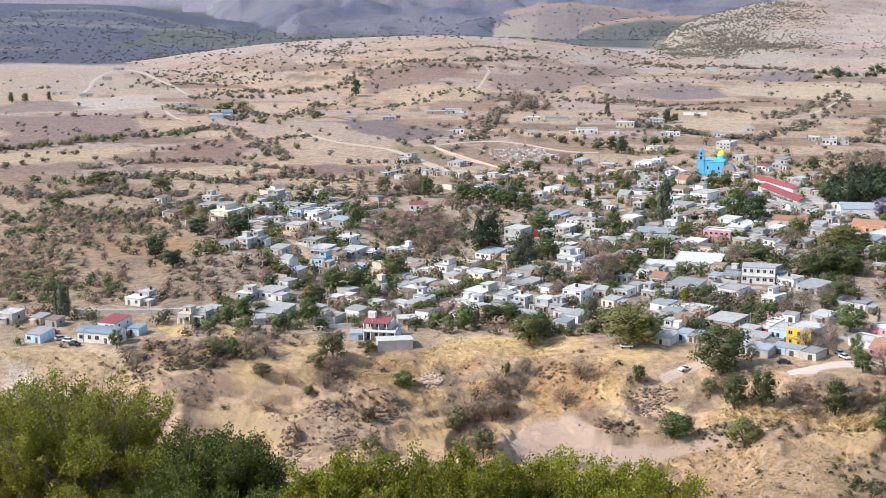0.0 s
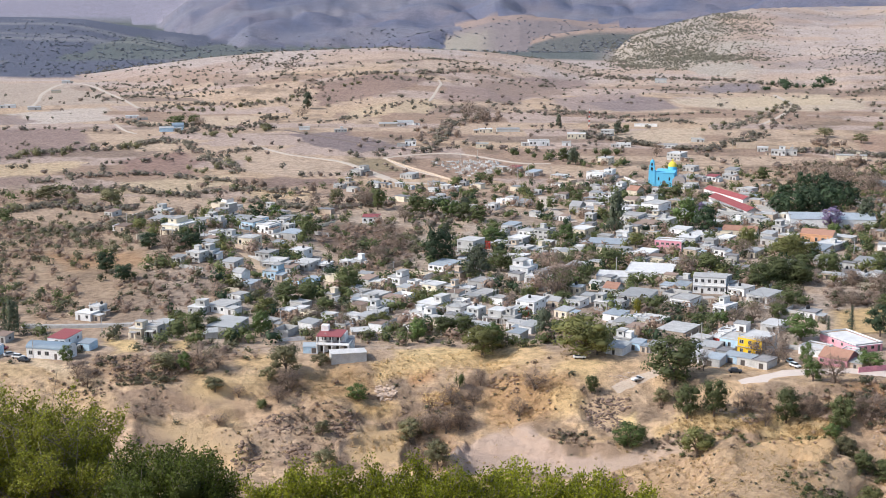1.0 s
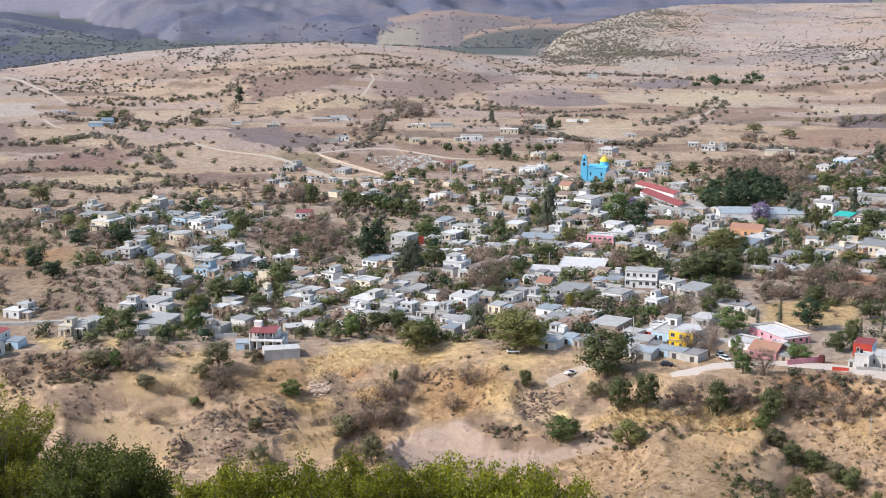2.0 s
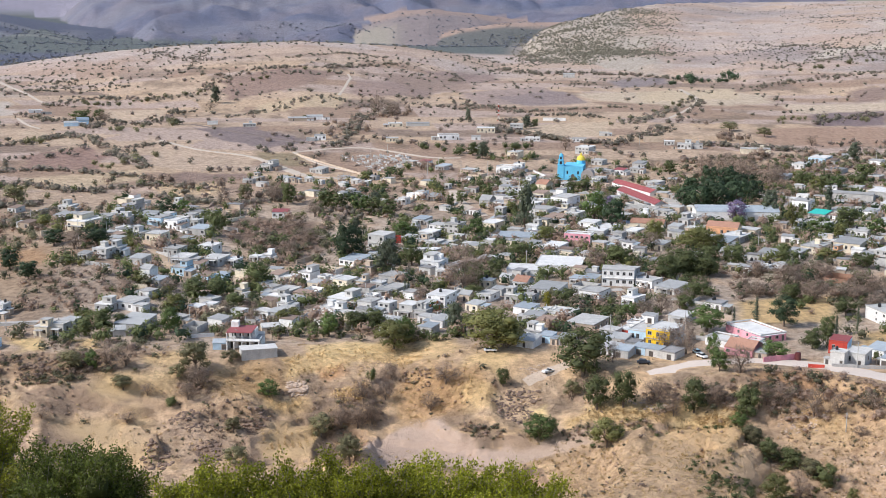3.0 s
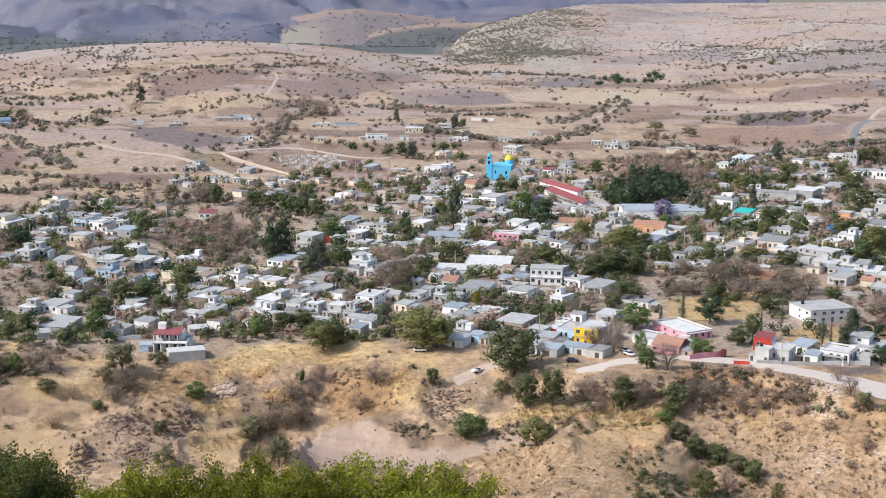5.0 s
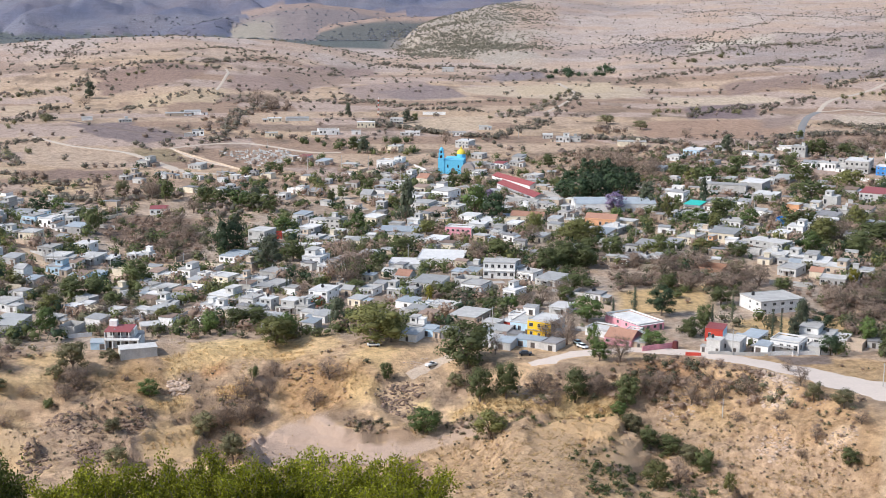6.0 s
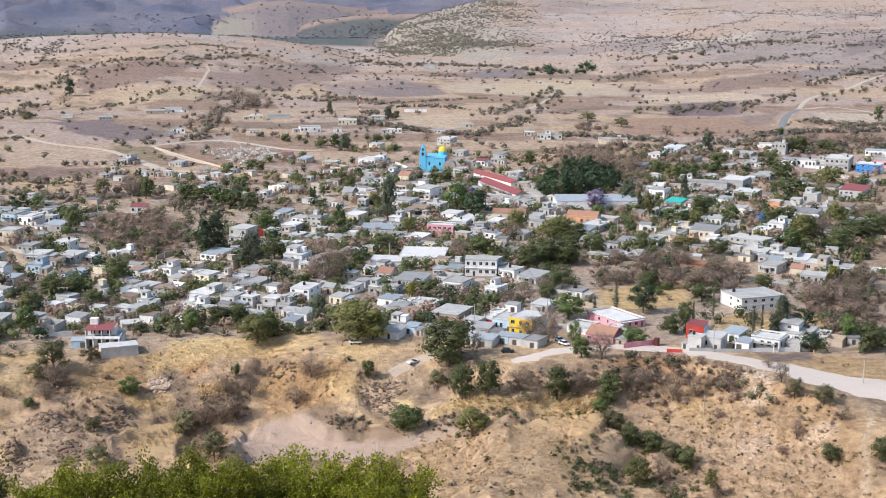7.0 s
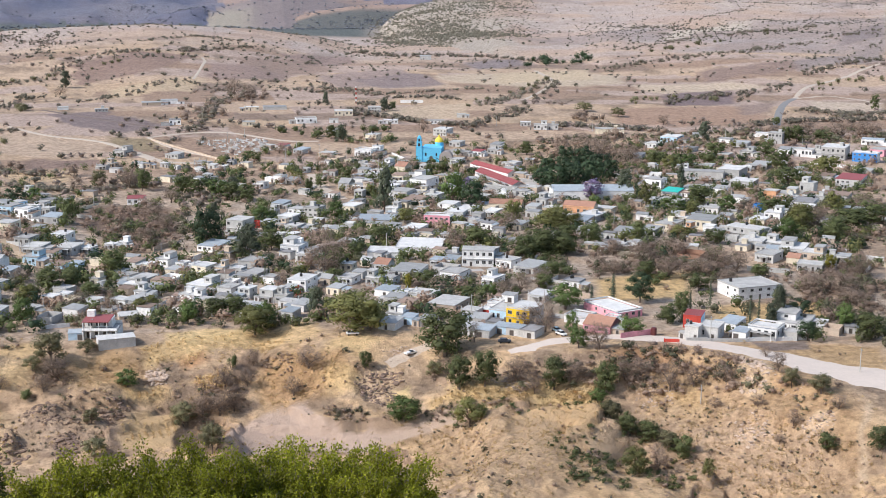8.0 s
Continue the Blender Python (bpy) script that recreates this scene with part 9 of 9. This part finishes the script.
tussocks(150, 0.4, 0.9, (-35, 445), (-16, 449), (-8, 445), (-10, 435), (-27, 428), (-34, 434))
tussocks(156, 0.4, 1.0, (82, 410), (91, 408), (108, 404), (118, 402), (115, 399), (97, 400), (82, 405))
tussocks(210, 0.3, 0.8, (81, 389), (102, 379), (132, 388), (118, 343), (71, 354), (74, 380))
tussocks(72, 0.8, 1.4, (7, 438), (13, 440), (20, 442), (18, 436), (11, 434))
tussocks(360, 0.4, 0.9, (141, 397), (171, 377), (182, 344), (190, 332), (184, 319), (147, 341), (143, 381))
tussocks(120, 0.5, 1.2, (121, 402), (134, 398), (132, 391), (120, 395))
stubble(20, (-15, 432), (-3, 436), (-1, 432), (-14, 427))
stubble(70, (-8, 451), (-3, 453), (-1, 446), (-7, 445))
stubble(10, (-15, 416), (2, 423), (2, 410), (-15, 406))

brush(64, 1.4, 3.4, "gray", 0.8, (128, 409), (151, 408), (175, 390), (186, 368), (182, 363), (165, 383), (139, 389), (125, 398))
brush(40, 1.6, 3.8, "mix", 0.6, (127, 412), (150, 410), (175, 391), (174, 387), (147, 401), (125, 405))
brush(70, 1.2, 3.2, "mix", 0.5, (-95, 472), (-72, 476), (-50, 469), (-46, 446), (-67, 438), (-89, 441))
brush(90, 0.4, 1.2, "gray", 0.7, (-59, 411), (-29, 424), (-12, 422), (-19, 401), (-44, 401))
brush(120, 0.4, 1.1, "mix", 0.6, (143, 385), (169, 370), (183, 344), (182, 323), (148, 341), (136, 368))
tussocks(420, 0.4, 0.9, (88, 414), (107, 406), (132, 396), (131, 388), (105, 398), (88, 402))
tussocks(420, 0.3, 0.8, (79, 395), (101, 384), (120, 364), (107, 339), (86, 326), (73, 348))
tussocks(420, 0.3, 0.8, (143, 385), (169, 370), (183, 344), (182, 323), (148, 341), (136, 368))

# ---- lines of far trees: kind, height, count, line ----
tree_row("bare", 6.5, 16, (22, 1047), (42, 1167), (61, 1270), (89, 1296), (111, 1242))
tree_row("field", 5, 28, (-248, 1486), (-205, 1441), (-158, 1450), (-115, 1511), (-42, 1598), (53, 1707))
tree_row("field", 6, 16, (-319, 976), (-283, 1007), (-237, 1068), (-181, 1076))
tree_row("field", 5, 10, (-176, 1167), (-149, 1146), (-113, 1218))
tree_row("field", 5, 10, (-146, 909), (-123, 970), (-109, 1033))
tree_row("green", 6, 14, (92, 1024), (129, 983), (176, 1019))
tree_row("lush", 10, 9, (468, 1760), (503, 1706), (555, 1718))
tree_row("field", 6, 10, (-222, 810), (-206, 830), (-165, 814))
tree_row("field", 5, 12, (-233, 767), (-191, 779), (-153, 802))
tree_row("bare", 6, 14, (-105, 889), (-65, 839), (-28, 795), (-1, 785))
tree_row("field", 7, 14, (652, 1775), (758, 1834), (924, 1910))
tree_row("field", 5, 10, (275, 1174), (349, 1315), (442, 1516))
tree_row("bare", 6, 8, (325, 1079), (359, 1036))
tree_row("bare", 7, 22, (326, 940), (398, 956), (459, 970), (560, 982))
tree_row("lush", 9, 8, (456, 1683), (511, 1704), (583, 1786))
tree_row("field", 5, 12, (394, 1168), (492, 1254), (523, 1191))
tree_row("field", 5, 14, (643, 1296), (737, 1380), (769, 1355))
tree_row("green", 7, 10, (287, 772), (330, 838), (353, 808))
tree_row("bare", 5, 12, (29, 1161), (67, 1257), (104, 1338))
